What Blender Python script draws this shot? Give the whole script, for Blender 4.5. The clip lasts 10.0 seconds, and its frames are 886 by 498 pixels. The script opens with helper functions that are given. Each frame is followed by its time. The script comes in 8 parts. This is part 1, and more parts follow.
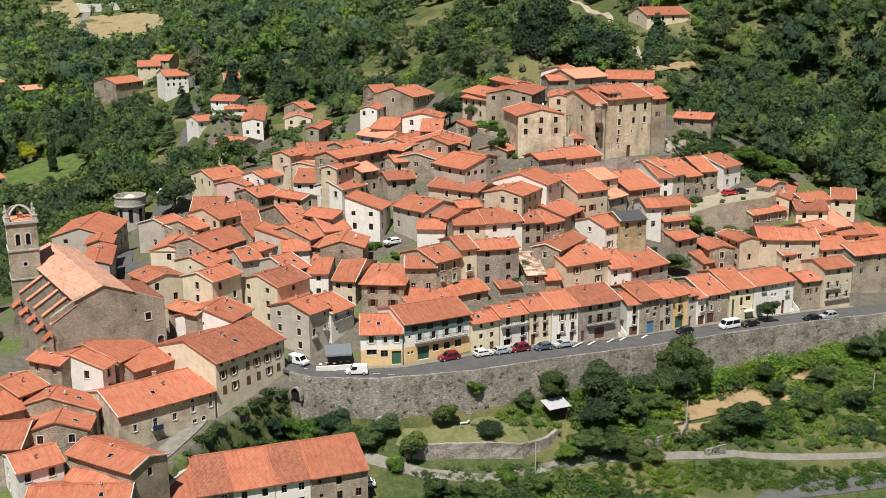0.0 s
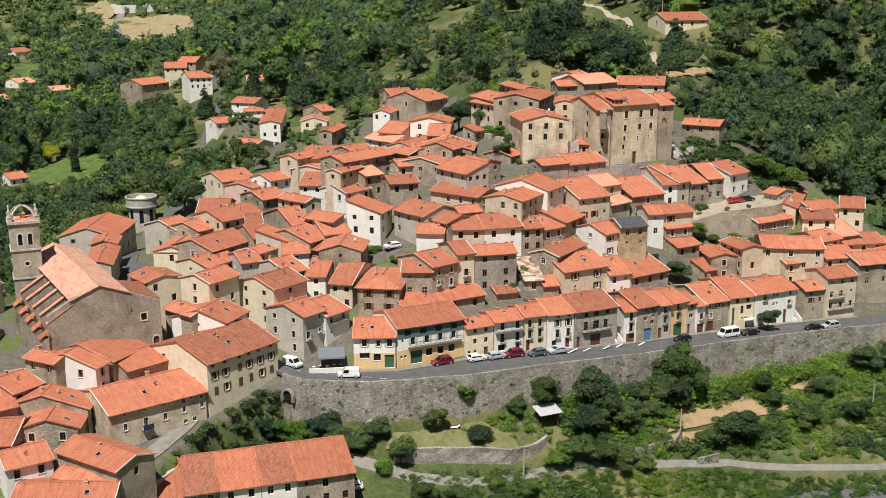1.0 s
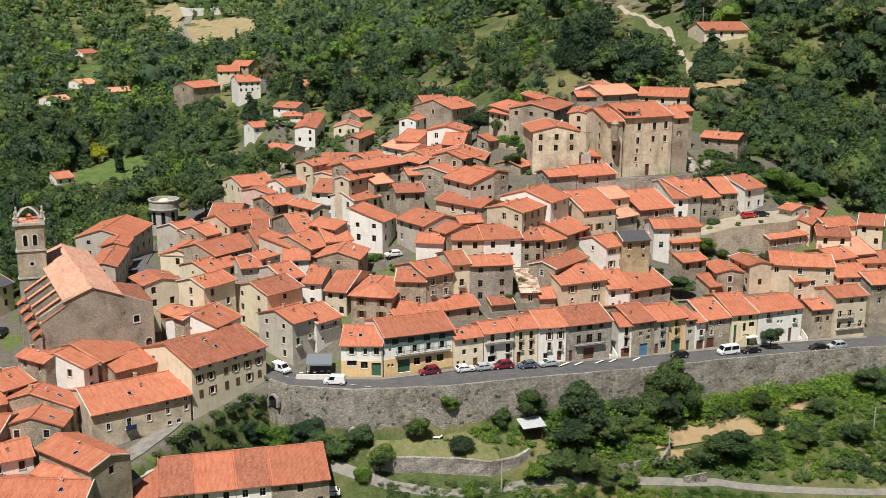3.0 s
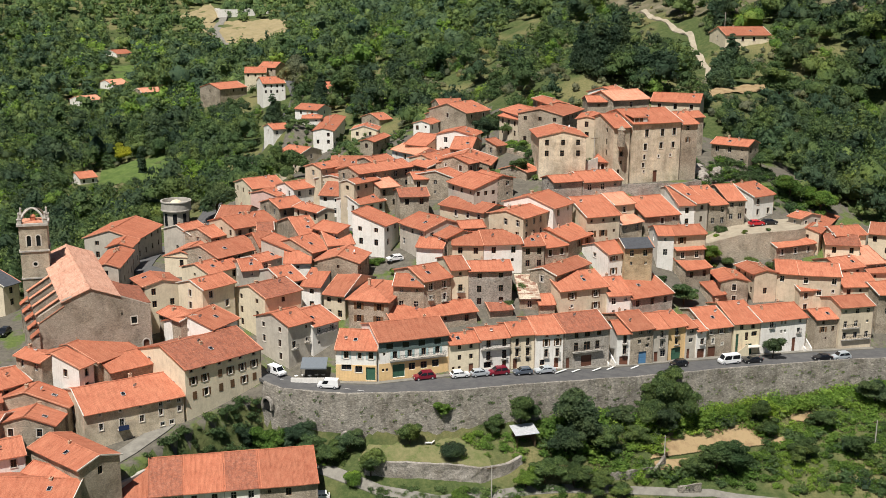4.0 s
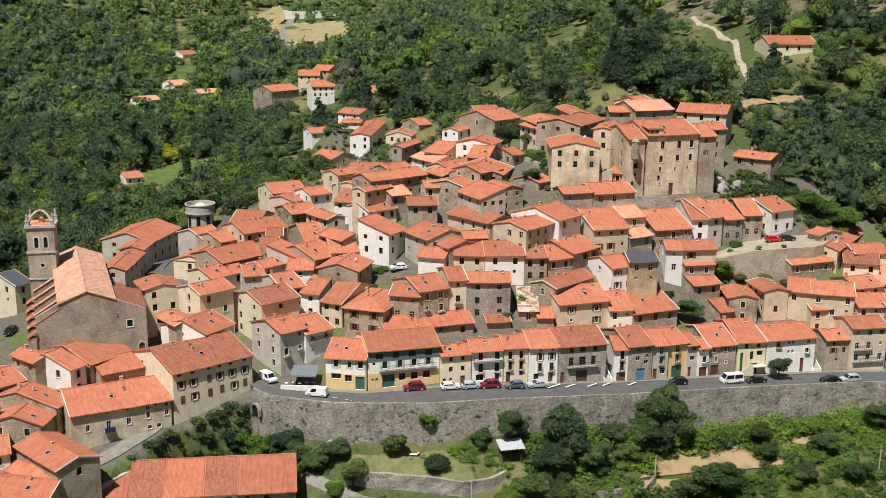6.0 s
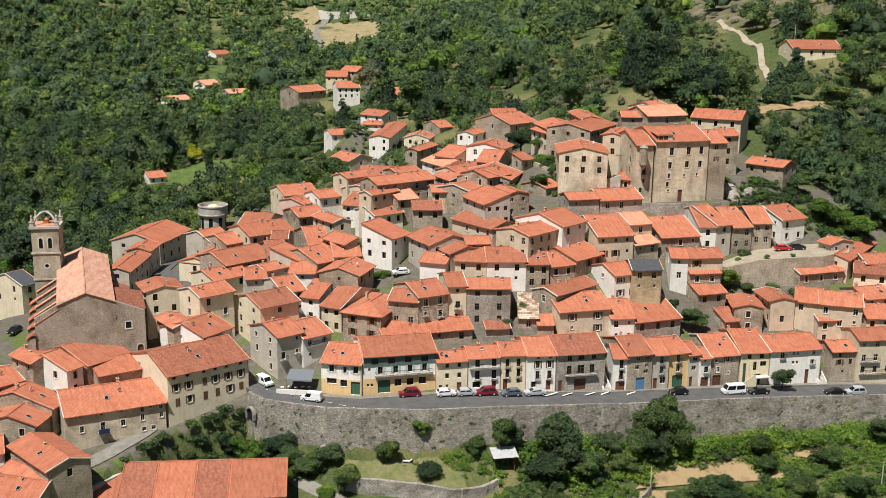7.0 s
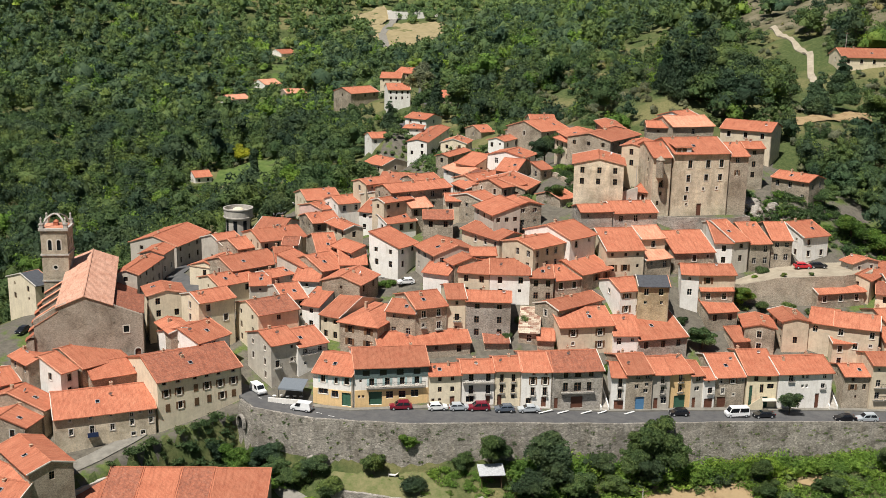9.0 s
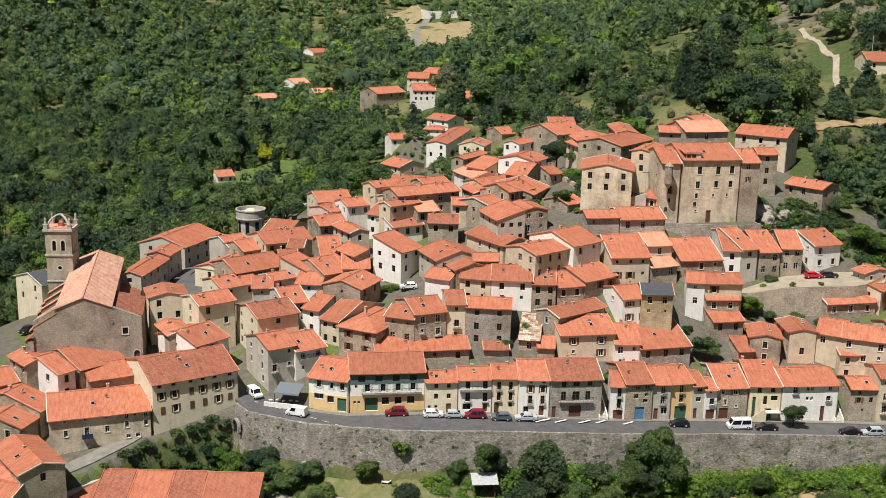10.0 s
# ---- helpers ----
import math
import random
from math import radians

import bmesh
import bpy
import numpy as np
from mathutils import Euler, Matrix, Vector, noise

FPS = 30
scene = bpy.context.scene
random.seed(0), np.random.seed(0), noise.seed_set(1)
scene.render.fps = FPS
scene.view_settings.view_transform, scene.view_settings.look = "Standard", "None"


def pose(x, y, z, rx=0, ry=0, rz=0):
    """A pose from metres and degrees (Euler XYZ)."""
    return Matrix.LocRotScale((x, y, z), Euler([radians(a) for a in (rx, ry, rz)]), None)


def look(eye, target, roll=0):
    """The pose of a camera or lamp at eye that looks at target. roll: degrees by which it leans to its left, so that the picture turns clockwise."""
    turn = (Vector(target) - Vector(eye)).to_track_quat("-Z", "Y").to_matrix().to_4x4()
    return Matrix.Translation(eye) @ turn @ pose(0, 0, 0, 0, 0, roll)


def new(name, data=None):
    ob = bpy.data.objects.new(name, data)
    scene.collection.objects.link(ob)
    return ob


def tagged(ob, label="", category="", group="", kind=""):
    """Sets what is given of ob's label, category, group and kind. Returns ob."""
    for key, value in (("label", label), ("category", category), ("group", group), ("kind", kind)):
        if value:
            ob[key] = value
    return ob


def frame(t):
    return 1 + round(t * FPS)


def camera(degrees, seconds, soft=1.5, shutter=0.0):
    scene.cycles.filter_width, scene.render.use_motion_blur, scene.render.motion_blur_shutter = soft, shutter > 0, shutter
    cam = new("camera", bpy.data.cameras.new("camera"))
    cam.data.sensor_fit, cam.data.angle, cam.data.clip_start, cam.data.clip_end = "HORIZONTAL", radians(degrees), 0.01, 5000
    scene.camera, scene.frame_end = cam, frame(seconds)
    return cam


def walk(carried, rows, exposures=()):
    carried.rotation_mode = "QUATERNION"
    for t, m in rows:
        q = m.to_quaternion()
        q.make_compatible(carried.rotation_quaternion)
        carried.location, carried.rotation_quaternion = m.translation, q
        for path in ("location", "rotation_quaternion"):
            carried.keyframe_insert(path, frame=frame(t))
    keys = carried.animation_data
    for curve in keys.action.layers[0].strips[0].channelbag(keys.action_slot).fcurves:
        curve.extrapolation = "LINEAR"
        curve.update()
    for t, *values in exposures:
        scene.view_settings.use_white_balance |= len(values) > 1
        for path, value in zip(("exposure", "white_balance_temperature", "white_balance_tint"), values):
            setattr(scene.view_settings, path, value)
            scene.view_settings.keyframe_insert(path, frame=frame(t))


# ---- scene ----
cam = camera(42.45, 10.0, soft=0.5)
PATH = [
    (0, (1.88, -1.13, 96.29), (-3.42, 241.09, 34.64), -0.50),
    (0.5, (6.20, -1.44, 96.60), (-3.15, 240.74, 35.28), -0.38),
    (1, (10.51, -1.63, 97.00), (-2.93, 240.41, 35.87), -0.28),
    (1.5, (14.82, -1.62, 97.34), (-2.70, 240.23, 36.49), -0.18),
    (2, (19.17, -1.46, 97.76), (-2.51, 240.09, 37.05), -0.10),
    (2.5, (23.57, -1.14, 98.17), (-2.31, 240.04, 37.62), -0.03),
    (4, (36.54, 0.84, 99.35), (-2.08, 240.42, 39.25), 0.23),
    (4.5, (40.84, 1.80, 99.78), (-2.08, 240.64, 39.69), 0.31),
    (5, (45.05, 2.96, 100.20), (-2.10, 241.02, 40.17), 0.39),
    (5.5, (49.19, 4.23, 100.61), (-2.15, 241.45, 40.68), 0.44),
    (7, (61.49, 9.05, 102.19), (-2.73, 243.08, 42.13), 0.67),
    (7.5, (65.39, 10.94, 102.65), (-3.06, 243.76, 42.55), 0.74),
    (8, (69.31, 13.05, 103.19), (-3.42, 244.56, 43.07), 0.81),
    (8.5, (73.03, 15.22, 103.82), (-3.80, 245.34, 43.47), 0.88),
    (9, (76.73, 17.52, 104.37), (-4.26, 246.15, 43.75), 0.97),
    (9.5, (80.30, 20.00, 104.93), (-4.77, 247.09, 44.13), 1.04),
    (10, (83.72, 22.55, 105.48), (-5.36, 248.00, 44.37), 1.12),
]
walk(cam, [(t, look(eye, target, roll)) for t, eye, target, roll in PATH])

# ---- light ----
SUN = Vector((-0.10, -0.45, 0.89)).normalized()
world = bpy.data.worlds.new("sky")
scene.world = world
world.use_nodes = True
wn = world.node_tree
sky = wn.nodes.new("ShaderNodeTexSky")
sky.sky_type, sky.sun_disc = "NISHITA", False
sky.sun_elevation = math.asin(SUN.z)
sky.sun_rotation = math.atan2(SUN.x, SUN.y)
wn.links.new(sky.outputs[0], wn.nodes["Background"].inputs[0])
wn.nodes["Background"].inputs[1].default_value = 0.033
lamp = new("sun", bpy.data.lights.new("sun", "SUN"))
lamp.data.energy, lamp.data.angle, lamp.data.color = 5.0, radians(0.55), (1.0, 0.96, 0.90)
lamp.matrix_world = look((0, 0, 300), tuple(Vector((0, 0, 300)) - SUN * 10))
scene.view_settings.exposure = 0.32


# ---- materials ----
MATS = {}


def shader(name, rough=0.9, metal=0.0):
    m = bpy.data.materials.new(name)
    m.use_nodes = True
    nt = m.node_tree
    b = nt.nodes["Principled BSDF"]
    b.inputs["Roughness"].default_value, b.inputs["Metallic"].default_value = rough, metal
    b.inputs["Specular IOR Level"].default_value = 0.25
    MATS[name] = m
    return m, nt, b


def node(nt, kind, **values):
    n = nt.nodes.new(kind)
    for key, value in values.items():
        n.inputs[key.replace("_", " ")].default_value = value
    return n


def ramp(nt, source, stops):
    r = nt.nodes.new("ShaderNodeValToRGB")
    while len(r.color_ramp.elements) < len(stops):
        r.color_ramp.elements.new(0.5)
    for e, (at, c) in zip(r.color_ramp.elements, stops):
        e.position, e.color = at, (*c, 1)
    nt.links.new(source, r.inputs[0])
    return r.outputs[0]


def mix(nt, kind, fac, a, b):
    n = nt.nodes.new("ShaderNodeMix")
    n.data_type, n.blend_type = "RGBA", kind
    for socket, value in ((n.inputs[0], fac), (n.inputs[6], a), (n.inputs[7], b)):
        if isinstance(value, bpy.types.NodeSocket):
            nt.links.new(value, socket)
        elif isinstance(value, (int, float)):
            socket.default_value = value
        else:
            socket.default_value = (*value, 1)
    return n.outputs[2]


def noise_of(nt, coords, scale, detail=4.0, rough=0.6):
    n = node(nt, "ShaderNodeTexNoise", Scale=scale, Detail=detail, Roughness=rough)
    nt.links.new(coords, n.inputs["Vector"])
    return n.outputs["Fac"]


def bump(nt, b, height, strength, distance=0.05):
    n = node(nt, "ShaderNodeBump", Strength=strength, Distance=distance)
    nt.links.new(height, n.inputs["Height"])
    nt.links.new(n.outputs[0], b.inputs["Normal"])


def coords_of(nt, which="Object"):
    return nt.nodes.new("ShaderNodeTexCoord").outputs[which]


def position_of(nt):
    return nt.nodes.new("ShaderNodeNewGeometry").outputs["Position"]


def vary(nt, colour, amount):
    """Each object a little lighter or darker than the next."""
    info = nt.nodes.new("ShaderNodeObjectInfo")
    tone = ramp(nt, info.outputs["Random"], [(0, (1 - amount,) * 3), (0.5, (1, 1 - amount * 0.2, 1 - amount * 0.3)), (1, (1 + amount * 0.35,) * 3)])
    return mix(nt, "MULTIPLY", 1.0, colour, tone)


def tile_material(name, light, dark, patch, spread, tone=0.24, broad=0.4):
    m, nt, b = shader(name, 0.85)
    c = coords_of(nt)
    small = noise_of(nt, c, 3.2, 4, 0.85)
    large = noise_of(nt, c, broad, 6, 0.75)
    col = mix(nt, "MIX", ramp(nt, large, [(0.5 - spread, (0, 0, 0)), (0.5 + spread, (1, 1, 1))]), light, dark)
    col = mix(nt, "MIX", ramp(nt, small, [(0.54, (0, 0, 0)), (0.8, (1, 1, 1))]), col, patch)
    col = mix(nt, "MULTIPLY", 0.55, col, ramp(nt, noise_of(nt, c, 6.0, 4, 0.85), [(0.36, (0.52, 0.48, 0.46)), (0.5, (1, 1, 1)), (0.66, (1.28, 1.34, 1.4))]))
    run = node(nt, "ShaderNodeMapping", Scale=(1.0, 0.16, 0.16))
    nt.links.new(c, run.inputs[0])
    col = mix(nt, "MULTIPLY", 0.7, col, ramp(nt, noise_of(nt, run.outputs[0], 2.0, 5, 0.7), [(0.34, (0.66, 0.60, 0.58)), (0.5, (1, 1, 1)), (0.68, (1.16, 1.2, 1.22))]))
    col = vary(nt, col, tone)
    wave = node(nt, "ShaderNodeTexWave", Scale=1.42, Distortion=1.2, Detail=1.0)
    wave.inputs["Detail Scale"].default_value = 1.5
    wave.wave_type, wave.bands_direction, wave.wave_profile = "BANDS", "X", "SIN"
    nt.links.new(c, wave.inputs["Vector"])
    rows = node(nt, "ShaderNodeTexWave", Scale=0.85, Distortion=0.6, Detail=1.0)
    rows.wave_type, rows.bands_direction, rows.wave_profile = "BANDS", "Y", "SAW"
    nt.links.new(c, rows.inputs["Vector"])
    col = mix(nt, "MULTIPLY", 0.3, col, ramp(nt, wave.outputs["Fac"], [(0.0, (0.55, 0.5, 0.48)), (0.45, (1, 1, 1))]))
    nt.links.new(col, b.inputs["Base Color"])
    both = mix(nt, "ADD", 0.35, wave.outputs["Color"], rows.outputs["Color"])
    bump(nt, b, both, 0.42, 0.06)
    return m


tile_material("tile_new", (0.485, 0.188, 0.108), (0.41, 0.135, 0.075), (0.58, 0.29, 0.19), 0.16)
tile_material("tile_old", (0.40, 0.14, 0.08), (0.22, 0.088, 0.058), (0.46, 0.29, 0.20), 0.16, 0.12, 1.3)
tile_material("tile_church", (0.62, 0.36, 0.26), (0.54, 0.28, 0.19), (0.68, 0.45, 0.34), 0.14, 0.08)
tile_material("tile_pink", (0.70, 0.34, 0.22), (0.60, 0.25, 0.15), (0.74, 0.44, 0.31), 0.14, 0.08)


def render_material(name, colour, stain, rough=0.92, tone=0.08, grain=0.5):
    """Lime or cement render: blotches, streaks down the wall and fine grain."""
    m, nt, b = shader(name, rough)
    c = position_of(nt)
    blot = noise_of(nt, c, 0.45, 5, 0.65)
    stretch = node(nt, "ShaderNodeMapping", Scale=(1.6, 1.6, 0.16))
    nt.links.new(c, stretch.inputs[0])
    streak = noise_of(nt, stretch.outputs[0], 1.3, 4, 0.7)
    col = mix(nt, "MIX", ramp(nt, blot, [(0.42, (0, 0, 0)), (0.72, (1, 1, 1))]), colour, stain)
    col = mix(nt, "MULTIPLY", 0.4, col, ramp(nt, streak, [(0.3, (0.66, 0.63, 0.59)), (0.5, (1, 1, 1))]))
    col = mix(nt, "MULTIPLY", 0.5, col, ramp(nt, noise_of(nt, c, 2.6, 5, 0.8), [(0.3, (0.72, 0.70, 0.67)), (0.55, (1, 1, 1))]))
    col = vary(nt, col, tone)
    nt.links.new(col, b.inputs["Base Color"])
    bump(nt, b, noise_of(nt, c, 9.0, 4, 0.8), grain * 0.5, 0.03)
    return m


render_material("white", (0.83, 0.81, 0.76), (0.72, 0.69, 0.63))
render_material("cream", (0.76, 0.67, 0.50), (0.62, 0.54, 0.40))
render_material("straw", (0.76, 0.68, 0.48), (0.66, 0.57, 0.40))
render_material("beige", (0.64, 0.55, 0.41), (0.48, 0.40, 0.30))
render_material("grey", (0.52, 0.48, 0.41), (0.40, 0.36, 0.31))
render_material("yellow", (0.80, 0.56, 0.28), (0.70, 0.50, 0.27))
render_material("pinkish", (0.72, 0.50, 0.44), (0.60, 0.43, 0.38))
render_material("cornice", (0.56, 0.40, 0.28), (0.42, 0.31, 0.23))


def stone_material(name, tones, mortar, size, joint=0.08, depth=0.10, streaks=0.25):
    """Rubble masonry: stones of differing tone in a paler or darker mortar."""
    m, nt, b = shader(name, 0.93)
    c = position_of(nt)
    warp = node(nt, "ShaderNodeTexNoise", Scale=1.4, Detail=2.0)
    nt.links.new(c, warp.inputs["Vector"])
    bent = mix(nt, "LINEAR_LIGHT", 0.10, c, warp.outputs["Color"])
    flat = node(nt, "ShaderNodeMapping", Scale=(1, 1, 2.0))
    nt.links.new(bent, flat.inputs[0])
    cell = node(nt, "ShaderNodeTexVoronoi", Scale=size)
    nt.links.new(flat.outputs[0], cell.inputs["Vector"])
    edge = node(nt, "ShaderNodeTexVoronoi", Scale=size)
    edge.feature = "DISTANCE_TO_EDGE"
    nt.links.new(flat.outputs[0], edge.inputs["Vector"])
    sep = nt.nodes.new("ShaderNodeSeparateColor")
    nt.links.new(cell.outputs["Color"], sep.inputs[0])
    col = ramp(nt, sep.outputs[0], [(i / (len(tones) - 1), t) for i, t in enumerate(tones)])
    col = mix(nt, "MIX", ramp(nt, edge.outputs[0], [(0.0, (1, 1, 1)), (joint, (0, 0, 0))]), col, mortar)
    big = noise_of(nt, c, 0.22, 5, 0.65)
    col = mix(nt, "MULTIPLY", 0.9, col, ramp(nt, big, [(0.32, (0.5, 0.48, 0.45)), (0.55, (1.0, 1.0, 1.0))]))
    fine = noise_of(nt, c, 5.5, 5, 0.8)
    col = mix(nt, "MULTIPLY", 0.8, col, ramp(nt, fine, [(0.3, (0.5, 0.49, 0.47)), (0.52, (1, 1, 1)), (0.75, (1.3, 1.28, 1.22))]))
    long = node(nt, "ShaderNodeMapping", Scale=(0.5, 0.5, 0.09))
    nt.links.new(c, long.inputs[0])
    col = mix(nt, "MULTIPLY", streaks, col, ramp(nt, noise_of(nt, long.outputs[0], 1.0, 6, 0.75), [(0.35, (0.42, 0.42, 0.42)), (0.5, (1, 1, 1)), (0.68, (1.35, 1.3, 1.2))]))
    col = vary(nt, col, 0.12)
    nt.links.new(col, b.inputs["Base Color"])
    bump(nt, b, ramp(nt, edge.outputs[0], [(0, (0, 0, 0)), (joint * 1.6, (1, 1, 1))]), 0.5, depth)
    return m


stone_material("stone", [(0.37, 0.31, 0.235), (0.49, 0.42, 0.33), (0.29, 0.25, 0.20), (0.57, 0.49, 0.38)], (0.47, 0.41, 0.32), 3.6)
stone_material("yellowstone", [(0.50, 0.385, 0.225), (0.58, 0.46, 0.29), (0.42, 0.325, 0.20)], (0.54, 0.45, 0.31), 3.4)
stone_material("stonegrey", [(0.325, 0.300, 0.263), (0.475, 0.438, 0.388), (0.250, 0.231, 0.213), (0.537, 0.500, 0.438)], (0.43, 0.395, 0.34), 3.4)
stone_material("church_stone", [(0.35, 0.305, 0.25), (0.44, 0.39, 0.325), (0.29, 0.255, 0.21), (0.50, 0.44, 0.36)], (0.40, 0.35, 0.285), 3.8)
stone_material("old_render", [(0.68, 0.59, 0.45), (0.64, 0.55, 0.42), (0.72, 0.63, 0.48), (0.59, 0.50, 0.37)], (0.68, 0.59, 0.45), 0.7, 0.02, 0.015, 0.45)
stone_material("tower_stone", [(0.41, 0.355, 0.27), (0.48, 0.42, 0.325), (0.36, 0.31, 0.235)], (0.43, 0.375, 0.29), 2.4, 0.05, 0.04)
stone_material("retaining", [(0.27, 0.25, 0.215), (0.41, 0.38, 0.33), (0.20, 0.185, 0.16), (0.52, 0.48, 0.42)], (0.28, 0.26, 0.225), 2.3, 0.09, 0.10, 0.45)


def plain(name, colour, rough=0.6, metal=0.0, tone=0.0, speck=0.12, scale=3.0):
    m, nt, b = shader(name, rough, metal)
    n = noise_of(nt, coords_of(nt), scale, 4, 0.7)
    col = mix(nt, "MULTIPLY", 1.0, colour, ramp(nt, n, [(0.3, (1 - speck,) * 3), (0.7, (1 + speck * 0.4,) * 3)]))
    if tone:
        col = vary(nt, col, tone)
    nt.links.new(col, b.inputs["Base Color"])
    return m


for name, colour in (("brown", (0.17, 0.10, 0.055)), ("pale", (0.42, 0.56, 0.56)), ("green", (0.05, 0.13, 0.085)), ("red", (0.22, 0.035, 0.03)),
                     ("frame_white", (0.70, 0.69, 0.66)), ("frame_brown", (0.16, 0.09, 0.05)), ("door_wood", (0.16, 0.07, 0.045)), ("door_blue", (0.10, 0.24, 0.42))):
    plain(name, colour, 0.55, 0, 0.25)
plain("surround", (0.62, 0.58, 0.51), 0.9, 0, 0.12)
plain("iron", (0.03, 0.03, 0.035), 0.5, 0.6)
plain("slate", (0.085, 0.09, 0.10), 0.55, 0, 0.1, 0.35, 2.0)
plain("zinc", (0.50, 0.51, 0.52), 0.45, 0.1, 0, 0.3)
plain("concrete", (0.46, 0.43, 0.38), 0.9, 0, 0.08, 0.3, 0.8)
plain("pipe", (0.36, 0.30, 0.24), 0.6)
plain("dish", (0.72, 0.72, 0.70), 0.5)
plain("timber", (0.13, 0.085, 0.05), 0.8, 0, 0.1, 0.3)
plain("bark", (0.10, 0.075, 0.05), 0.95, 0, 0.1, 0.4)
plain("tyre", (0.018, 0.018, 0.02), 0.85)
plain("cloth_navy", (0.02, 0.035, 0.09), 0.85)
m, nt, b = shader("pane", 0.08)
b.inputs["Base Color"].default_value = (0.012, 0.014, 0.017, 1)
b.inputs["Specular IOR Level"].default_value = 0.3
m, nt, b = shader("car_glass", 0.05)
b.inputs["Base Color"].default_value = (0.01, 0.012, 0.015, 1)
b.inputs["Specular IOR Level"].default_value = 0.6
for name, colour in (("car_white", (0.78, 0.78, 0.77)), ("car_red", (0.20, 0.015, 0.03)), ("car_bright_red", (0.50, 0.02, 0.03)), ("car_silver", (0.42, 0.45, 0.47)),
                     ("car_black", (0.015, 0.016, 0.02)), ("car_grey", (0.10, 0.12, 0.15)), ("car_blue", (0.04, 0.12, 0.32))):
    m, nt, b = shader(name, 0.28)
    b.inputs["Base Color"].default_value = (*colour, 1)
    b.inputs["Coat Weight"].default_value = 0.6
plain("lamp_lens", (0.7, 0.7, 0.68), 0.15)
plain("lamp_red", (0.35, 0.01, 0.01), 0.2)

# rusty corrugated sheets
m, nt, b = shader("tin", 0.75, 0.15)
c = coords_of(nt)
sheets = node(nt, "ShaderNodeTexBrick", Scale=0.42, Mortar_Size=0.006)
nt.links.new(c, sheets.inputs["Vector"])
for key, colour in (("Color1", (0.60, 0.53, 0.41, 1)), ("Color2", (0.19, 0.065, 0.04, 1)), ("Mortar", (0.10, 0.05, 0.04, 1))):
    sheets.inputs[key].default_value = colour
rust = noise_of(nt, c, 1.2, 5, 0.7)
nt.links.new(mix(nt, "MIX", ramp(nt, rust, [(0.52, (0, 0, 0)), (0.75, (0.7, 0.7, 0.7))]), sheets.outputs["Color"], (0.30, 0.12, 0.06)), b.inputs["Base Color"])

# asphalt and lanes
m, nt, b = shader("asphalt", 0.9)
c = position_of(nt)
nt.links.new(ramp(nt, noise_of(nt, c, 0.5, 6, 0.7), [(0.3, (0.075, 0.075, 0.078)), (0.7, (0.125, 0.122, 0.118))]), b.inputs["Base Color"])
m, nt, b = shader("lane", 0.95)
c = position_of(nt)
nt.links.new(ramp(nt, noise_of(nt, c, 0.6, 6, 0.7), [(0.3, (0.15, 0.14, 0.12)), (0.7, (0.26, 0.245, 0.21))]), b.inputs["Base Color"])
m, nt, b = shader("dirt", 0.97)
c = position_of(nt)
nt.links.new(ramp(nt, noise_of(nt, c, 0.4, 6, 0.7), [(0.3, (0.27, 0.23, 0.17)), (0.7, (0.42, 0.365, 0.275))]), b.inputs["Base Color"])
m, nt, b = shader("earth", 0.97)
c = position_of(nt)
nt.links.new(ramp(nt, noise_of(nt, c, 0.35, 6, 0.7), [(0.3, (0.20, 0.13, 0.07)), (0.55, (0.33, 0.24, 0.13)), (0.8, (0.26, 0.19, 0.10))]), b.inputs["Base Color"])
m, nt, b = shader("hay", 0.97)
c = position_of(nt)
nt.links.new(ramp(nt, noise_of(nt, c, 0.12, 6, 0.7), [(0.3, (0.22, 0.185, 0.095)), (0.6, (0.31, 0.25, 0.14)), (0.8, (0.17, 0.18, 0.07))]), b.inputs["Base Color"])
m, nt, b = shader("grass", 0.95)
c = position_of(nt)
nt.links.new(ramp(nt, noise_of(nt, c, 0.3, 6, 0.75), [(0.3, (0.05, 0.085, 0.02)), (0.55, (0.095, 0.14, 0.035)), (0.8, (0.15, 0.175, 0.06))]), b.inputs["Base Color"])
m, nt, b = shader("lawn", 0.95)
c = position_of(nt)
nt.links.new(ramp(nt, noise_of(nt, c, 0.6, 6, 0.75), [(0.3, (0.08, 0.11, 0.03)), (0.5, (0.15, 0.15, 0.065)), (0.8, (0.23, 0.20, 0.10))]), b.inputs["Base Color"])
m, nt, b = shader("dry", 0.97)
c = position_of(nt)
nt.links.new(ramp(nt, noise_of(nt, c, 0.16, 7, 0.75), [(0.32, (0.07, 0.08, 0.035)), (0.5, (0.135, 0.12, 0.072)), (0.7, (0.23, 0.20, 0.14))]), b.inputs["Base Color"])
plain("weathered", (0.48, 0.45, 0.40), 0.95, 0, 0, 0.4, 1.5)
plain("boards_green", (0.11, 0.15, 0.145), 0.7, 0, 0, 0.3)
# near-black colour that stands for the shade deep in the culverts
plain("soot", (0.012, 0.012, 0.011), 0.95)
plain("canvas_grey", (0.16, 0.18, 0.20), 0.85)
plain("road_paint", (0.70, 0.70, 0.68), 0.8, 0, 0, 0.2)

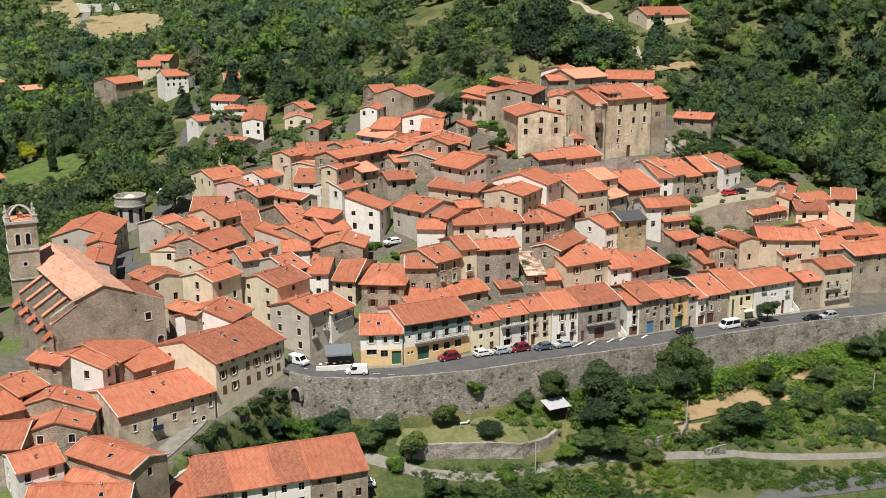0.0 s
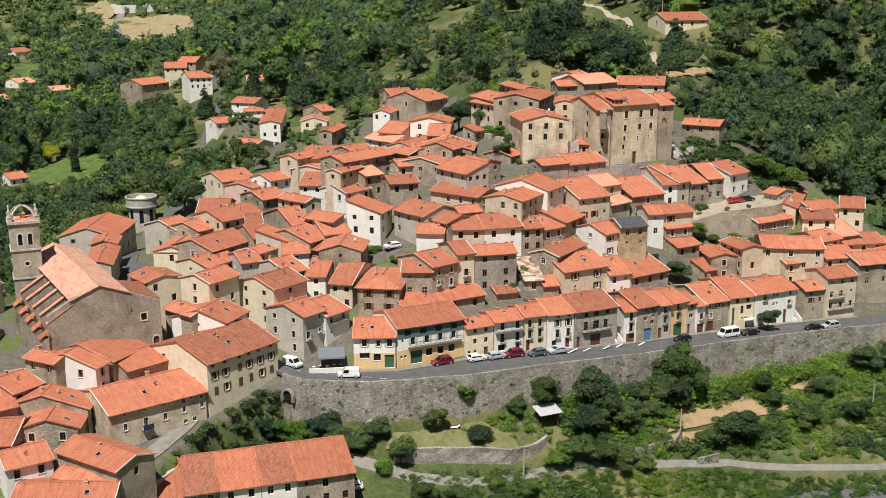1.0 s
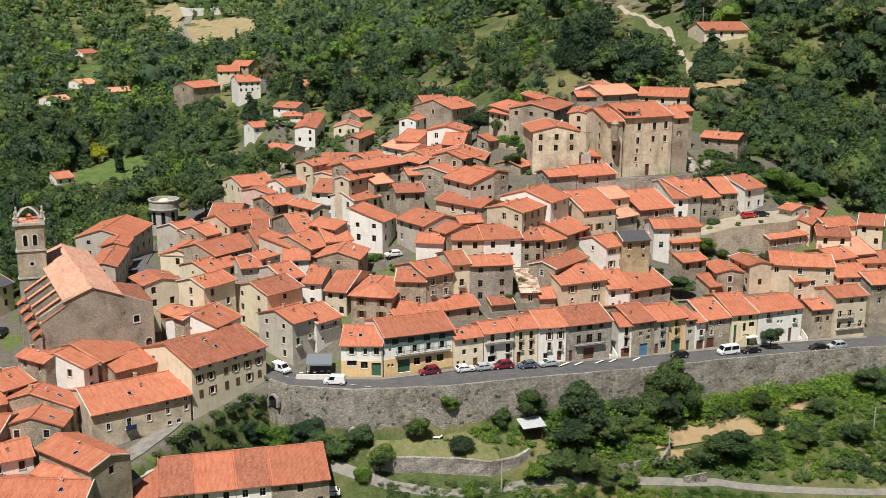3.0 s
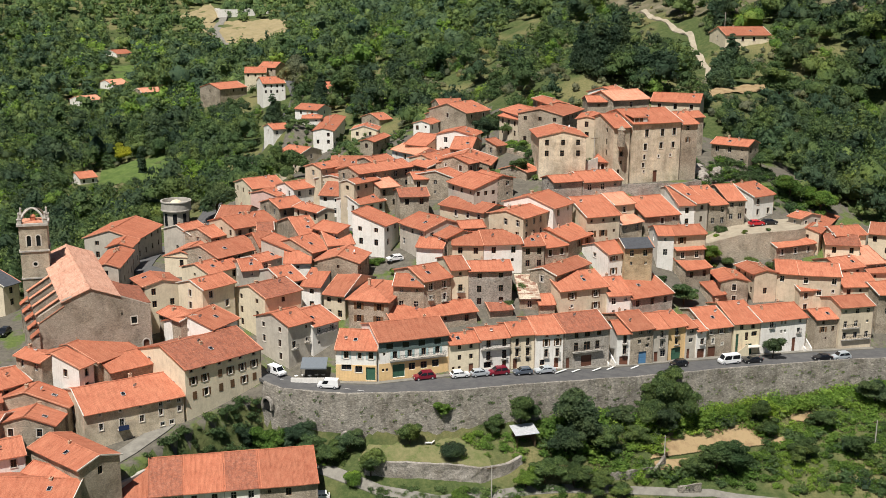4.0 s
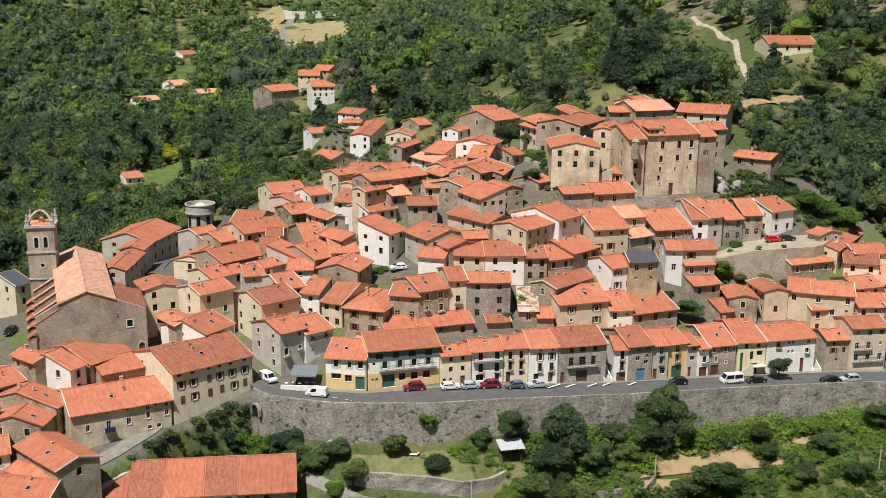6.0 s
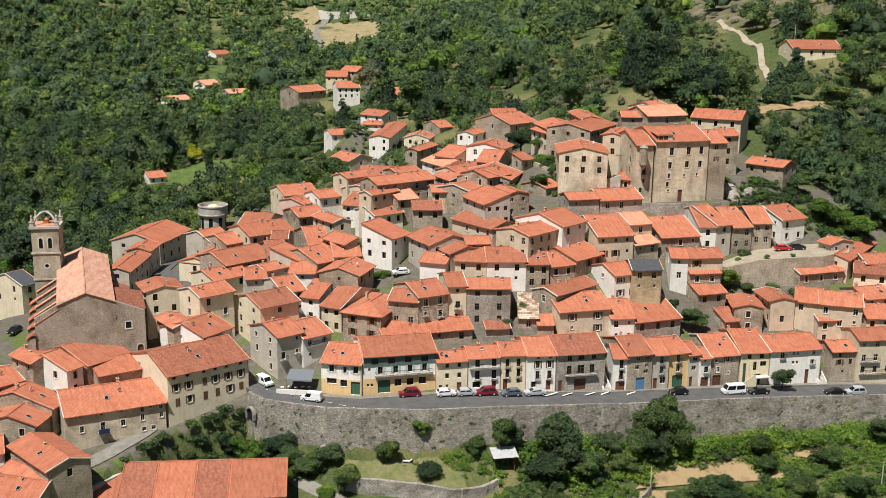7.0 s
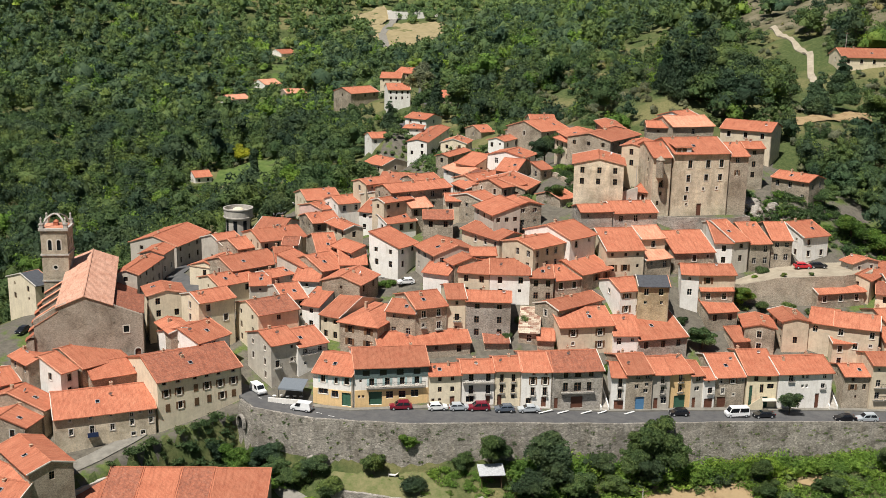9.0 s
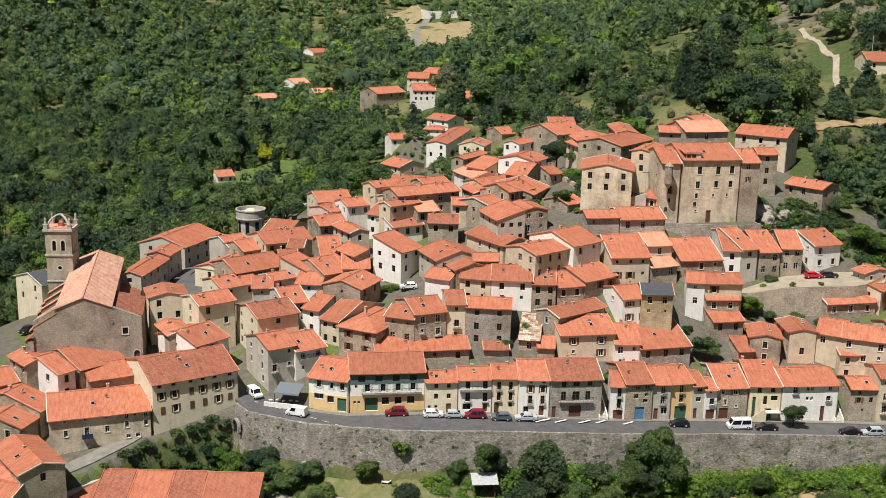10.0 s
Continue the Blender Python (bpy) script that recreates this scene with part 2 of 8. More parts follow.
# ground: grass, scrub and bare soil
m, nt, b = shader("ground", 0.97)
c = position_of(nt)
grass = ramp(nt, noise_of(nt, c, 0.9, 5, 0.75), [(0.25, (0.03, 0.05, 0.014)), (0.5, (0.065, 0.09, 0.028)), (0.75, (0.13, 0.14, 0.055))])
scrub = ramp(nt, noise_of(nt, c, 1.7, 5, 0.75), [(0.3, (0.09, 0.10, 0.035)), (0.6, (0.20, 0.18, 0.08)), (0.8, (0.30, 0.25, 0.14))])
where = ramp(nt, noise_of(nt, c, 0.028, 5, 0.62), [(0.47, (0, 0, 0)), (0.60, (1, 1, 1))])
nt.links.new(mix(nt, "MIX", where, grass, scrub), b.inputs["Base Color"])
bump(nt, b, noise_of(nt, c, 1.2, 6, 0.8), 0.8, 0.4)


# trodden earth, paving and weeds between the houses
m, nt, b = shader("yard", 0.95)
c = position_of(nt)
paving = ramp(nt, noise_of(nt, c, 0.8, 6, 0.75), [(0.3, (0.075, 0.068, 0.055)), (0.7, (0.165, 0.148, 0.118))])
weeds = ramp(nt, noise_of(nt, c, 1.5, 5, 0.75), [(0.3, (0.05, 0.085, 0.02)), (0.7, (0.14, 0.17, 0.05))])
nt.links.new(mix(nt, "MIX", ramp(nt, noise_of(nt, c, 0.12, 5, 0.65), [(0.52, (0, 0, 0)), (0.6, (1, 1, 1))]), paving, weeds), b.inputs["Base Color"])
bump(nt, b, noise_of(nt, c, 2.0, 6, 0.8), 0.5, 0.2)


def leaf_material(name, dark, mid, light):
    m, nt, b = shader(name, 0.6)
    c = position_of(nt)
    geo = nt.nodes.new("ShaderNodeNewGeometry")
    tone = ramp(nt, geo.outputs["Random Per Island"], [(0.0, [d * 0.5 + m2 * 0.5 for d, m2 in zip(dark, mid)]), (0.5, mid), (1.0, [l * 0.7 + m2 * 0.3 for l, m2 in zip(light, mid)])])
    clump = node(nt, "ShaderNodeTexVoronoi", Scale=0.11)
    nt.links.new(c, clump.inputs["Vector"])
    sort = nt.nodes.new("ShaderNodeSeparateColor")
    nt.links.new(clump.outputs["Color"], sort.inputs[0])
    tone = mix(nt, "MULTIPLY", 1.0, tone, ramp(nt, sort.outputs[0], [(0.0, (0.66, 0.72, 0.72)), (0.5, (1, 1, 1)), (1.0, (1.38, 1.3, 1.06))]))
    tone = mix(nt, "MULTIPLY", 1.0, tone, ramp(nt, noise_of(nt, c, 2.6, 4, 0.85), [(0.38, (0.66, 0.7, 0.72)), (0.5, (1, 1, 1)), (0.62, (1.34, 1.3, 1.2))]))
    big = ramp(nt, noise_of(nt, c, 0.055, 4, 0.7), [(0.3, (0.55, 0.68, 0.72)), (0.5, (1, 1, 1)), (0.70, (1.38, 1.2, 0.85))])
    col = vary(nt, mix(nt, "MULTIPLY", 1.0, tone, big), 0.25)
    nt.links.new(col, b.inputs["Base Color"])
    b.inputs["Specular IOR Level"].default_value = 0.2
    bump(nt, b, noise_of(nt, c, 1.5, 5, 0.85), 1.0, 0.7)
    thin = nt.nodes.new("ShaderNodeBsdfTranslucent")
    nt.links.new(col, thin.inputs[0])
    blend = nt.nodes.new("ShaderNodeMixShader")
    blend.inputs[0].default_value = 0.35
    nt.links.new(b.outputs[0], blend.inputs[1])
    nt.links.new(thin.outputs[0], blend.inputs[2])
    nt.links.new(blend.outputs[0], nt.nodes["Material Output"].inputs[0])
    return m


leaf_material("leaf", (0.068, 0.122, 0.052), (0.138, 0.220, 0.086), (0.222, 0.318, 0.128))
leaf_material("leaf_bright", (0.087, 0.171, 0.037), (0.174, 0.307, 0.062), (0.279, 0.420, 0.105))
leaf_material("leaf_dark", (0.052, 0.092, 0.054), (0.092, 0.152, 0.084), (0.146, 0.216, 0.120))
leaf_material("leaf_olive", (0.115, 0.135, 0.078), (0.200, 0.220, 0.130), (0.290, 0.300, 0.190))
leaf_material("leaf_yellow", (0.26, 0.29, 0.03), (0.40, 0.42, 0.04), (0.52, 0.52, 0.08))


# ---- small building kit ----
def part(name, bm, material, parent, label=""):
    me = bpy.data.meshes.new(name)
    if isinstance(bm, bmesh.types.BMesh):
        bm.to_mesh(me)
        bm.free()
    else:
        me.from_pydata(*bm)
    for one in material if isinstance(material, (list, tuple)) else [material]:
        me.materials.append(MATS[one])
    ob = new(name, me)
    ob.parent = parent
    if label:
        tagged(ob, label)
    return ob


def again(name, me, parent, m=None):
    """One more object on a mesh that exists."""
    ob = new(name, me)
    ob.parent = parent
    if m is not None:
        ob.matrix_local = m
    return ob


def box(bm, x0, y0, z0, x1, y1, z1, mat=0):
    v = [bm.verts.new((x, y, z)) for z in (z0, z1) for y in (y0, y1) for x in (x0, x1)]
    for f in ((0, 2, 3, 1), (4, 5, 7, 6), (0, 1, 5, 4), (2, 6, 7, 3), (0, 4, 6, 2), (1, 3, 7, 5)):
        bm.faces.new([v[i] for i in f]).material_index = mat
    return v


def boxes(*all_boxes):
    bm = bmesh.new()
    for b6 in all_boxes:
        box(bm, *b6)
    return bm


def prism(bm, ring, z0, z1, mat=0, scale=1.0):
    """An upright prism over a ring of (x, y), optionally drawn in at the top."""
    cx, cy = sum(p[0] for p in ring) / len(ring), sum(p[1] for p in ring) / len(ring)
    low = [bm.verts.new((x, y, z0)) for x, y in ring]
    top = [bm.verts.new((cx + (x - cx) * scale, cy + (y - cy) * scale, z1)) for x, y in ring]
    n = len(ring)
    for i in range(n):
        bm.faces.new([low[i], low[(i + 1) % n], top[(i + 1) % n], top[i]]).material_index = mat
    bm.faces.new(top).material_index = mat
    bm.faces.new(low[::-1]).material_index = mat


def circle(r, n, cx=0.0, cy=0.0, turn=0.0):
    return [(cx + r * math.cos(turn + 2 * math.pi * i / n), cy + r * math.sin(turn + 2 * math.pi * i / n)) for i in range(n)]


def thing(name, x, y, z, yaw=0.0, label="", category="", group="", kind=""):
    ob = new(name)
    ob.empty_display_size = 0.5
    ob.matrix_world = pose(x, y, z, 0, 0, yaw)
    return tagged(ob, label, category, group, kind)


# ---- the lie of the land ----
NEAR = [(x, y) for x in range(-105, 121, 32) for y in range(170, 395, 32)]
FAR = [(x, y) for x in range(-600, 601, 240) for y in range(300, 1501, 240)]
LOWER = [(x, y) for x in range(-40, 121, 32) for y in (195, 227)]
RISE_NEAR = [3.1, -1.5, 14.9, 1.0, 9.7, 6.6, 8.0, 1.8, 7.5, 2.7, -12.9, 2.0, 5.9, 4.9, 9.4, 1.0, 10.4, 2.7, 12.9, 1.9, 0.2, 6.1, 5.9, 5.8, 8.6, -0.3, 4.0, 1.4, 3.5, 4.9, 7.4, 8.1, 5.9, 1.4, 7.8, 0.3, -3.0, 1.1, 10.0, 9.4, 14.1, 5.4, 17.4, -0.3, -3.6, -4.3, -1.2, 0.7, 5.5, 0.9, 0.7, -0.1, -1.8, -5.2, 0.2, 4.8, -0.3, 4.7, 5.8, -0.0, -0.3, -5.9, -13.7, -4.4, -5.1, 1.8, -24.5]
RISE_FAR = [51.1, -4.0, -13.4, -2.9, -40.7, -29.9, -19.2, -36.6, -44.9, -62.0, -24.6, -76.4, -28.9, -23.6, -12.9, -28.0, -25.2, -50.5, -2.1, 28.2, -3.5, 27.2, 2.4, 19.2, -19.7, 12.9, -6.8, 4.7, 4.2, 20.9, 55.4, 80.9, 86.2, 65.6, 13.8, 20.5]
HILL = RISE_NEAR + RISE_FAR
GARDEN = [-46.8, -10.8, 26.3, -3.6, 1.7, -1.6, 5.7, -0.5, 3.5, -5.8, -1.4, -1.8, -2.4, -0.1, -1.5]
EDGE = [(-75, 110), (-62, 150), (-52, 170), (-46.5, 184), (-42.5, 192.8), (-36.5, 200.5), (-32.3, 206), (-28, 203.2), (-15, 203.5), (2, 207), (17, 214.5), (40, 227.5), (62, 240.5), (85, 252), (110, 261.5), (150, 274), (300, 310)]


ROAD = [(-60, 238), (-48, 226), (-36, 213.5), (-27, 208.3), (-14, 208), (1, 211.6), (15.5, 218.8), (38.2, 231.8), (60.2, 244.6), (83.4, 256.2), (108.8, 265.8), (150, 278.5), (300, 315)]
ROAD_Z = [23.5, 21.2, 19.2, 18.4, 18.0, 18.2, 17.8, 16.2, 15.0, 14.1, 13.5, 12.4, 9.0]
# shelves cut for single houses: x, y, rise, reach
BANKS = [(-98, 437, 14, 9), (-87, 446, 6, 8), (66, 315, 4.5, 8), (-101, 489, 4, 10)]


def swell(x, y, amounts, layers):
    z = amounts[0] + amounts[1] * x / 100 + amounts[2] * y / 100
    i = 3
    for centres, reach in layers:
        for cx, cy in centres:
            z = z + amounts[i] * np.exp(-((x - cx) ** 2 + (y - cy) ** 2) / (2 * reach * reach))
            i += 1
    return z


def above_edge(x, y):
    """Distance uphill (plus) or downhill (minus) of the edge of the road and the lane."""
    best = np.full(np.shape(x), 1e9)
    sign = np.ones(np.shape(x))
    for (ax, ay), (bx, by) in zip(EDGE, EDGE[1:]):
        dx, dy = bx - ax, by - ay
        k = np.clip(((x - ax) * dx + (y - ay) * dy) / (dx * dx + dy * dy), 0, 1)
        d = np.hypot(x - ax - k * dx, y - ay - k * dy)
        near = d < best
        best = np.where(near, d, best)
        sign = np.where(near, np.where(dx * (y - ay) - dy * (x - ax) > 0, 1.0, -1.0), sign)
    return best * sign


def land(x, y):
    x, y = np.asarray(x, float), np.asarray(y, float)
    high = swell(x, y, HILL, ((NEAR, 24), (FAR, 170)))
    low = swell(x, y, GARDEN, ((LOWER, 22),))
    low = np.maximum(low, -40)
    for bx, by, rise, reach in BANKS:
        high = high + rise * np.exp(-((x - bx) ** 2 + (y - by) ** 2) / (2 * reach * reach))
    uphill = above_edge(x, y)
    street = np.interp(x, [p[0] for p in ROAD], ROAD_Z) - 0.05
    flat = np.clip((13.5 - uphill) / 3.0, 0, 1) * np.clip((x + 24) / 8, 0, 1) * np.clip((125 - x) / 20, 0, 1) * (uphill > -2)
    high = high + (np.minimum(high, street) - high) * flat
    k = np.clip((uphill + 1.4) / 1.6, 0, 1)
    away = np.clip((np.hypot(x, y - 260) - 110) / 80, 0, 1)
    rough = np.sin(x * 0.21 + 2.0 * np.sin(y * 0.063)) * np.sin(y * 0.17 + 1.7 * np.sin(x * 0.071)) + 0.4 * np.sin(x * 0.53 + y * 0.31) * np.sin(y * 0.47 - x * 0.2)
    return low + (high - low) * k + rough * (0.12 + 1.1 * away)


def ground_at(x, y):
    return float(land(x, y))


VILLAGE = [(-110, 195), (-60, 150), (-40, 190), (-20, 196), (15, 210), (60, 236), (130, 262), (108, 300), (95, 318), (76, 338), (50, 345), (10, 345), (-15, 400), (-45, 425), (-75, 440), (-98, 440), (-92, 375), (-62, 345), (-82, 322), (-98, 300), (-100, 250), (-112, 225)]


def inside(x, y, ring):
    hit = np.zeros(np.shape(x), bool)
    for (ax, ay), (bx, by) in zip(ring, ring[1:] + ring[:1]):
        cross = ((ay > y) != (by > y)) & (x < (bx - ax) * (y - ay) / (by - ay + 1e-9) + ax)
        hit ^= cross
    return hit


DRY = [(20, 640), (24, 570), (36, 545), (60, 520), (104, 482), (170, 445), (280, 430), (300, 640)]


def build_ground():
    def lines(parts):
        out = [parts[0][0]]
        for a, b2, step in parts:
            n = max(1, round((b2 - a) / step))
            out += [a + (b2 - a) * (i + 1) / n for i in range(n)]
        return np.array(out)
    xs = lines([(-4000, -900, 400), (-900, -320, 24), (-320, -100, 8), (-100, 130, 1.6), (130, 330, 8), (330, 900, 24), (900, 4000, 400)])
    ys = lines([(-1200, -80, 160), (-80, 150, 10), (150, 340, 1.6), (340, 640, 6), (640, 1500, 18), (1500, 4500, 300)])
    gx, gy = np.meshgrid(xs, ys)
    gz = land(gx, gy)
    far = np.maximum(np.hypot(gx, gy - 300) - 1300, 0)
    gz = np.where(gy > 300, np.maximum(gz, 60), gz) * (far > 0) + gz * (far == 0) + np.where(gy > 0, far * 0.12, 0)
    nx, ny = len(xs), len(ys)
    i = np.arange(nx * ny).reshape(ny, nx)
    faces = np.stack([i[:-1, :-1], i[:-1, 1:], i[1:, 1:], i[1:, :-1]], -1).reshape(-1, 4)
    me = bpy.data.meshes.new("ground")
    me.from_pydata(np.stack([gx, gy, gz], -1).reshape(-1, 3).tolist(), [], faces.tolist())
    me.materials.append(MATS["ground"])
    me.materials.append(MATS["yard"])
    me.materials.append(MATS["dry"])
    me.shade_smooth()
    mid = np.stack([gx, gy], -1).reshape(-1, 2)[faces].mean(1)
    paved = inside(mid[:, 0], mid[:, 1], VILLAGE) & (above_edge(mid[:, 0], mid[:, 1]) > 0.3)
    me.polygons.foreach_set("material_index", (paved + 2 * inside(mid[:, 0], mid[:, 1], DRY)).astype(np.int32))
    tagged(new("ground", me), "green and dry scrubby hillside of grass and soil", "ground", kind="structure")


build_ground()


def ribbon(name, points, width, lift, material, label, kind="structure", category="road", level=None):
    """A strip laid on the land along points; level: its own heights."""
    pts = [Vector((p[0], p[1], 0)) for p in points]
    fine = []
    for n, (a, b2) in enumerate(zip(pts, pts[1:])):
        steps = max(1, int((b2 - a).length / 2.5))
        for s in range(steps):
            fine.append((a.lerp(b2, s / steps), n + s / steps))
    fine.append((pts[-1], len(pts) - 1))
    bm = bmesh.new()
    rows = []
    for n, (p, at) in enumerate(fine):
        ahead = (fine[min(n + 1, len(fine) - 1)][0] - fine[max(n - 1, 0)][0]).normalized()
        side = Vector((-ahead.y, ahead.x, 0))
        w = width if not isinstance(width, (list, tuple)) else width[int(at)] + (width[min(int(at) + 1, len(width) - 1)] - width[int(at)]) * (at % 1)
        row = []
        for k in (-0.5, -0.17, 0.17, 0.5):
            q = p + side * (w * k)
            if level:
                z = level[int(at)] + (level[min(int(at) + 1, len(level) - 1)] - level[int(at)]) * (at % 1)
            else:
                z = ground_at(q.x, q.y)
            row.append(bm.verts.new((q.x, q.y, z + lift)))
        under = [bm.verts.new((v.co.x, v.co.y, v.co.z - 0.6)) for v in (row[0], row[-1])]
        rows.append([under[0]] + row + [under[1]])
    for a, b2 in zip(rows, rows[1:]):
        for k in range(5):
            bm.faces.new((a[k + 1], a[k], b2[k], b2[k + 1]))
    bmesh.ops.recalc_face_normals(bm, faces=bm.faces)
    ob = part(name, bm, material, None)
    return tagged(ob, label, category, kind=kind)


# ---- the road on its retaining wall ----
ribbon("road", ROAD, [5, 5.5, 6.5, 8, 8, 8.2, 8, 8, 8, 8, 8, 8, 8], 0.06, "asphalt", "grey asphalt village road along the house fronts", level=ROAD_Z)


def retaining_wall():
    top = [(x, y, None) for x, y in EDGE[6:]]
    bm = bmesh.new()
    rows = []
    for n, (x, y, _) in enumerate(top):
        a, b2 = top[max(n - 1, 0)], top[min(n + 1, len(top) - 1)]
        d = Vector((b2[0] - a[0], b2[1] - a[1], 0)).normalized()
        out = Vector((d.y, -d.x, 0))
        k = min(range(len(ROAD)), key=lambda i: (ROAD[i][0] - x) ** 2 + (ROAD[i][1] - y) ** 2)
        z = ROAD_Z[k] + 0.85
        foot = ground_at(x + out.x * 3, y + out.y * 3) - 1.5
        p = Vector((x, y, 0))
        rows.append([bm.verts.new((p + out * o) + Vector((0, 0, h))) for o, h in ((1.5, foot), (0.45, z), (0.0, z + 0.02), (0.0, z - 3))])
    for a, b2 in zip(rows, rows[1:]):
        for k in range(3):
            bm.faces.new((a[k], b2[k], b2[k + 1], a[k + 1]))
    bmesh.ops.subdivide_edges(bm, edges=bm.edges[:], cuts=7, use_grid_fill=True)
    for v in bm.verts:
        v.co += noise.noise_vector(v.co * 0.5) * 0.14 + noise.noise_vector(v.co * 1.9) * 0.06
    tagged(part("retaining_wall", bm, "retaining", None), "tall rough grey stone retaining wall with a parapet under the road", "wall", kind="structure")


retaining_wall()


# ---- houses ----
def opening_list(length, ends, top, cols, rows, seed, door=False, size=(1.0, 1.5), floor=2.75):
    """Window openings of a front: columns by rows, counted down from the eaves."""
    rng = random.Random(seed)
    out = []
    if not cols or length < 1.6:
        return out
    cols = max(1, min(cols, int(length / 1.45)))
    for r in range(rows):
        z1 = top - 0.75 - r * floor
        for c in range(cols):
            x = length * (c + 0.5) / cols + rng.uniform(-0.12, 0.12)
            base = ends[0] + (ends[1] - ends[0]) * x / length
            if z1 - size[1] < base + 0.25:
                continue
            low = door and (r == rows - 1 or z1 - floor - size[1] < base + 0.25)
            w, h = size[0], size[1] * (0.72 if r == 0 and rows > 2 else 1.0)
            if low:
                if c == 0 or rng.random() < 0.35:
                    out.append((x - 0.6, x + 0.6, max(base + 0.03, 0.03), max(base, 0) + 2.15, "door"))
                    continue
            elif rng.random() < 0.10:
                continue
            elif rng.random() < 0.2:
                w, h = 0.65, 0.75
            out.append((x - w / 2, x + w / 2, z1 - h, z1, "window"))
    return out


DOORS = {"d": "door_wood", "D": "door_blue", "G": "green", "R": "door_wood"}


def read_plan(plan, w, h, floor):
    """Openings of a front from a text: a letter, then the place along the front, the drop below the eaves, width and height. s, r and g have pale, brown and
    green shutters, c shutters that are closed, b a small balcony, d, D, G and R are doors; L is a long balcony: its middle, drop and length."""
    out, extras = [], []
    for item in plan.split(";"):
        code, *n = item.split()
        n = [float(v) for v in n]
        if code == "L":
            extras.append(("L", (n[0] - n[2] / 2) * w, (n[0] + n[2] / 2) * w, h - n[1]))
            continue
        x0, x1, z1 = n[0] * w - n[2] / 2, n[0] * w + n[2] / 2, h - n[1]
        x0, x1 = max(x0, 0.1), min(x1, w - 0.1)
        z0 = floor + 0.03 if code in DOORS else max(z1 - n[3], floor + 0.2)
        if z1 - z0 < 0.4:
            continue
        if code == "c":
            extras.append((code, x0, x1, z0, z1))
            continue
        out.append((x0, x1, z0, z1, "door" + code if code in DOORS else "window"))
        if code in "srgb":
            extras.append((code, x0, x1, z0, z1))
    return out, extras


REVEAL = 0.2
WINDOWS = {}


def plate(bm, xs, zs, held, y0, y1, low=0.0):
    """A sheet over the cells of a grid, from y0 to y1 deep, left open where held(i, j); its lowest edge stands out by low."""
    made = {}
    def at(i, j, k):
        if (i, j, k) not in made:
            made[i, j, k] = bm.verts.new((xs[i], (y0 - (low if j < 2 else 0)) if k == 0 else y1, zs[j]))
        return made[i, j, k]
    solid = {(i, j) for i in range(len(xs) - 1) for j in range(len(zs) - 1) if not held(i, j)}
    for i, j in solid:
        bm.faces.new((at(i, j, 0), at(i + 1, j, 0), at(i + 1, j + 1, 0), at(i, j + 1, 0)))
        for other, a, b2 in (((i - 1, j), (i, j + 1), (i, j)), ((i + 1, j), (i + 1, j), (i + 1, j + 1)), ((i, j - 1), (i, j), (i + 1, j)), ((i, j + 1), (i + 1, j + 1), (i, j + 1))):
            if other not in solid:
                bm.faces.new((at(*b2, 0), at(*a, 0), at(*a, 1), at(*b2, 1)))


def window_mesh(w, h, wood):
    """Frame with posts and a rail, its glass, and the pale band round the opening: three meshes, shared by all windows of a size."""
    key = (round(w, 2), round(h, 2), wood)
    if key not in WINDOWS:
        made = []
        f, z = 0.05, h * 0.62
        bm = bmesh.new()
        plate(bm, (-w / 2, -w / 2 + f, -0.03, 0.03, w / 2 - f, w / 2), (0, f, z, z + 0.04, h - f, h), lambda i, j: i in (1, 3) and j in (1, 3), 0.0, 0.06)
        made.append(("window", bm, wood))
        made.append(("pane", boxes((-w / 2 + f * 0.5, 0.02, f * 0.5, w / 2 - f * 0.5, 0.035, h - f * 0.5)), "pane"))
        bm = bmesh.new()
        b0 = 0.15
        plate(bm, (-w / 2 - b0, -w / 2 + 0.005, w / 2 - 0.005, w / 2 + b0), (-0.12, 0.005, h - 0.005, h + b0), lambda i, j: i == 1 and j == 1, -REVEAL - 0.03, -REVEAL + 0.05, 0.06)
        made.append(("surround", bm, "surround"))
        out = []
        for name, bm, mat in made:
            me = bpy.data.meshes.new(name)
            bm.to_mesh(me)
            bm.free()
            me.materials.append(MATS[mat])
            out.append(me)
        WINDOWS[key] = out
    return WINDOWS[key]


def shutter_mesh(w, h, colour):
    key = ("shutter", round(w, 2), round(h, 2), colour)
    if key not in WINDOWS:
        bm = boxes((0, -0.05, 0, w, -0.012, h), (0.05, -0.065, h * 0.2, w - 0.05, -0.05, h * 0.27), (0.05, -0.065, h * 0.74, w - 0.05, -0.05, h * 0.81))
        me = bpy.data.meshes.new("shutter")
        bm.to_mesh(me)
        bm.free()
        me.materials.append(MATS[colour])
        WINDOWS[key] = me
    return WINDOWS[key]


def door_mesh(w, h, colour):
    key = ("door", round(w, 2), round(h, 2), colour)
    if key not in WINDOWS:
        bm = boxes((-w / 2, 0, 0, w / 2, 0.06, h), (-w / 2 + 0.1, -0.02, 0.15, -0.05, 0, h * 0.45), (0.05, -0.02, 0.15, w / 2 - 0.1, 0, h * 0.45), (-w / 2 + 0.1, -0.02, h * 0.52, -0.05, 0, h - 0.15), (0.05, -0.02, h * 0.52, w / 2 - 0.1, 0, h - 0.15))
        me = bpy.data.meshes.new("door")
        bm.to_mesh(me)
        bm.free()
        me.materials.append(MATS[colour])
        WINDOWS[key] = me
    return WINDOWS[key]


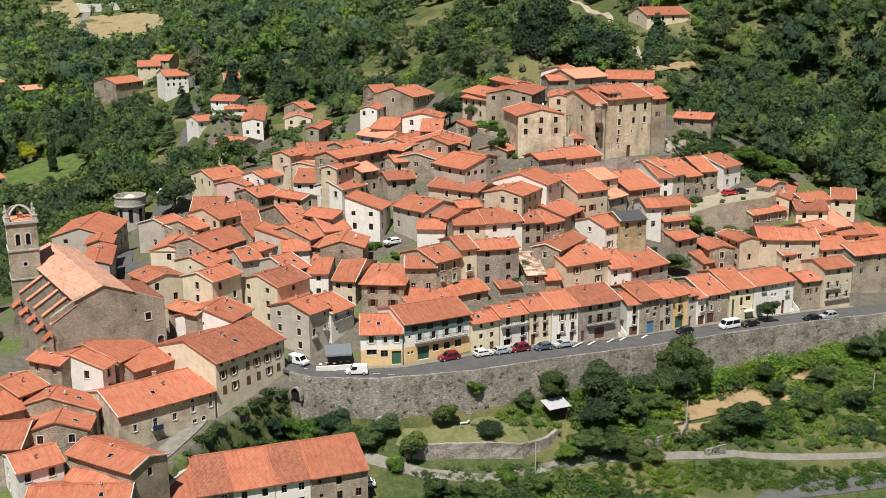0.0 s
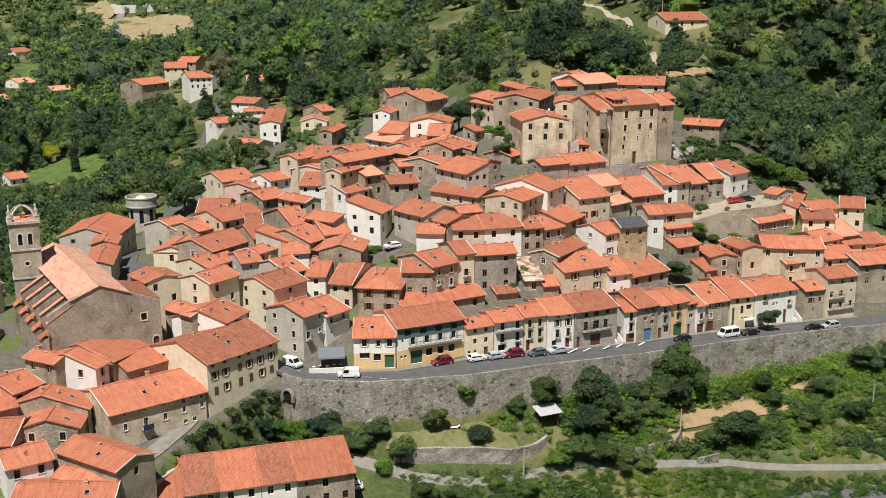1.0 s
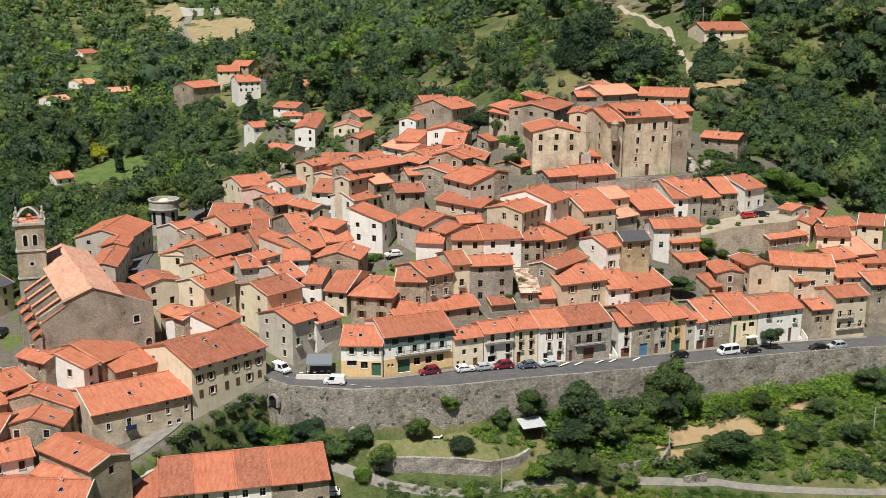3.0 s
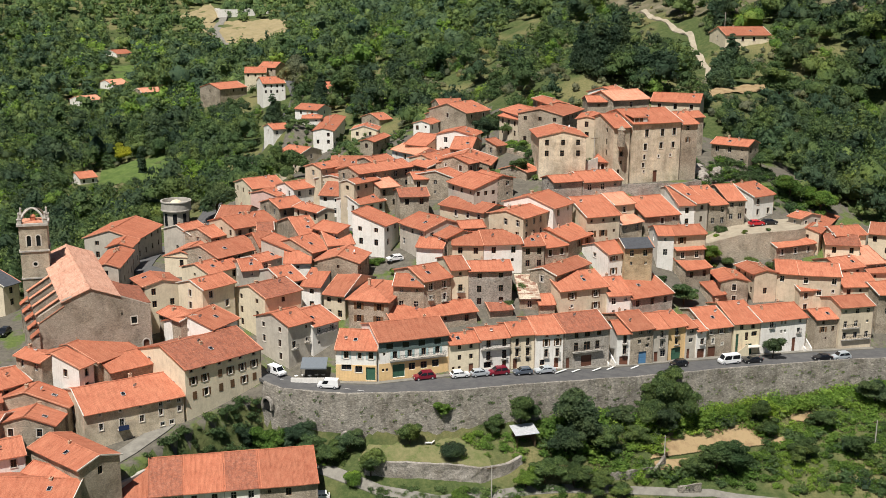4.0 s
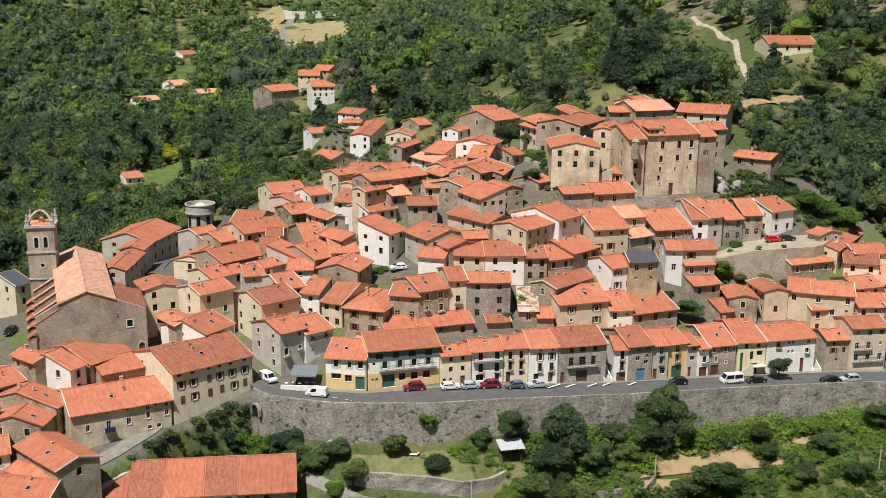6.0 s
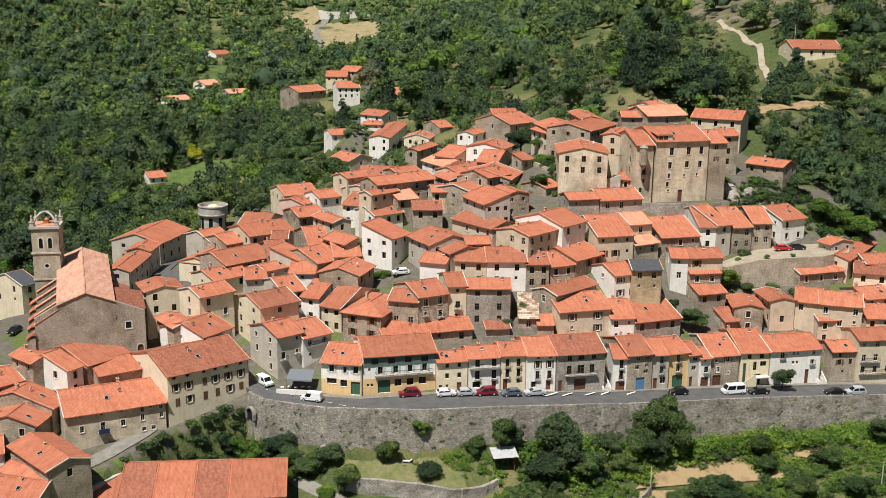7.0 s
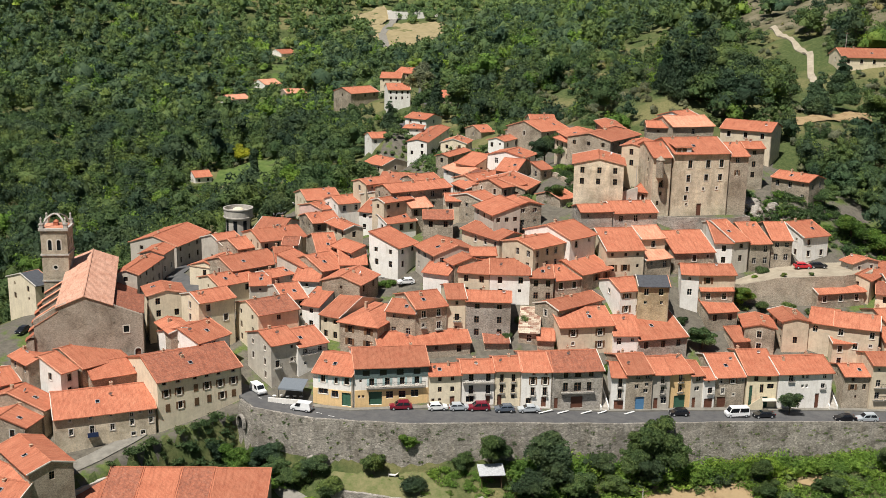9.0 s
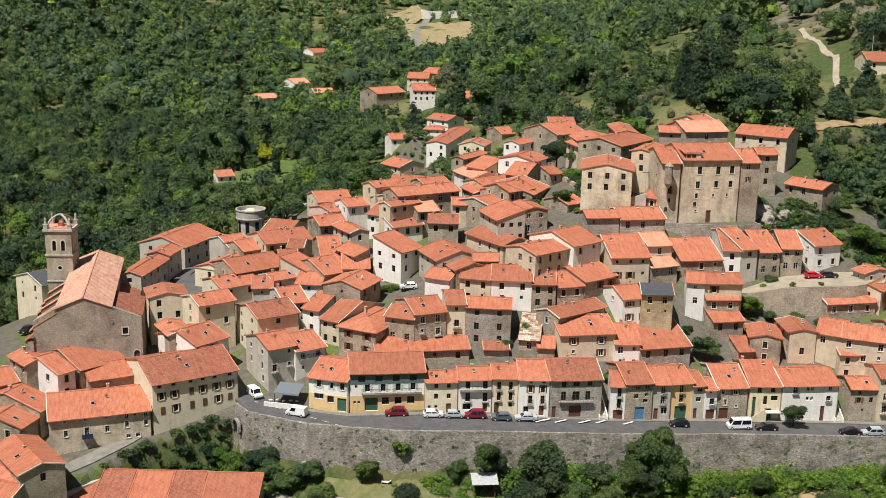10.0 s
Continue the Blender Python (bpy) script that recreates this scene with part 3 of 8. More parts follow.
def front(bm, place, length, height, openings):
    """A wall face of length by height with recessed openings; place(x, z, depth) gives a point."""
    xs = sorted({0.0, length, *(round(v, 3) for o in openings for v in o[:2])})
    zs = sorted({0.0, height, *(round(v, 3) for o in openings for v in o[2:4])})
    def held(x, z):
        return any(o[0] < x < o[1] and o[2] < z < o[3] for o in openings)
    grid = {}
    def at(x, z, d=0.0):
        key = (x, z, d)
        if key not in grid:
            grid[key] = bm.verts.new(place(x, z, d))
        return grid[key]
    for x0, x1 in zip(xs, xs[1:]):
        for z0, z1 in zip(zs, zs[1:]):
            if not held((x0 + x1) / 2, (z0 + z1) / 2):
                bm.faces.new((at(x0, z0), at(x1, z0), at(x1, z1), at(x0, z1)))
    for o in openings:
        x0, x1, z0, z1 = (round(v, 3) for v in o[:4])
        ring = [(x0, z0), (x1, z0), (x1, z1), (x0, z1)]
        inner = [bm.verts.new(place(x, z, REVEAL + 0.08)) for x, z in ring]
        outer = [bm.verts.new(place(x, z, 0.0)) for x, z in ring]
        for k in range(4):
            bm.faces.new((outer[k], outer[(k + 1) % 4], inner[(k + 1) % 4], inner[k]))
        bm.faces.new(inner)


def roof_sheet(bm, corners, steps=5, wobble=0.07, thick=0.14):
    """A tiled slope between four corners (eave left, eave right, ridge right, ridge left), a little uneven."""
    a, b2, c2, d = (Vector(p) for p in corners)
    nu = max(2, int((b2 - a).length / 1.3))
    nv = max(2, int((d - a).length / 1.3))
    top = []
    for j in range(nv + 1):
        row = []
        for i in range(nu + 1):
            p = a.lerp(b2, i / nu).lerp(d.lerp(c2, i / nu), j / nv)
            w = noise.noise(Vector((p.x * 0.5 + corners[0][2], p.y * 0.5, p.z))) * wobble
            sag = -0.05 * math.sin(math.pi * i / nu)
            row.append((p.x, p.y, p.z + (w + sag) * (0.3 if j == nv else 1)))
        top.append(row)
    up = [[bm.verts.new(p) for p in row] for row in top]
    dn = [[bm.verts.new((p[0], p[1], p[2] - thick)) for p in row] for row in top]
    for j in range(nv):
        for i in range(nu):
            bm.faces.new((up[j][i], up[j][i + 1], up[j + 1][i + 1], up[j + 1][i]))
            bm.faces.new((dn[j][i], dn[j + 1][i], dn[j + 1][i + 1], dn[j][i + 1]))
    for i in range(nu):
        bm.faces.new((up[0][i], dn[0][i], dn[0][i + 1], up[0][i + 1]))
        bm.faces.new((up[nv][i], up[nv][i + 1], dn[nv][i + 1], dn[nv][i]))
    for j in range(nv):
        bm.faces.new((up[j][0], up[j + 1][0], dn[j + 1][0], dn[j][0]))
        bm.faces.new((up[j][nu], dn[j][nu], dn[j + 1][nu], up[j + 1][nu]))


def cap_tiles(points, parent, material="tile_new", r=0.16):
    """A row of half-round ridge tiles along a line."""
    bm = bmesh.new()
    for a, b2 in zip(points, points[1:]):
        a, b2 = Vector(a), Vector(b2)
        n = max(1, int((b2 - a).length / 0.45))
        along = (b2 - a).normalized()
        side = along.cross(Vector((0, 0, 1))).normalized()
        up = side.cross(along)
        for k in range(n):
            p, q = a.lerp(b2, k / n), a.lerp(b2, (k + 1.12) / n)
            rings = []
            for s, rad in ((p, r), (q, r * 0.86)):
                rings.append([bm.verts.new(s + side * (rad * math.cos(t)) + up * (rad * math.sin(t) * 0.8)) for t in (0, math.pi / 3, 2 * math.pi / 3, math.pi)])
            for i in range(3):
                bm.faces.new((rings[0][i], rings[0][i + 1], rings[1][i + 1], rings[1][i]))
    return part("ridge_tiles", bm, material, parent)


def chimney(parent, x, y, z, rng, material="cornice"):
    w, d, h = rng.uniform(0.35, 0.55), rng.uniform(0.4, 0.75), rng.uniform(0.4, 0.85)
    bm = boxes((-w / 2, -d / 2, -0.7, w / 2, d / 2, h), (-w / 2 - 0.06, -d / 2 - 0.06, h, w / 2 + 0.06, d / 2 + 0.06, h + 0.08))
    c = part("chimney", bm, material, parent)
    c.matrix_local = pose(x, y, z, 0, 0, 0)
    for k in (-1, 1) if d > 0.6 else (0,):
        bm = bmesh.new()
        prism(bm, circle(0.09, 8, 0, k * d * 0.25), h + 0.08, h + 0.30, 0, 0.85)
        part("chimney_pot", bm, "tile_old", c)


def skylight(parent, x, y, z, pitch):
    bm = boxes((-0.4, -0.5, 0.0, 0.4, 0.5, 0.10))
    s = part("skylight", bm, "zinc", parent)
    s.matrix_local = pose(x, y, z, pitch, 0, 0)
    part("skylight_pane", boxes((-0.33, -0.43, 0.10, 0.33, 0.43, 0.115)), "pane", s)


def dish(parent, x, y, z, turn):
    bm = bmesh.new()
    rings = []
    for k in range(5):
        r = 0.4 * k / 4
        rings.append([bm.verts.new((r * math.cos(t), -0.22 * (k / 4) ** 2 + 0.1, r * math.sin(t))) for t in np.linspace(0, 2 * math.pi, 12, endpoint=False)] if k else [bm.verts.new((0, 0.1, 0))])
    for i in range(12):
        bm.faces.new((rings[0][0], rings[1][i], rings[1][(i + 1) % 12]))
        for k in range(1, 4):
            bm.faces.new((rings[k][i], rings[k + 1][i], rings[k + 1][(i + 1) % 12], rings[k][(i + 1) % 12]))
    box(bm, -0.02, 0.1, -0.7, 0.02, 0.14, 0.02)
    o = part("satellite_dish", bm, "dish", parent, "white satellite dish")
    o.matrix_local = pose(x, y, z, 18, 0, turn)


def balcony(parent, x0, x1, z, depth=0.6):
    slab = part("balcony", boxes((x0, -depth, z - 0.14, x1, 0.0, z)), "concrete", parent, "small concrete balcony with iron railing")
    n = max(3, int((x1 - x0) / 0.16))
    step = (x1 - x0) / n
    xs = [v for k in range(n) for v in (x0 + step * k, x0 + step * k + 0.03)] + [x1 - 0.03, x1]
    bm = bmesh.new()
    plate(bm, xs, (z + 0.002, z + 0.06, z + 0.90, z + 0.96), lambda i, j: j == 1 and i % 2 == 1, -depth + 0.01, -depth + 0.03)
    part("railing", bm, "iron", slab)


TILE = {"new": "tile_new", "old": "tile_old", "pink": "tile_pink", "slate": "slate", "tin": "tin"}
TALK = {"white": "white-rendered", "cream": "cream-rendered", "straw": "pale yellow", "beige": "beige-rendered", "grey": "grey-rendered", "yellow": "ochre-yellow", "pinkish": "pale pink", "stone": "rubble stone", "old_render": "old patchy beige", "stonegrey": "grey stone", "yellowstone": "yellowish stone"}
SAY = {"new": "an orange clay tile roof", "old": "a weathered brown tile roof", "pink": "a pale pink tile roof", "slate": "a dark slate-grey roof", "tin": "a rusty sheet-metal roof"}
COUNT = [0]
PLOTS = []


def house(x, y, yaw, w, d, eave, wall="stone", roof="new", kind="gable", cols=2, side=1, rows=2, shutters=None, band=None, balc=False, door=False, pitch=17.0, foot=None, plan=""):
    """A village house. (x, y) is the left end of its front eave, which runs w metres along yaw; it is d deep and its eaves lie at height eave."""
    COUNT[0] += 1
    seed = COUNT[0]
    rng = random.Random(seed * 7 + 3)
    c, s = math.cos(radians(yaw)), math.sin(radians(yaw))
    spots = [(x + c * u - s * v, y + s * u + c * v) for u in (0, w) for v in (0, d)]
    grounds = [ground_at(*p) for p in spots]
    PLOTS.append((x + c * w / 2 - s * d / 2, y + s * w / 2 + c * d / 2, max(w, d) / 2))
    base = (min(grounds) if foot is None else foot) - 0.6
    base = min(base, eave - 2.6)
    h = eave - base
    label = f"{TALK[wall]} house with {SAY[roof]}" + (f" and {shutters} shutters" if shutters and shutters != "pale" else "")
    root = thing("house", x, y, base, yaw, label, "house", "village houses")
    front_floor = (max(grounds[0], grounds[2]) if foot is None else foot) - base
    left_floor = max(grounds[0], grounds[1]) - base
    right_floor = max(grounds[2], grounds[3]) - base
    rise = math.tan(radians(pitch)) * (d if kind == "shed" else d / 2)
    if kind == "front":
        rise = math.tan(radians(pitch)) * w / 2
    bm = bmesh.new()
    fo = opening_list(w, [(g if foot is None else foot) - base for g in (grounds[0], grounds[2])], h, cols, rows, seed, door)
    if band and not plan:
        shop = [o for o in fo if o[2] < front_floor + 1.5]
        fo = [o for o in fo if o not in shop]
        for n, o in enumerate(shop):
            mid = (o[0] + o[1]) / 2
            fo.append((mid - 0.95, mid + 0.95, front_floor + (0.05 if n == 2 else 0.75), front_floor + 2.45, "window"))
    if plan:
        fo, extras = read_plan(plan, w, h, front_floor)
    lo = opening_list(d, (grounds[1] - base, grounds[0] - base), h, side, rows, seed + 1)
    ro = opening_list(d, (grounds[2] - base, grounds[3] - base), h, side, rows, seed + 2)
    front(bm, lambda u, z, k: (u, k, z), w, h, fo)
    front(bm, lambda u, z, k: (k, d - u, z), d, h, lo)
    front(bm, lambda u, z, k: (w - k, u, z), d, h, ro)
    front(bm, lambda u, z, k: (w - u, d - k, z), w, h, [])
    if kind == "gable":
        for gx in (0, w):
            bm.faces.new([bm.verts.new(p) for p in ((gx, 0, h), (gx, d, h), (gx, d / 2, h + rise))])
    elif kind == "front":
        for gy in (0, d):
            bm.faces.new([bm.verts.new(p) for p in ((0, gy, h), (w, gy, h), (w / 2, gy, h + rise))])
    elif kind == "shed":
        for gx in (0, w):
            bm.faces.new([bm.verts.new(p) for p in ((gx, 0, h), (gx, d, h), (gx, d, h + rise))])
        bm.faces.new([bm.verts.new(p) for p in ((0, d, h), (w, d, h), (w, d, h + rise), (0, d, h + rise))])
    bmesh.ops.recalc_face_normals(bm, faces=bm.faces)
    body = part("wall", bm, wall, root)
    if band:
        hb = front_floor + 3.1
        low = [o for o in fo if o[2] < hb - 0.1]
        bm = bmesh.new()
        xs = sorted({0.0, w, *(round(v, 3) for o in low for v in o[:2])})
        zs = sorted({0.0, hb, hb + 0.12, *(round(min(v, hb), 3) for o in low for v in o[2:4])})
        def gap(i, j):
            x, z = (xs[i] + xs[i + 1]) / 2, (zs[j] + zs[j + 1]) / 2
            return any(o[0] < x < o[1] and o[2] < z < o[3] for o in low)
        plate(bm, xs, zs, gap, -0.05, -0.003)
        part("ground_floor_render", bm, band, root, "ochre-yellow painted ground floor")
    # windows, doors, shutters
    ringed = rng.random() < 0.3
    wood = "frame_white" if rng.random() < 0.4 else "frame_brown"
    for openings, turn in ((fo, pose(0, 0, 0)), (lo, pose(0, d, 0, 0, 0, -90)), (ro, pose(w, 0, 0, 0, 0, 90))):
        for x0, x1, z0, z1, what in openings:
            mid = (x0 + x1) / 2
            if what[:4] == "door":
                colour = DOORS[what[4]] if what[4:] else rng.choice(("door_wood", "door_wood", "frame_brown", "door_blue", "green"))
                again("door", door_mesh(x1 - x0, z1 - z0, colour), root, turn @ pose(mid, REVEAL, z0))
                continue
            frame_me, pane_me, ring_me = window_mesh(x1 - x0, z1 - z0, wood)
            win = again("window", frame_me, root, turn @ pose(mid, REVEAL, z0))
            again("pane", pane_me, win)
            if ringed:
                again("surround", ring_me, win)
            if shutters and not plan and openings is fo and z1 - z0 > 1.0:
                me = shutter_mesh((x1 - x0) * 0.55, z1 - z0, shutters)
                again("shutter", me, root, turn @ pose(x0 - (x1 - x0) * 0.55 - 0.02, 0, z0))
                again("shutter", me, root, turn @ pose(x1 + 0.02, 0, z0))
    for code, x0, x1, *z in extras if plan else ():
        if code == "L":
            balcony(root, max(x0, 0.05), min(x1, w - 0.05), z[0], 0.8)
        elif code == "b":
            balcony(root, max(x0 - 0.2, 0.03), min(x1 + 0.2, w - 0.03), z[0] - 0.02, 0.4)
        elif code == "c":
            me = shutter_mesh((x1 - x0) * 0.5 - 0.01, z[1] - z[0], "brown")
            again("shutter", me, root, pose(x0, 0, z[0]))
            again("shutter", me, root, pose((x0 + x1) / 2 + 0.01, 0, z[0]))
        else:
            sw = (x1 - x0) * 0.5
            me = shutter_mesh(sw, z[1] - z[0], {"s": "pale", "r": "brown", "g": "green"}[code])
            again("shutter", me, root, pose(x0 - sw - 0.02, 0, z[0]))
            again("shutter", me, root, pose(x1 + 0.02, 0, z[0]))
    if balc and not plan:
        lows = sorted({round(o[2], 2) for o in fo if o[4] == "window" and o[2] > front_floor + 1.8})
        for zb in lows[:2]:
            row = [o for o in fo if abs(o[2] - zb) < 0.1]
            balcony(root, max(min(o[0] for o in row) - 0.35, 0.05), min(max(o[1] for o in row) + 0.35, w - 0.05), zb - 0.12)
    # eaves and roof
    part("eave_course", boxes((-0.04, -0.16, h - 0.22, w + 0.04, -0.003, h - 0.02)), "cornice", root)
    tile = TILE[roof]
    over, sides = 0.6, 0.22
    t = math.tan(radians(pitch))
    bm = bmesh.new()
    lift = 0.10
    if kind == "gable":
        ridge = h + rise + lift
        roof_sheet(bm, ((-sides, -over, h - over * t + lift), (w + sides, -over, h - over * t + lift), (w + sides, d / 2, ridge), (-sides, d / 2, ridge)))
        roof_sheet(bm, ((w + sides, d + over, h - over * t + lift), (-sides, d + over, h - over * t + lift), (-sides, d / 2, ridge), (w + sides, d / 2, ridge)))
        caps = [(-sides, d / 2, ridge), (w + sides, d / 2, ridge)]
    elif kind == "front":
        ridge = h + rise + lift
        roof_sheet(bm, ((-over, d + sides, h - over * t + lift), (-over, -sides, h - over * t + lift), (w / 2, -sides, ridge), (w / 2, d + sides, ridge)))
        roof_sheet(bm, ((w + over, -sides, h - over * t + lift), (w + over, d + sides, h - over * t + lift), (w / 2, d + sides, ridge), (w / 2, -sides, ridge)))
        caps = [(w / 2, -sides, ridge), (w / 2, d + sides, ridge)]
    elif kind == "shed":
        ridge = h + rise + lift
        roof_sheet(bm, ((-sides, -over, h - over * t + lift), (w + sides, -over, h - over * t + lift), (w + sides, d + 0.15, ridge), (-sides, d + 0.15, ridge)))
        caps = [(-sides, d + 0.15, ridge), (w + sides, d + 0.15, ridge)]
    else:
        e, r = h - over * t + lift, h + t * min(w, d) / 2 + lift
        if w >= d:
            p, q = (d / 2, d / 2, r), (w - d / 2, d / 2, r)
        else:
            p, q = (w / 2, w / 2, r), (w / 2, d - w / 2, r)
        A, B, C, D = (-over, -over, e), (w + over, -over, e), (w + over, d + over, e), (-over, d + over, e)
        if w >= d:
            for quad in ((A, B, q, p), (C, D, p, q), (B, C, q, q), (D, A, p, p)):
                roof_sheet(bm, quad)
        else:
            for quad in ((B, C, q, p), (D, A, p, q), (A, B, p, p), (C, D, q, q)):
                roof_sheet(bm, quad)
        caps = [p, q] if (Vector(p) - Vector(q)).length > 0.5 else [p, (p[0] + 0.6, p[1], p[2])]
    cover = part("roof", bm, tile, root)
    if kind in ("gable", "shed") and roof != "tin":
        top = d / 2 if kind == "gable" else d + 0.15
        for x0, x1 in ((-sides - 0.02, -sides + 0.14), (w + sides - 0.14, w + sides + 0.02)):
            bm = bmesh.new()
            runs = [(-over, h - over * t), (top, h + top * t)] + ([(d + over, h - over * t)] if kind == "gable" else [])
            rows = [[bm.verts.new((x, y, z + lift + up)) for x, up in ((x0, -0.16), (x0, 0.09), (x1, 0.09), (x1, -0.16))] for y, z in runs]
            for a, b2 in zip(rows, rows[1:]):
                for k in range(3):
                    bm.faces.new((a[k], a[k + 1], b2[k + 1], b2[k]))
            for row in (rows[0], rows[-1][::-1]):
                bm.faces.new(row)
            bmesh.ops.recalc_face_normals(bm, faces=bm.faces)
            part("verge", bm, "tile_new" if kind == "shed" else rng.choice(("surround", "tile_pink", "tile_pink", "tile_new")), cover)
    if roof in ("new", "old", "pink"):
        cap_tiles(caps, cover, "tile_pink" if roof == "pink" else "tile_new")
    if roof in ("new", "old") and kind in ("gable", "hip") and w > 4:
        for k in range((w > 9) + (rng.random() < 0.75)):
            u = rng.uniform(0.12, 0.88) * w
            v = d / 2 + rng.uniform(-0.4, 0.5) * d * 0.4
            chimney(cover, u, v, h + rise - abs(v - d / 2) * t, rng)
        if rng.random() < 0.35:
            skylight(cover, rng.uniform(0.25, 0.75) * w, d * 0.22, h + d * 0.22 * t + lift + 0.02, pitch)
        if rng.random() < 0.4:
            v = d / 2 - rng.uniform(0.1, 0.3) * d
            dish(cover, rng.uniform(0.15, 0.85) * w, v, h + v * t + 0.75, rng.uniform(-30, 30))
    # downpipe at one end
    if h > 5 and w > 4:
        part("downpipe", boxes((w - 0.16, -0.09, 0.2, w - 0.07, -0.003, h - 0.2)), "pipe", root)
    return root

house(-101.8, 231.1, 70, 4.5, 12.3, 28.5, "cream", "slate", "gable", 1, 2, rows=2)
house(-74.9, 233.7, 103, 16.2, 5.4, 33.5, "grey", "new", "gable", 4, 1, rows=3)
house(-85.2, 266.3, 92, 17.4, 13.8, 31.8, "grey", "new", "gable", 4, 2, rows=3)
house(-79.8, 251.2, 101, 8.1, 5.5, 33.7, "grey", "new", "gable", 2, 1, rows=3)
house(-70.1, 248.4, -4, 8.6, 17.5, 32.7, "cream", "new", "front", 1, 4, rows=2)
house(-49.6, 219.2, 58, 8.5, 8.4, 33.6, "cream", "new", "gable", 2, 1, rows=2)
house(-44.2, 209.7, 73, 8.7, 12.3, 28.3, "white", "new", "gable", 1, 1, rows=1)
house(-57.9, 215.7, -37, 8.7, 5.0, 29.4, "stone", "new", "gable", 2, 1, rows=1)
house(-62.3, 195.8, 70, 10.3, 15.6, 25.0, "stone", "new", "gable", 3, 1, rows=2)
house(-63.8, 191.1, 75, 4.0, 13.2, 25.4, "white", "new", "gable", 1, 2, rows=2)
long_house = house(-44.2, 194.7, 54, 17.6, 17.0, 25.1, "cream", "old", "gable", 6, 2, shutters="brown", rows=3, plan="w .08 .2 .8 .8;w .24 .2 .8 .8;w .44 .2 .8 .8;w .58 .2 .8 .8;w .72 .2 .8 .8;w .9 .2 .8 .8;r .1 2 .9 1.5;r .25 2 .9 1.5;c .445 2 .9 1.5;r .58 2 .9 1.5;r .74 2 .9 1.5;r .9 2 .9 1.5;c .11 5 .9 1.6;r .26 4.9 .9 1.5;c .45 4.9 .9 1.6;c .6 4.8 .9 1.6;r .76 4.7 .9 1.5;c .9 4.7 .9 1.5;w .18 8 .6 .7;w .37 7.8 .6 .7;w .6 7.6 .6 .7")
lane_house = house(-58.7, 181.9, 41, 18.8, 15.4, 20.1, "old_render", "new", "gable", 6, 1, rows=2, plan="w .155 .4 .5 .6;w .355 .35 .5 .6;w .557 .3 .5 .6;w .16 2.5 .7 1.3;w .565 2.4 .8 1.3;w .365 2.3 .8 1.9;w .76 .3 .7 1.1;w .76 1.9 .7 1.3;w .845 .2 .6 .7;w .95 .2 .7 1.1;w .95 2 .7 1.1;w .77 4.6 .8 .9;w .865 4.5 .8 1.3;d .94 7.3 1.3 2")
house(-78.1, 193.9, -24, 7.7, 5.0, 26.3, "stone", "new", "gable", 2, 1, rows=1)
house(-63.6, 185.2, 92, 5.4, 16.2, 19.9, "stone", "new", "gable", 1, 3, rows=1)
house(-63.3, 179.3, 98, 7.6, 10.5, 18.7, "stone", "new", "gable", 1, 2, rows=1)
house(-25.6, 217.9, 55, 7.0, 11.9, 27.3, "white", "new", "gable", 2, 1, balc=True, rows=3)
house(-37.0, 222.1, 55, 9.7, 11.1, 31.6, "cream", "old", "gable", 1, 2, rows=3)
house(-26.7, 231.1, -11, 5.1, 16.4, 30.6, "beige", "new", "gable", 2, 1, rows=3)
house(-32.2, 233.1, -5, 4.5, 13.7, 31.6, "white", "new", "gable", 1, 1, rows=3)
house(-20.2, 226.9, -5, 8.9, 15.6, 31.0, "stone", "new", "hip", 2, 1, shutters="brown", rows=2)
house(-20.8, 238.4, 88, 9.6, 9.3, 35.8, "stone", "new", "gable", 2, 1, rows=2)
house(-11.2, 230.5, 3, 6.6, 8.6, 33.4, "stone", "new", "gable", 2, 1, rows=2)
house(-4.7, 230.9, 44, 7.2, 11.7, 34.4, "stone", "new", "gable", 2, 1, balc=True, rows=2)
house(0.4, 236.2, 27, 4.1, 10.3, 35.8, "cream", "new", "gable", 1, 1, balc=True, rows=3)
house(4.1, 237.9, 17, 9.5, 7.4, 35.3, "stonegrey", "new", "gable", 2, 1, rows=3)
house(-10.5, 224.3, 31, 19.7, 9.2, 27.5, "stone", "new", "gable", 4, 1, rows=1)
house(15.0, 241.0, 13, 4.3, 18.5, 28.8, "stone", "tin", "gable", 1, 1, rows=1)
house(19.2, 240.8, 17, 3.6, 3.7, 27.7, "stone", "new", "shed", 0, 0, rows=1)
house(23.7, 241.8, 32, 12.1, 13.3, 30.6, "beige", "new", "gable", 2, 1, shutters="brown", rows=2)
house(22.3, 244.9, 60, 14.1, 6.8, 33.3, "stone", "new", "gable", 1, 1, rows=1)
house(34.2, 247.0, 23, 5.4, 14.2, 28.6, "white", "new", "gable", 2, 1, rows=2)
house(39.2, 249.1, 36, 11.5, 19.0, 27.6, "stonegrey", "new", "gable", 3, 1, rows=2)
house(-1.1, 247.6, 6, 7.1, 11.7, 38.7, "beige", "new", "gable", 2, 1, rows=2)
house(6.0, 248.3, 18, 8.9, 11.9, 38.8, "white", "new", "gable", 2, 1, rows=2)
house(14.4, 251.0, 20, 5.2, 9.6, 38.2, "stone", "new", "gable", 2, 0, rows=2)
house(19.4, 253.5, 40, 6.2, 11.5, 37.4, "stone", "new", "gable", 2, 0, rows=2)
house(24.4, 257.5, 60, 9.9, 12.5, 38.2, "stone", "new", "gable", 3, 1, shutters="brown", rows=2)
house(0.0, 252.7, 23, 5.8, 2.9, 41.4, "stone", "new", "shed", 1, 0, rows=1)
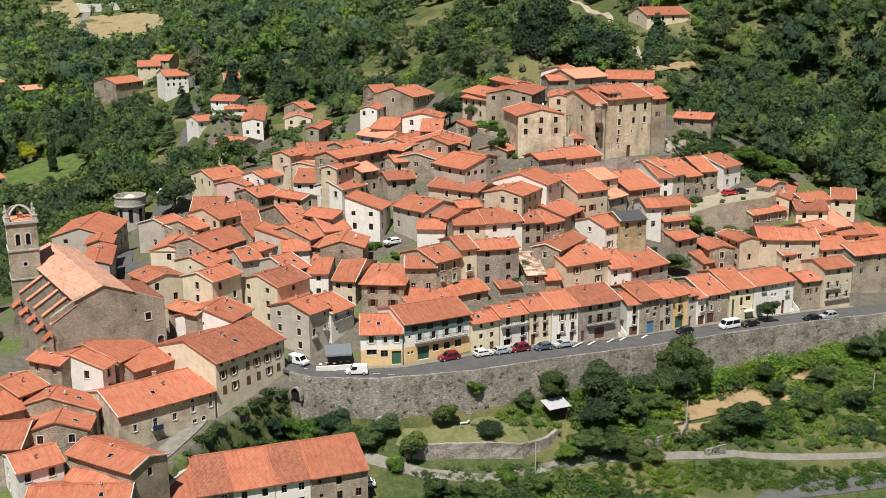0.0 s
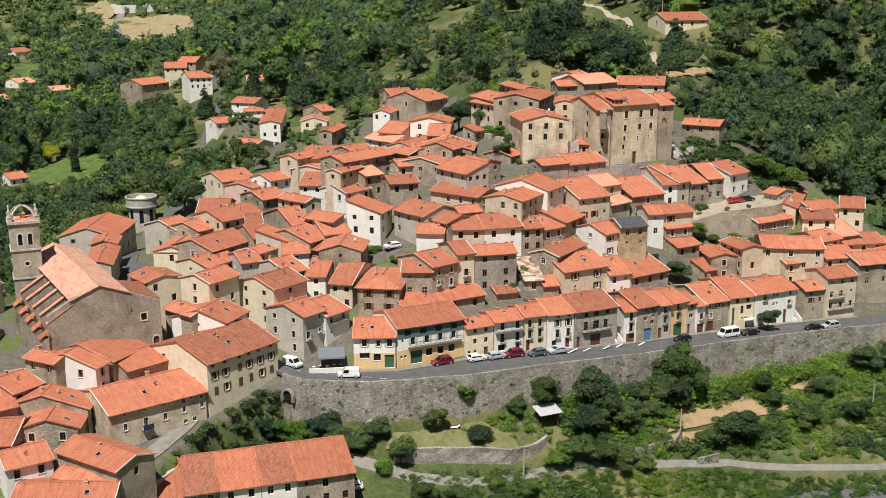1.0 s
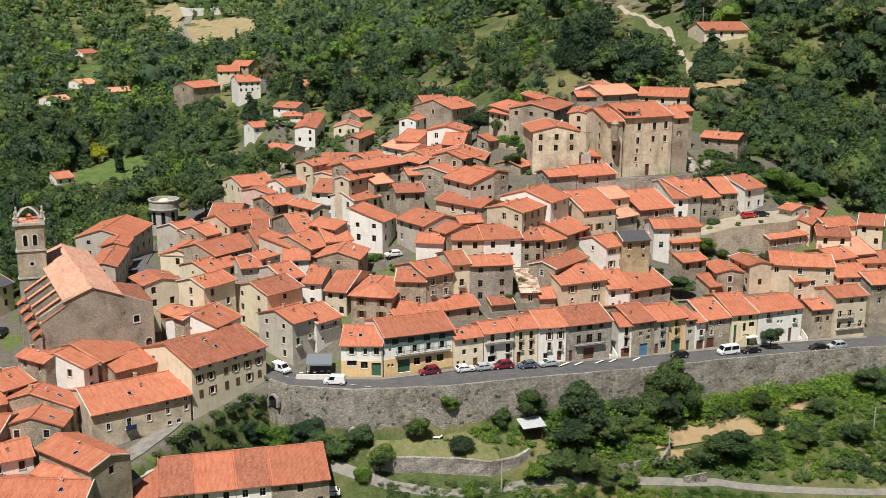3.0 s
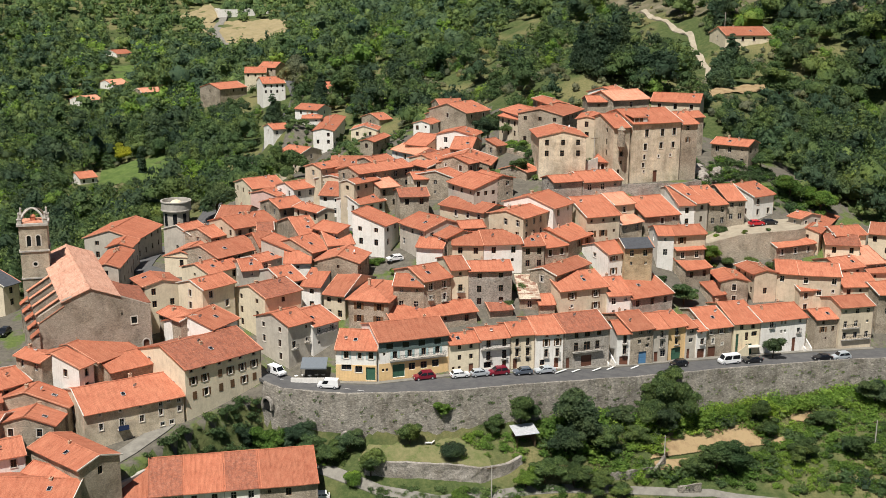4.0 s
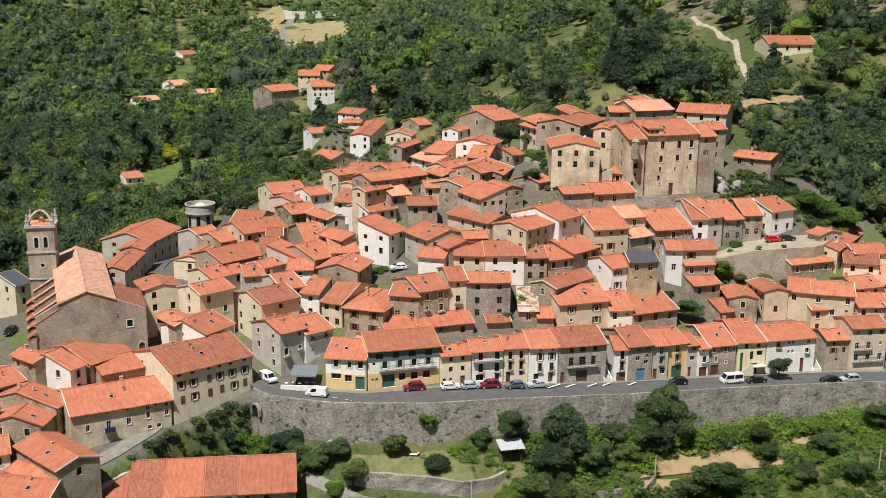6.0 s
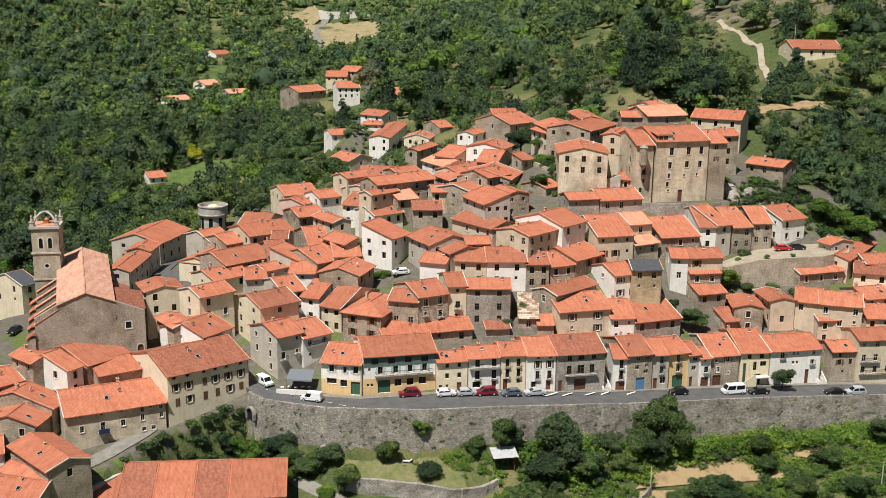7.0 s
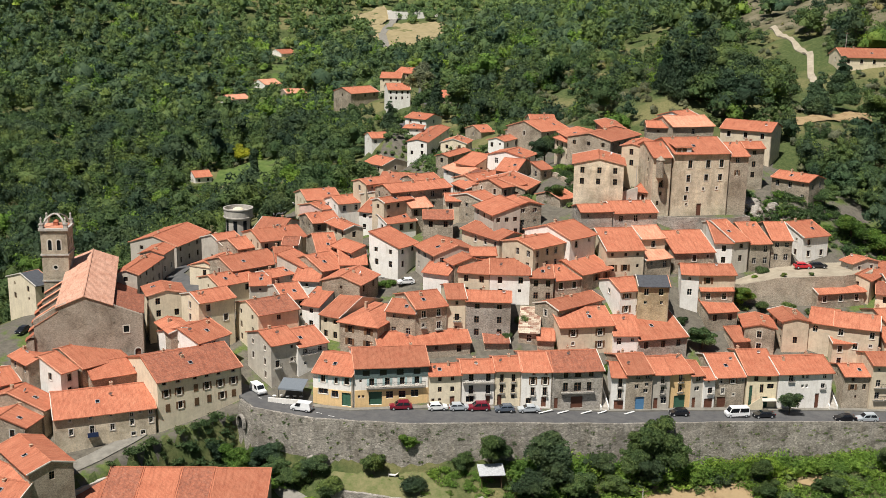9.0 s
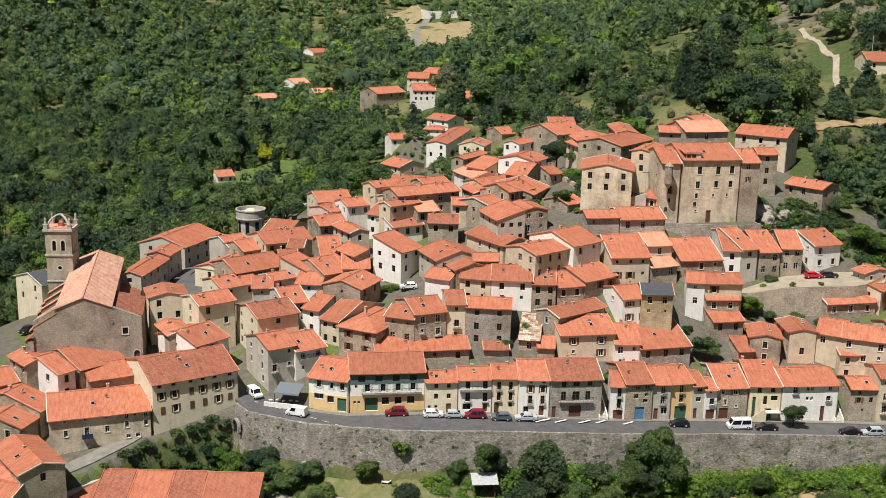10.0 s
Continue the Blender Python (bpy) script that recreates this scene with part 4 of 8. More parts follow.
house(-38.0, 253.1, 34, 5.1, 19.0, 37.4, "stone", "new", "gable", 1, 1, rows=1)
house(-39.0, 246.6, 80, 6.2, 7.1, 35.8, "grey", "new", "shed", 0, 0, rows=1)
house(-46.7, 248.7, 33, 4.5, 12.5, 35.9, "stone", "new", "gable", 2, 1, rows=1)
house(33.4, 290.2, 27, 4.6, 16.0, 60.2, "old_render", "new", "gable", 1, 2, rows=4, plan="b .5 2.4 .9 1.6;b .5 5.6 .9 1.8;w .5 8.6 .6 .9;w .35 10.8 .7 1.1")
castle = house(38.0, 292.4, 30, 14.3, 17.0, 61.0, "old_render", "new", "gable", 3, 2, rows=4, plan="w .3 1.7 1.1 1.9;w .62 1.7 1.1 1.9;w .86 1.6 1.1 1.9;w .28 5.3 1 1.7;w .6 5.2 1 1.6;w .85 5.2 1 1.6;w .27 8.2 .7 1.2;w .56 8.4 .5 .7;w .8 8.3 .5 .7;w .25 10.3 .8 1.2;w .27 12.2 .5 .5;d .5 12.4 1.2 2")
house(50.6, 299.8, 27, 4.6, 14.0, 60.3, "stone", "new", "gable", 1, 1, rows=3, plan="w .4 .6 1 1.2;r .4 3.6 .7 1.3")
house(19.4, 275.9, 30, 7.9, 6.4, 48.4, "stonegrey", "new", "gable", 2, 1, rows=1)
house(26.5, 279.9, 31, 11.0, 10.7, 47.9, "stonegrey", "new", "gable", 3, 1, rows=1)
house(28.3, 294.4, -21, 5.6, 3.8, 51.0, "stone", "new", "shed", 1, 0, rows=1)
house(20.5, 261.5, 63, 9.0, 13.8, 44.9, "white", "new", "gable", 2, 1, rows=1)
house(28.1, 265.7, 30, 9.0, 19.0, 42.2, "beige", "new", "gable", 3, 1, shutters="brown", rows=2)
house(34.3, 274.5, 35, 6.1, 10.9, 43.6, "beige", "pink", "gable", 1, 0, rows=1)
house(36.2, 270.5, 44, 7.0, 13.8, 39.7, "stone", "pink", "gable", 2, 0, rows=1)
house(41.7, 276.3, 30, 10.0, 19.0, 40.6, "stone", "new", "gable", 3, 1, rows=2)
house(50.1, 282.8, 19, 4.3, 19.0, 42.4, "white", "new", "gable", 1, 0, rows=2)
house(54.2, 284.2, 42, 4.3, 19.0, 42.7, "grey", "new", "gable", 1, 0, rows=3)
house(57.8, 287.5, 29, 5.1, 19.0, 41.8, "stone", "new", "gable", 2, 0, rows=2)
house(62.4, 290.6, 20, 4.9, 16.2, 42.5, "stone", "new", "gable", 2, 0, rows=3)
house(44.9, 267.6, 13, 3.9, 8.2, 38.1, "white", "new", "gable", 1, 1, rows=2)
house(48.7, 268.8, 24, 8.3, 8.0, 38.0, "beige", "new", "gable", 2, 1, shutters="brown", rows=1)
house(49.3, 268.0, 24, 7.4, 2.9, 34.6, "stone", "new", "shed", 2, 0, rows=1)
house(51.6, 264.8, 33, 7.1, 9.9, 30.7, "stone", "new", "gable", 2, 1, rows=1)
house(33.6, 255.0, 40, 6.9, 9.9, 36.1, "white", "new", "gable", 2, 1, shutters="brown", rows=3)
house(37.3, 256.5, 19, 6.7, 8.0, 37.4, "yellowstone", "slate", "gable", 2, 1, rows=2)
house(72.8, 269.7, -3, 5.8, 11.3, 29.7, "beige", "new", "gable", 2, 1, rows=2)
house(78.0, 269.0, -0, 9.4, 10.5, 29.7, "beige", "new", "gable", 3, 1, rows=2)
house(78.1, 267.6, 23, 7.0, 10.9, 26.2, "beige", "new", "gable", 2, 1, rows=2)
house(73.9, 281.2, 34, 12.2, 10.5, 33.1, "stone", "new", "gable", 3, 1, rows=1)
house(84.9, 288.4, 70, 25.6, 6.1, 35.5, "beige", "new", "gable", 3, 1, rows=2)
house(86.4, 286.8, -0, 8.2, 9.8, 33.1, "cream", "old", "gable", 2, 1, rows=2)
cafe = house(-19.2, 211.7, 5, 8.3, 12.9, 25.0, "white", "new", "gable", 3, 1, band="yellow", shutters="pale", door=True, rows=2, plan="s .26 .55 .95 1.5;s .59 .8 .7 1.3;s .86 .6 1 1.5;w .26 3.4 2 1.1;w .56 3.6 1.4 1.4;G .85 3.8 1.9 2.1")
inn = house(-10.6, 212.8, 29, 14.9, 12.5, 26.6, "white", "new", "gable", 5, 1, band="yellow", shutters="pale", balc=True, door=True, rows=3, plan="s .23 2.5 .95 1.5;s .44 2.5 .95 1.5;s .64 2.45 .95 1.5;s .84 2.4 .95 1.5;w .08 2.6 .5 .6;w .06 5.9 .5 .6;w .115 5.9 .5 .6;G .28 5.3 2.6 2.2;w .47 5.3 1.4 1.5;w .64 5.3 1.4 1.5;w .81 5.2 1.5 1.5;L .55 4.2 .8")
house(2.8, 219.4, 29, 6.5, 6.8, 24.6, "cream", "new", "gable", 2, 1, door=True, rows=2, plan="w .33 .4 .75 1;w .72 .4 .75 1;w .33 2.6 .8 1.1;w .72 2.6 .8 1.1;d .72 4.7 1 1.9;w .12 5 .6 .6;w .33 5 .6 .6")
house(8.6, 222.6, 26, 6.7, 7.8, 25.0, "white", "new", "gable", 2, 1, balc=True, door=True, rows=3, plan="w .28 .4 .95 1.7;w .8 .4 .95 1.7;L .5 2.2 .96;b .28 2.9 .95 1.9;b .8 2.9 .95 1.9;d .8 5.2 .9 1.9;w .25 5.2 1.6 1.3")
house(14.8, 225.4, 25, 5.2, 8.6, 25.3, "cream", "new", "gable", 2, 1, door=True, rows=3, plan="b .25 .9 .75 1.7;b .7 .9 .75 1.7;b .25 3.1 .75 1.8;b .7 3.1 .75 1.8;d .17 5.2 .9 1.8;w .7 5.1 .7 1.1")
house(19.7, 227.2, 23, 6.2, 12.3, 25.2, "white", "new", "gable", 2, 1, balc=True, door=True, rows=3, plan="w .4 .25 .55 .6;w .8 .25 .55 .6;r .38 1.3 .8 1.6;r .78 1.3 .8 1.6;b .38 3.5 .8 1.8;b .78 3.5 .8 1.8;w .25 5.8 1 1.2;d .75 5.6 1.0 1.7")
house(25.6, 229.5, 28, 10.5, 12.9, 25.2, "stonegrey", "old", "gable", 3, 1, balc=True, door=True, rows=3, plan="w .26 .5 .95 1.1;w .5 .4 1.3 1.1;w .76 .4 1 1.1;w .26 2.6 1 1.9;w .5 2.6 1.5 1.9;w .73 2.6 1 1.9;L .5 4.6 .66;R .49 5.6 2.5 2.0;d .08 5.7 .8 1.9")
house(36.4, 235.5, 18, 3.0, 9.2, 23.6, "white", "new", "gable", 1, 0, balc=True, door=True, rows=3, plan="b .6 .4 .8 2.0;b .6 2.8 .8 2.0;R .55 5.2 1.9 1.8")
house(39.3, 236.3, 32, 5.7, 12.9, 24.2, "stone", "new", "gable", 2, 1, door=True, rows=3, plan="w .45 .5 .9 .9;w .8 .4 .9 .9;w .4 2.4 .9 1;w .78 2.2 .7 .8;w .75 3.5 1 .9;D .55 5.2 2 1.8")
house(44.0, 239.7, 27, 3.8, 11.1, 23.7, "grey", "new", "gable", 1, 0, door=True, rows=3, plan="b .6 .6 .8 1.6;b .6 2.9 .8 1.5;d .25 5.3 .9 1.8;w .7 5.2 1.2 1.4")
house(47.2, 241.9, 36, 5.1, 10.9, 23.5, "yellow", "new", "gable", 1, 0, balc=True, door=True, rows=3, plan="b .5 .4 .9 1.7;b .5 2.7 .9 1.6;G .5 5 2.6 2.1")
house(53.7, 245.8, 32, 2.6, 7.0, 21.9, "white", "new", "gable", 1, 0, door=True, rows=2, plan="w .45 .3 .5 .6;b .6 2.0 1 1.4;R .5 4.4 1.9 1.7")
house(55.8, 247.5, 27, 6.5, 15.2, 22.1, "stone", "new", "gable", 2, 1, door=True, rows=2, plan="w .2 .6 .7 1;r .6 .5 .9 1.1;w .92 .4 .5 .9;w .28 2.6 .7 1.3;R .25 4.5 1.9 1.6;w .65 3.8 .5 .6")
yellow_house = house(62.0, 250.4, 24, 6.6, 16.6, 22.5, "straw", "new", "gable", 2, 1, shutters="green", door=True, rows=2, plan="w .3 .5 .9 1.1;w .72 .4 .9 1.1;G .15 2.5 .7 1.7;w .5 2.3 .8 1.9;w .78 2.2 1.4 1.1;G .6 5 1.6 1.9")
house(68.2, 253.1, 27, 11.9, 11.3, 22.6, "white", "new", "gable", 3, 1, door=True, rows=2, plan="b .23 .5 1 1.3;w .45 .5 .6 .8;w .53 .5 .6 .8;w .85 .5 .8 .9;w .45 2.6 .6 .8;w .53 2.6 .6 .8;b .83 2.5 .9 1.1;d .74 4.7 .9 1.7;w .3 5 .8 .8")
house(81.1, 260.1, 23, 5.6, 7.6, 21.6, "stone", "new", "gable", 2, 1, shutters="red", rows=2, plan="w .35 .6 .7 .8;r .35 2.0 .9 1.3;w .8 2.0 .8 1.2;w .5 4.5 .5 .6")
house(86.6, 261.5, 24, 8.6, 8.4, 24.3, "beige", "new", "gable", 3, 1, balc=True, rows=3)
house(-29.5, 213.5, 56, 6.3, 10.5, 28.5, "grey", "new", "gable", 2, 2, balc=True, rows=4)
house(-61.8, 257.3, 60, 9.0, 9.9, 35.5, "stone", "new", "gable", 2, 1, rows=1)
house(-30.4, 248.9, 28, 6.3, 12.1, 36.9, "beige", "new", "gable", 2, 1, rows=1)
house(-68.6, 261.3, 60, 6.5, 10.6, 34.9, "grey", "new", "gable", 1, 1, rows=2)
house(-35.9, 247.8, -30, 5.9, 7.7, 34.3, "stone", "old", "gable", 1, 1, rows=1)
house(-71.4, 167.6, 37, 7.8, 9.0, 16.2, "white", "new", "gable", 2, 1, rows=2)
house(-65.2, 174.2, -30, 15.0, 8.0, 16.7, "stone", "new", "gable", 0, 1, rows=1)
house(-64.3, 169.8, -17, 12.1, 2.5, 14.1, "white", "new", "shed", 1, 0, rows=1)
house(-68.0, 161.0, 6, 16.4, 9.0, 13.3, "stone", "new", "gable", 1, 1, rows=1)
house(-81.4, 172.6, 4, 9.0, 13.0, 18.1, "stone", "new", "gable", 1, 1, rows=1)
house(-83.5, 178.3, 37, 9.6, 12.0, 20.7, "stone", "new", "gable", 1, 1, rows=1)
house(96.3, 270.0, 21, 15.0, 10.2, 25.4, "stone", "new", "gable", 3, 1, rows=2)
house(97.8, 284.9, -30, 14.5, 17.0, 25.4, "cream", "new", "gable", 1, 1, rows=1)
house(94.0, 283.0, 25, 7.4, 15.0, 29.3, "stone", "pink", "gable", 2, 1, rows=1)
house(-54.8, 242.5, 60, 13.1, 12.5, 34.4, "stone", "new", "gable", 3, 1, rows=1)
house(-54.4, 235.4, 60, 9.8, 9.4, 32.6, "cream", "new", "gable", 2, 1, rows=1)
house(-46.9, 236.4, 31, 4.7, 9.1, 33.4, "grey", "new", "gable", 1, 1, rows=2)
house(-44.5, 241.4, 60, 7.8, 5.6, 34.2, "grey", "new", "gable", 2, 1, rows=1)
house(-35.9, 231.5, 48, 5.6, 12.1, 32.5, "grey", "new", "gable", 2, 1, rows=2)
house(-33.3, 245.5, 60, 6.9, 13.9, 35.9, "stone", "new", "gable", 1, 1, rows=1)
house(-38.8, 242.0, 13, 6.0, 4.8, 34.1, "white", "new", "shed", 1, 0, rows=1)
house(-27.2, 368.0, 78, 10.9, 5.8, 49.3, "white", "new", "gable", 2, 2, rows=1)
house(-23.7, 378.8, 60, 10.1, 8.8, 50.7, "stone", "new", "gable", 1, 1, rows=1)
house(-15.6, 370.3, 59, 12.6, 15.9, 52.9, "stone", "new", "gable", 2, 1, rows=1)
house(-31.9, 417.8, 25, 9.3, 12.4, 49.2, "stone", "new", "gable", 2, 1, rows=1)
house(43.3, 341.8, -9, 14.1, 11.7, 61.4, "beige", "new", "gable", 3, 1, rows=1)
house(52.4, 316.3, 24, 5.2, 7.0, 60.0, "stone", "new", "gable", 1, 1, rows=3)
house(27.8, 334.3, -14, 5.9, 9.0, 63.0, "white", "new", "gable", 2, 1, rows=1)
house(33.4, 344.2, 60, 7.3, 10.3, 62.9, "white", "new", "gable", 1, 1, rows=1)
house(25.4, 326.1, 14, 6.1, 7.4, 62.5, "stone", "new", "gable", 1, 1, rows=1)
house(32.5, 324.9, 34, 12.1, 12.7, 63.2, "stone", "pink", "gable", 1, 1, rows=1)
house(-93.0, 446.5, 14, 7.3, 8.5, 39.7, "white", "new", "hip", 2, 2, rows=2)
house(-85.6, 389.7, -25, 10.1, 11.5, 35.0, "beige", "new", "gable", 2, 1, rows=2)
house(-54.9, 412.0, 95, 10.0, 9.5, 40.5, "cream", "new", "gable", 2, 2, rows=1)
house(-46.5, 368.7, 81, 15.5, 4.5, 42.8, "stone", "new", "gable", 2, 1, rows=1)
house(-145.6, 557.2, 29, 11.6, 16.2, 41.8, "white", "new", "gable", 4, 1, rows=2)
house(-177.6, 622.9, 15, 12.1, 16.2, 40.8, "cream", "new", "gable", 3, 1, rows=1)
house(-174.1, 637.2, -5, 10.6, 16.2, 42.8, "stone", "new", "gable", 2, 1, rows=1)
house(-178.3, 583.9, 60, 19.0, 16.2, 35.5, "stone", "new", "gable", 3, 1, rows=1)
house(-107.6, 484.9, -17, 11.8, 11.2, 38.6, "white", "new", "gable", 2, 1, rows=1)
house(-115.5, 551.9, 15, 7.9, 16.2, 40.3, "stone", "new", "gable", 2, 1, rows=1)
house(-101.2, 432.5, 40, 7.2, 9.6, 36.8, "white", "new", "gable", 2, 1, rows=1)
house(-63.9, 458.2, 48, 6.3, 12.7, 38.2, "stone", "new", "gable", 1, 1, rows=1)
house(72.4, 454.6, 17, 18.2, 17.0, 74.4, "cream", "new", "gable", 4, 1, rows=1)
house(-286.2, 640.9, 56, 13.7, 13.5, 20.6, "white", "pink", "gable", 3, 1, rows=1)
house(-293.1, 699.5, 60, 12.6, 16.7, 24.2, "white", "pink", "gable", 2, 1, rows=1)
house(-253.6, 654.1, 45, 13.0, 12.7, 24.9, "stone", "pink", "gable", 3, 1, rows=1)
house(-358.6, 848.5, 60, 14.5, 17.0, 32.2, "white", "new", "gable", 2, 1, rows=1)
house(-191.2, 446.0, 46, 7.6, 11.5, 11.7, "white", "new", "gable", 2, 1, rows=1)
house(98.6, 297.8, -15, 6.2, 10.9, 33.9, "cream", "new", "gable", 2, 1, rows=2)
house(88.7, 272.4, 16, 8.6, 10.8, 26.3, "beige", "new", "gable", 3, 1, rows=2)
house(88.6, 278.2, 32, 7.6, 9.5, 29.1, "beige", "new", "gable", 2, 1, rows=2)
house(89.1, 290.2, 21, 8.6, 8.5, 34.6, "cream", "new", "gable", 2, 1, rows=1)
house(-77.5, 186.0, 60, 6.6, 10.3, 22.2, "stone", "new", "gable", 2, 1, rows=1)
house(-74.6, 424.2, 98, 42.9, 7.7, 38.0, "white", "new", "gable", 6, 2, rows=2, pitch=13)
house(-59.5, 194.9, 50, 13.0, 5.0, 23.5, "stone", "new", "shed", 1, 0, rows=1)
house(51.3, 244.6, 33, 2.7, 9.0, 22.8, "grey", "new", "gable", 1, 0, door=True, rows=3, plan="w .6 .5 1.1 1.0;w .5 2.6 1.1 1;d .3 5 .8 1.7")
house(96.0, 282.5, 12, 11.0, 10.0, 27.5, "beige", "new", "gable", 3, 1, rows=2)
house(57.8, 261.7, 32, 3.5, 5.0, 25.8, "stone", "new", "shed", 0, 0, rows=1)
house(-50.3, 171.9, 21, 7.0, 9.3, 8.0, "white", "new", "shed", 2, 1, rows=2, foot=1.5)
house(-43.7, 174.4, 21, 6.0, 9.3, 8.9, "stone", "old", "shed", 2, 1, rows=2, foot=1.5)
house(-38.1, 176.5, 21, 7.2, 9.3, 8.9, "white", "new", "shed", 2, 1, rows=2, foot=1.5)
house(-31.4, 179.1, 21, 6.3, 9.3, 8.9, "white", "old", "shed", 2, 1, rows=2, foot=1.5)
house(-25.5, 181.2, 21, 10.3, 9.3, 8.9, "stone", "new", "shed", 3, 2, rows=2, foot=1.5)
house(-45.1, 297.9, 59, 8.3, 6.2, 45.9, "beige", "new", "gable", 2, 1, rows=1)
house(-30.5, 296.4, 55, 8.0, 6.0, 48.4, "stone", "new", "gable", 2, 1, rows=1)
house(-28.7, 314.6, -43, 12.0, 8.2, 49.2, "white", "pink", "gable", 3, 1, rows=1)
house(8.9, 236.3, 25, 5.3, 6.5, 27.1, "stone", "old", "gable", 2, 1, rows=1)
house(2.2, 303.0, 53, 3.7, 4.0, 52.8, "stone", "new", "shed", 1, 1, rows=1)
house(-43.1, 288.8, -4, 6.1, 14.0, 40.6, "white", "new", "gable", 2, 3, rows=3)
house(-38.8, 298.6, 91, 12.3, 8.0, 43.1, "beige", "new", "gable", 4, 2, rows=2, pitch=13)
house(-30.2, 279.3, 51, 17.8, 8.4, 48.3, "stone", "new", "gable", 5, 2, rows=2)
house(-30.2, 274.7, 62, 9.5, 4.6, 46.5, "beige", "new", "gable", 3, 1, rows=3)
house(-24.7, 279.1, 45, 5.9, 5.8, 44.9, "stone", "pink", "shed", 2, 1, rows=2)
house(-28.8, 273.0, 51, 8.6, 9.2, 41.7, "white", "new", "gable", 3, 2, rows=2)
house(-18.2, 254.4, 75, 7.5, 8.4, 40.7, "white", "new", "shed", 2, 2, rows=3)
house(-15.3, 258.3, -45, 10.7, 11.3, 40.9, "grey", "new", "gable", 3, 3, rows=3)
house(-17.3, 268.4, 21, 7.2, 7.7, 45.0, "stone", "old", "gable", 2, 2, rows=1)
house(-16.3, 281.6, 25, 5.4, 6.9, 47.0, "beige", "new", "gable", 2, 2, rows=1)
house(-17.2, 288.4, -3, 4.8, 7.7, 44.1, "stone", "new", "gable", 1, 2, rows=1)
house(-56.7, 294.2, 69, 5.6, 9.0, 38.6, "pinkish", "new", "gable", 2, 2, rows=1, pitch=13)
house(-68.6, 309.0, 43, 10.3, 12.1, 37.5, "cream", "new", "gable", 3, 3, rows=1)
house(-51.9, 294.5, 50, 7.4, 8.5, 40.6, "white", "new", "gable", 2, 2, rows=1)
house(-66.6, 273.3, 5, 7.8, 14.0, 36.3, "grey", "new", "gable", 2, 3, rows=1)
house(-56.3, 258.8, 52, 12.3, 11.4, 37.6, "beige", "new", "gable", 4, 3, rows=1)
house(-46.0, 274.8, -38, 10.3, 5.0, 40.2, "beige", "new", "gable", 3, 1, rows=2)
house(-50.0, 274.9, 47, 7.5, 9.7, 39.5, "stone", "new", "gable", 2, 2, rows=1)
house(-36.1, 256.8, -31, 8.8, 3.5, 39.1, "stone", "new", "shed", 3, 1, rows=1)
house(-50.9, 259.8, 19, 4.0, 7.0, 37.2, "grey", "old", "gable", 1, 2, rows=1)
house(-43.6, 302.0, 9, 11.3, 14.0, 45.4, "beige", "new", "gable", 3, 3, rows=1)
house(-24.8, 313.7, -22, 7.2, 14.0, 51.0, "beige", "new", "gable", 2, 3, rows=1)
house(-20.5, 299.2, -46, 8.7, 13.1, 48.0, "stone", "new", "gable", 3, 3, rows=1)
house(-6.2, 273.9, -49, 11.9, 6.5, 48.1, "grey", "new", "shed", 3, 3, rows=3)
house(-1.3, 280.1, -49, 8.9, 6.5, 48.9, "stone", "new", "gable", 2, 2, rows=3, pitch=13)
house(11.9, 286.0, 62, 5.6, 8.0, 48.9, "stone", "new", "gable", 2, 2, rows=1)
house(-4.6, 279.4, 67, 7.3, 13.6, 47.5, "stone", "new", "gable", 2, 3, rows=3, pitch=13)
house(-3.0, 285.4, 62, 8.7, 9.3, 50.7, "stone", "new", "gable", 3, 2, rows=2)
house(2.0, 289.0, 88, 12.1, 14.0, 49.9, "stone", "new", "gable", 4, 3, rows=1)
house(-10.7, 305.7, -3, 5.9, 14.0, 51.3, "stone", "new", "gable", 2, 3, rows=1)
house(-5.4, 313.7, 82, 8.5, 10.8, 53.7, "white", "new", "gable", 3, 2, rows=2, pitch=13)
house(-13.8, 298.0, 63, 12.5, 8.5, 49.0, "beige", "new", "gable", 4, 2, rows=2)
house(0.7, 327.2, -60, 16.3, 11.0, 59.5, "white", "new", "gable", 5, 2, rows=2, pitch=13)
house(0.7, 323.3, -51, 15.7, 4.2, 58.4, "beige", "new", "shed", 5, 1, rows=2)
house(19.4, 307.5, 74, 16.8, 12.7, 60.7, "stone", "new", "gable", 5, 3, rows=3, pitch=13)
house(9.1, 336.5, -68, 15.2, 5.3, 62.0, "stone", "new", "gable", 4, 1, rows=1, pitch=13)
house(28.7, 300.4, 85, 11.1, 5.1, 60.9, "beige", "new", "gable", 3, 1, rows=2, pitch=13)
house(26.6, 289.4, 103, 14.4, 12.0, 57.8, "old_render", "new", "gable", 4, 3, rows=2, pitch=13)
house(14.3, 253.1, 62, 12.0, 9.5, 44.1, "beige", "new", "gable", 4, 3, rows=2, pitch=13)
house(-7.4, 268.3, -34, 14.4, 8.2, 43.5, "beige", "new", "gable", 4, 2, rows=1)
house(-8.3, 255.1, -47, 8.9, 8.3, 39.8, "stone", "new", "gable", 3, 2, rows=1)
house(-9.3, 247.4, -4, 6.2, 8.1, 37.9, "white", "new", "gable", 0, 2, rows=1)
house(-68.2, 226.3, -48, 7.9, 7.9, 33.3, "cream", "new", "gable", 2, 2, rows=2, pitch=13)
house(57.9, 272.9, -78, 9.3, 6.4, 28.5, "stone", "new", "gable", 3, 1, rows=2, pitch=13)
house(69.2, 295.5, 42, 7.7, 14.0, 42.7, "white", "new", "gable", 2, 3, rows=2)
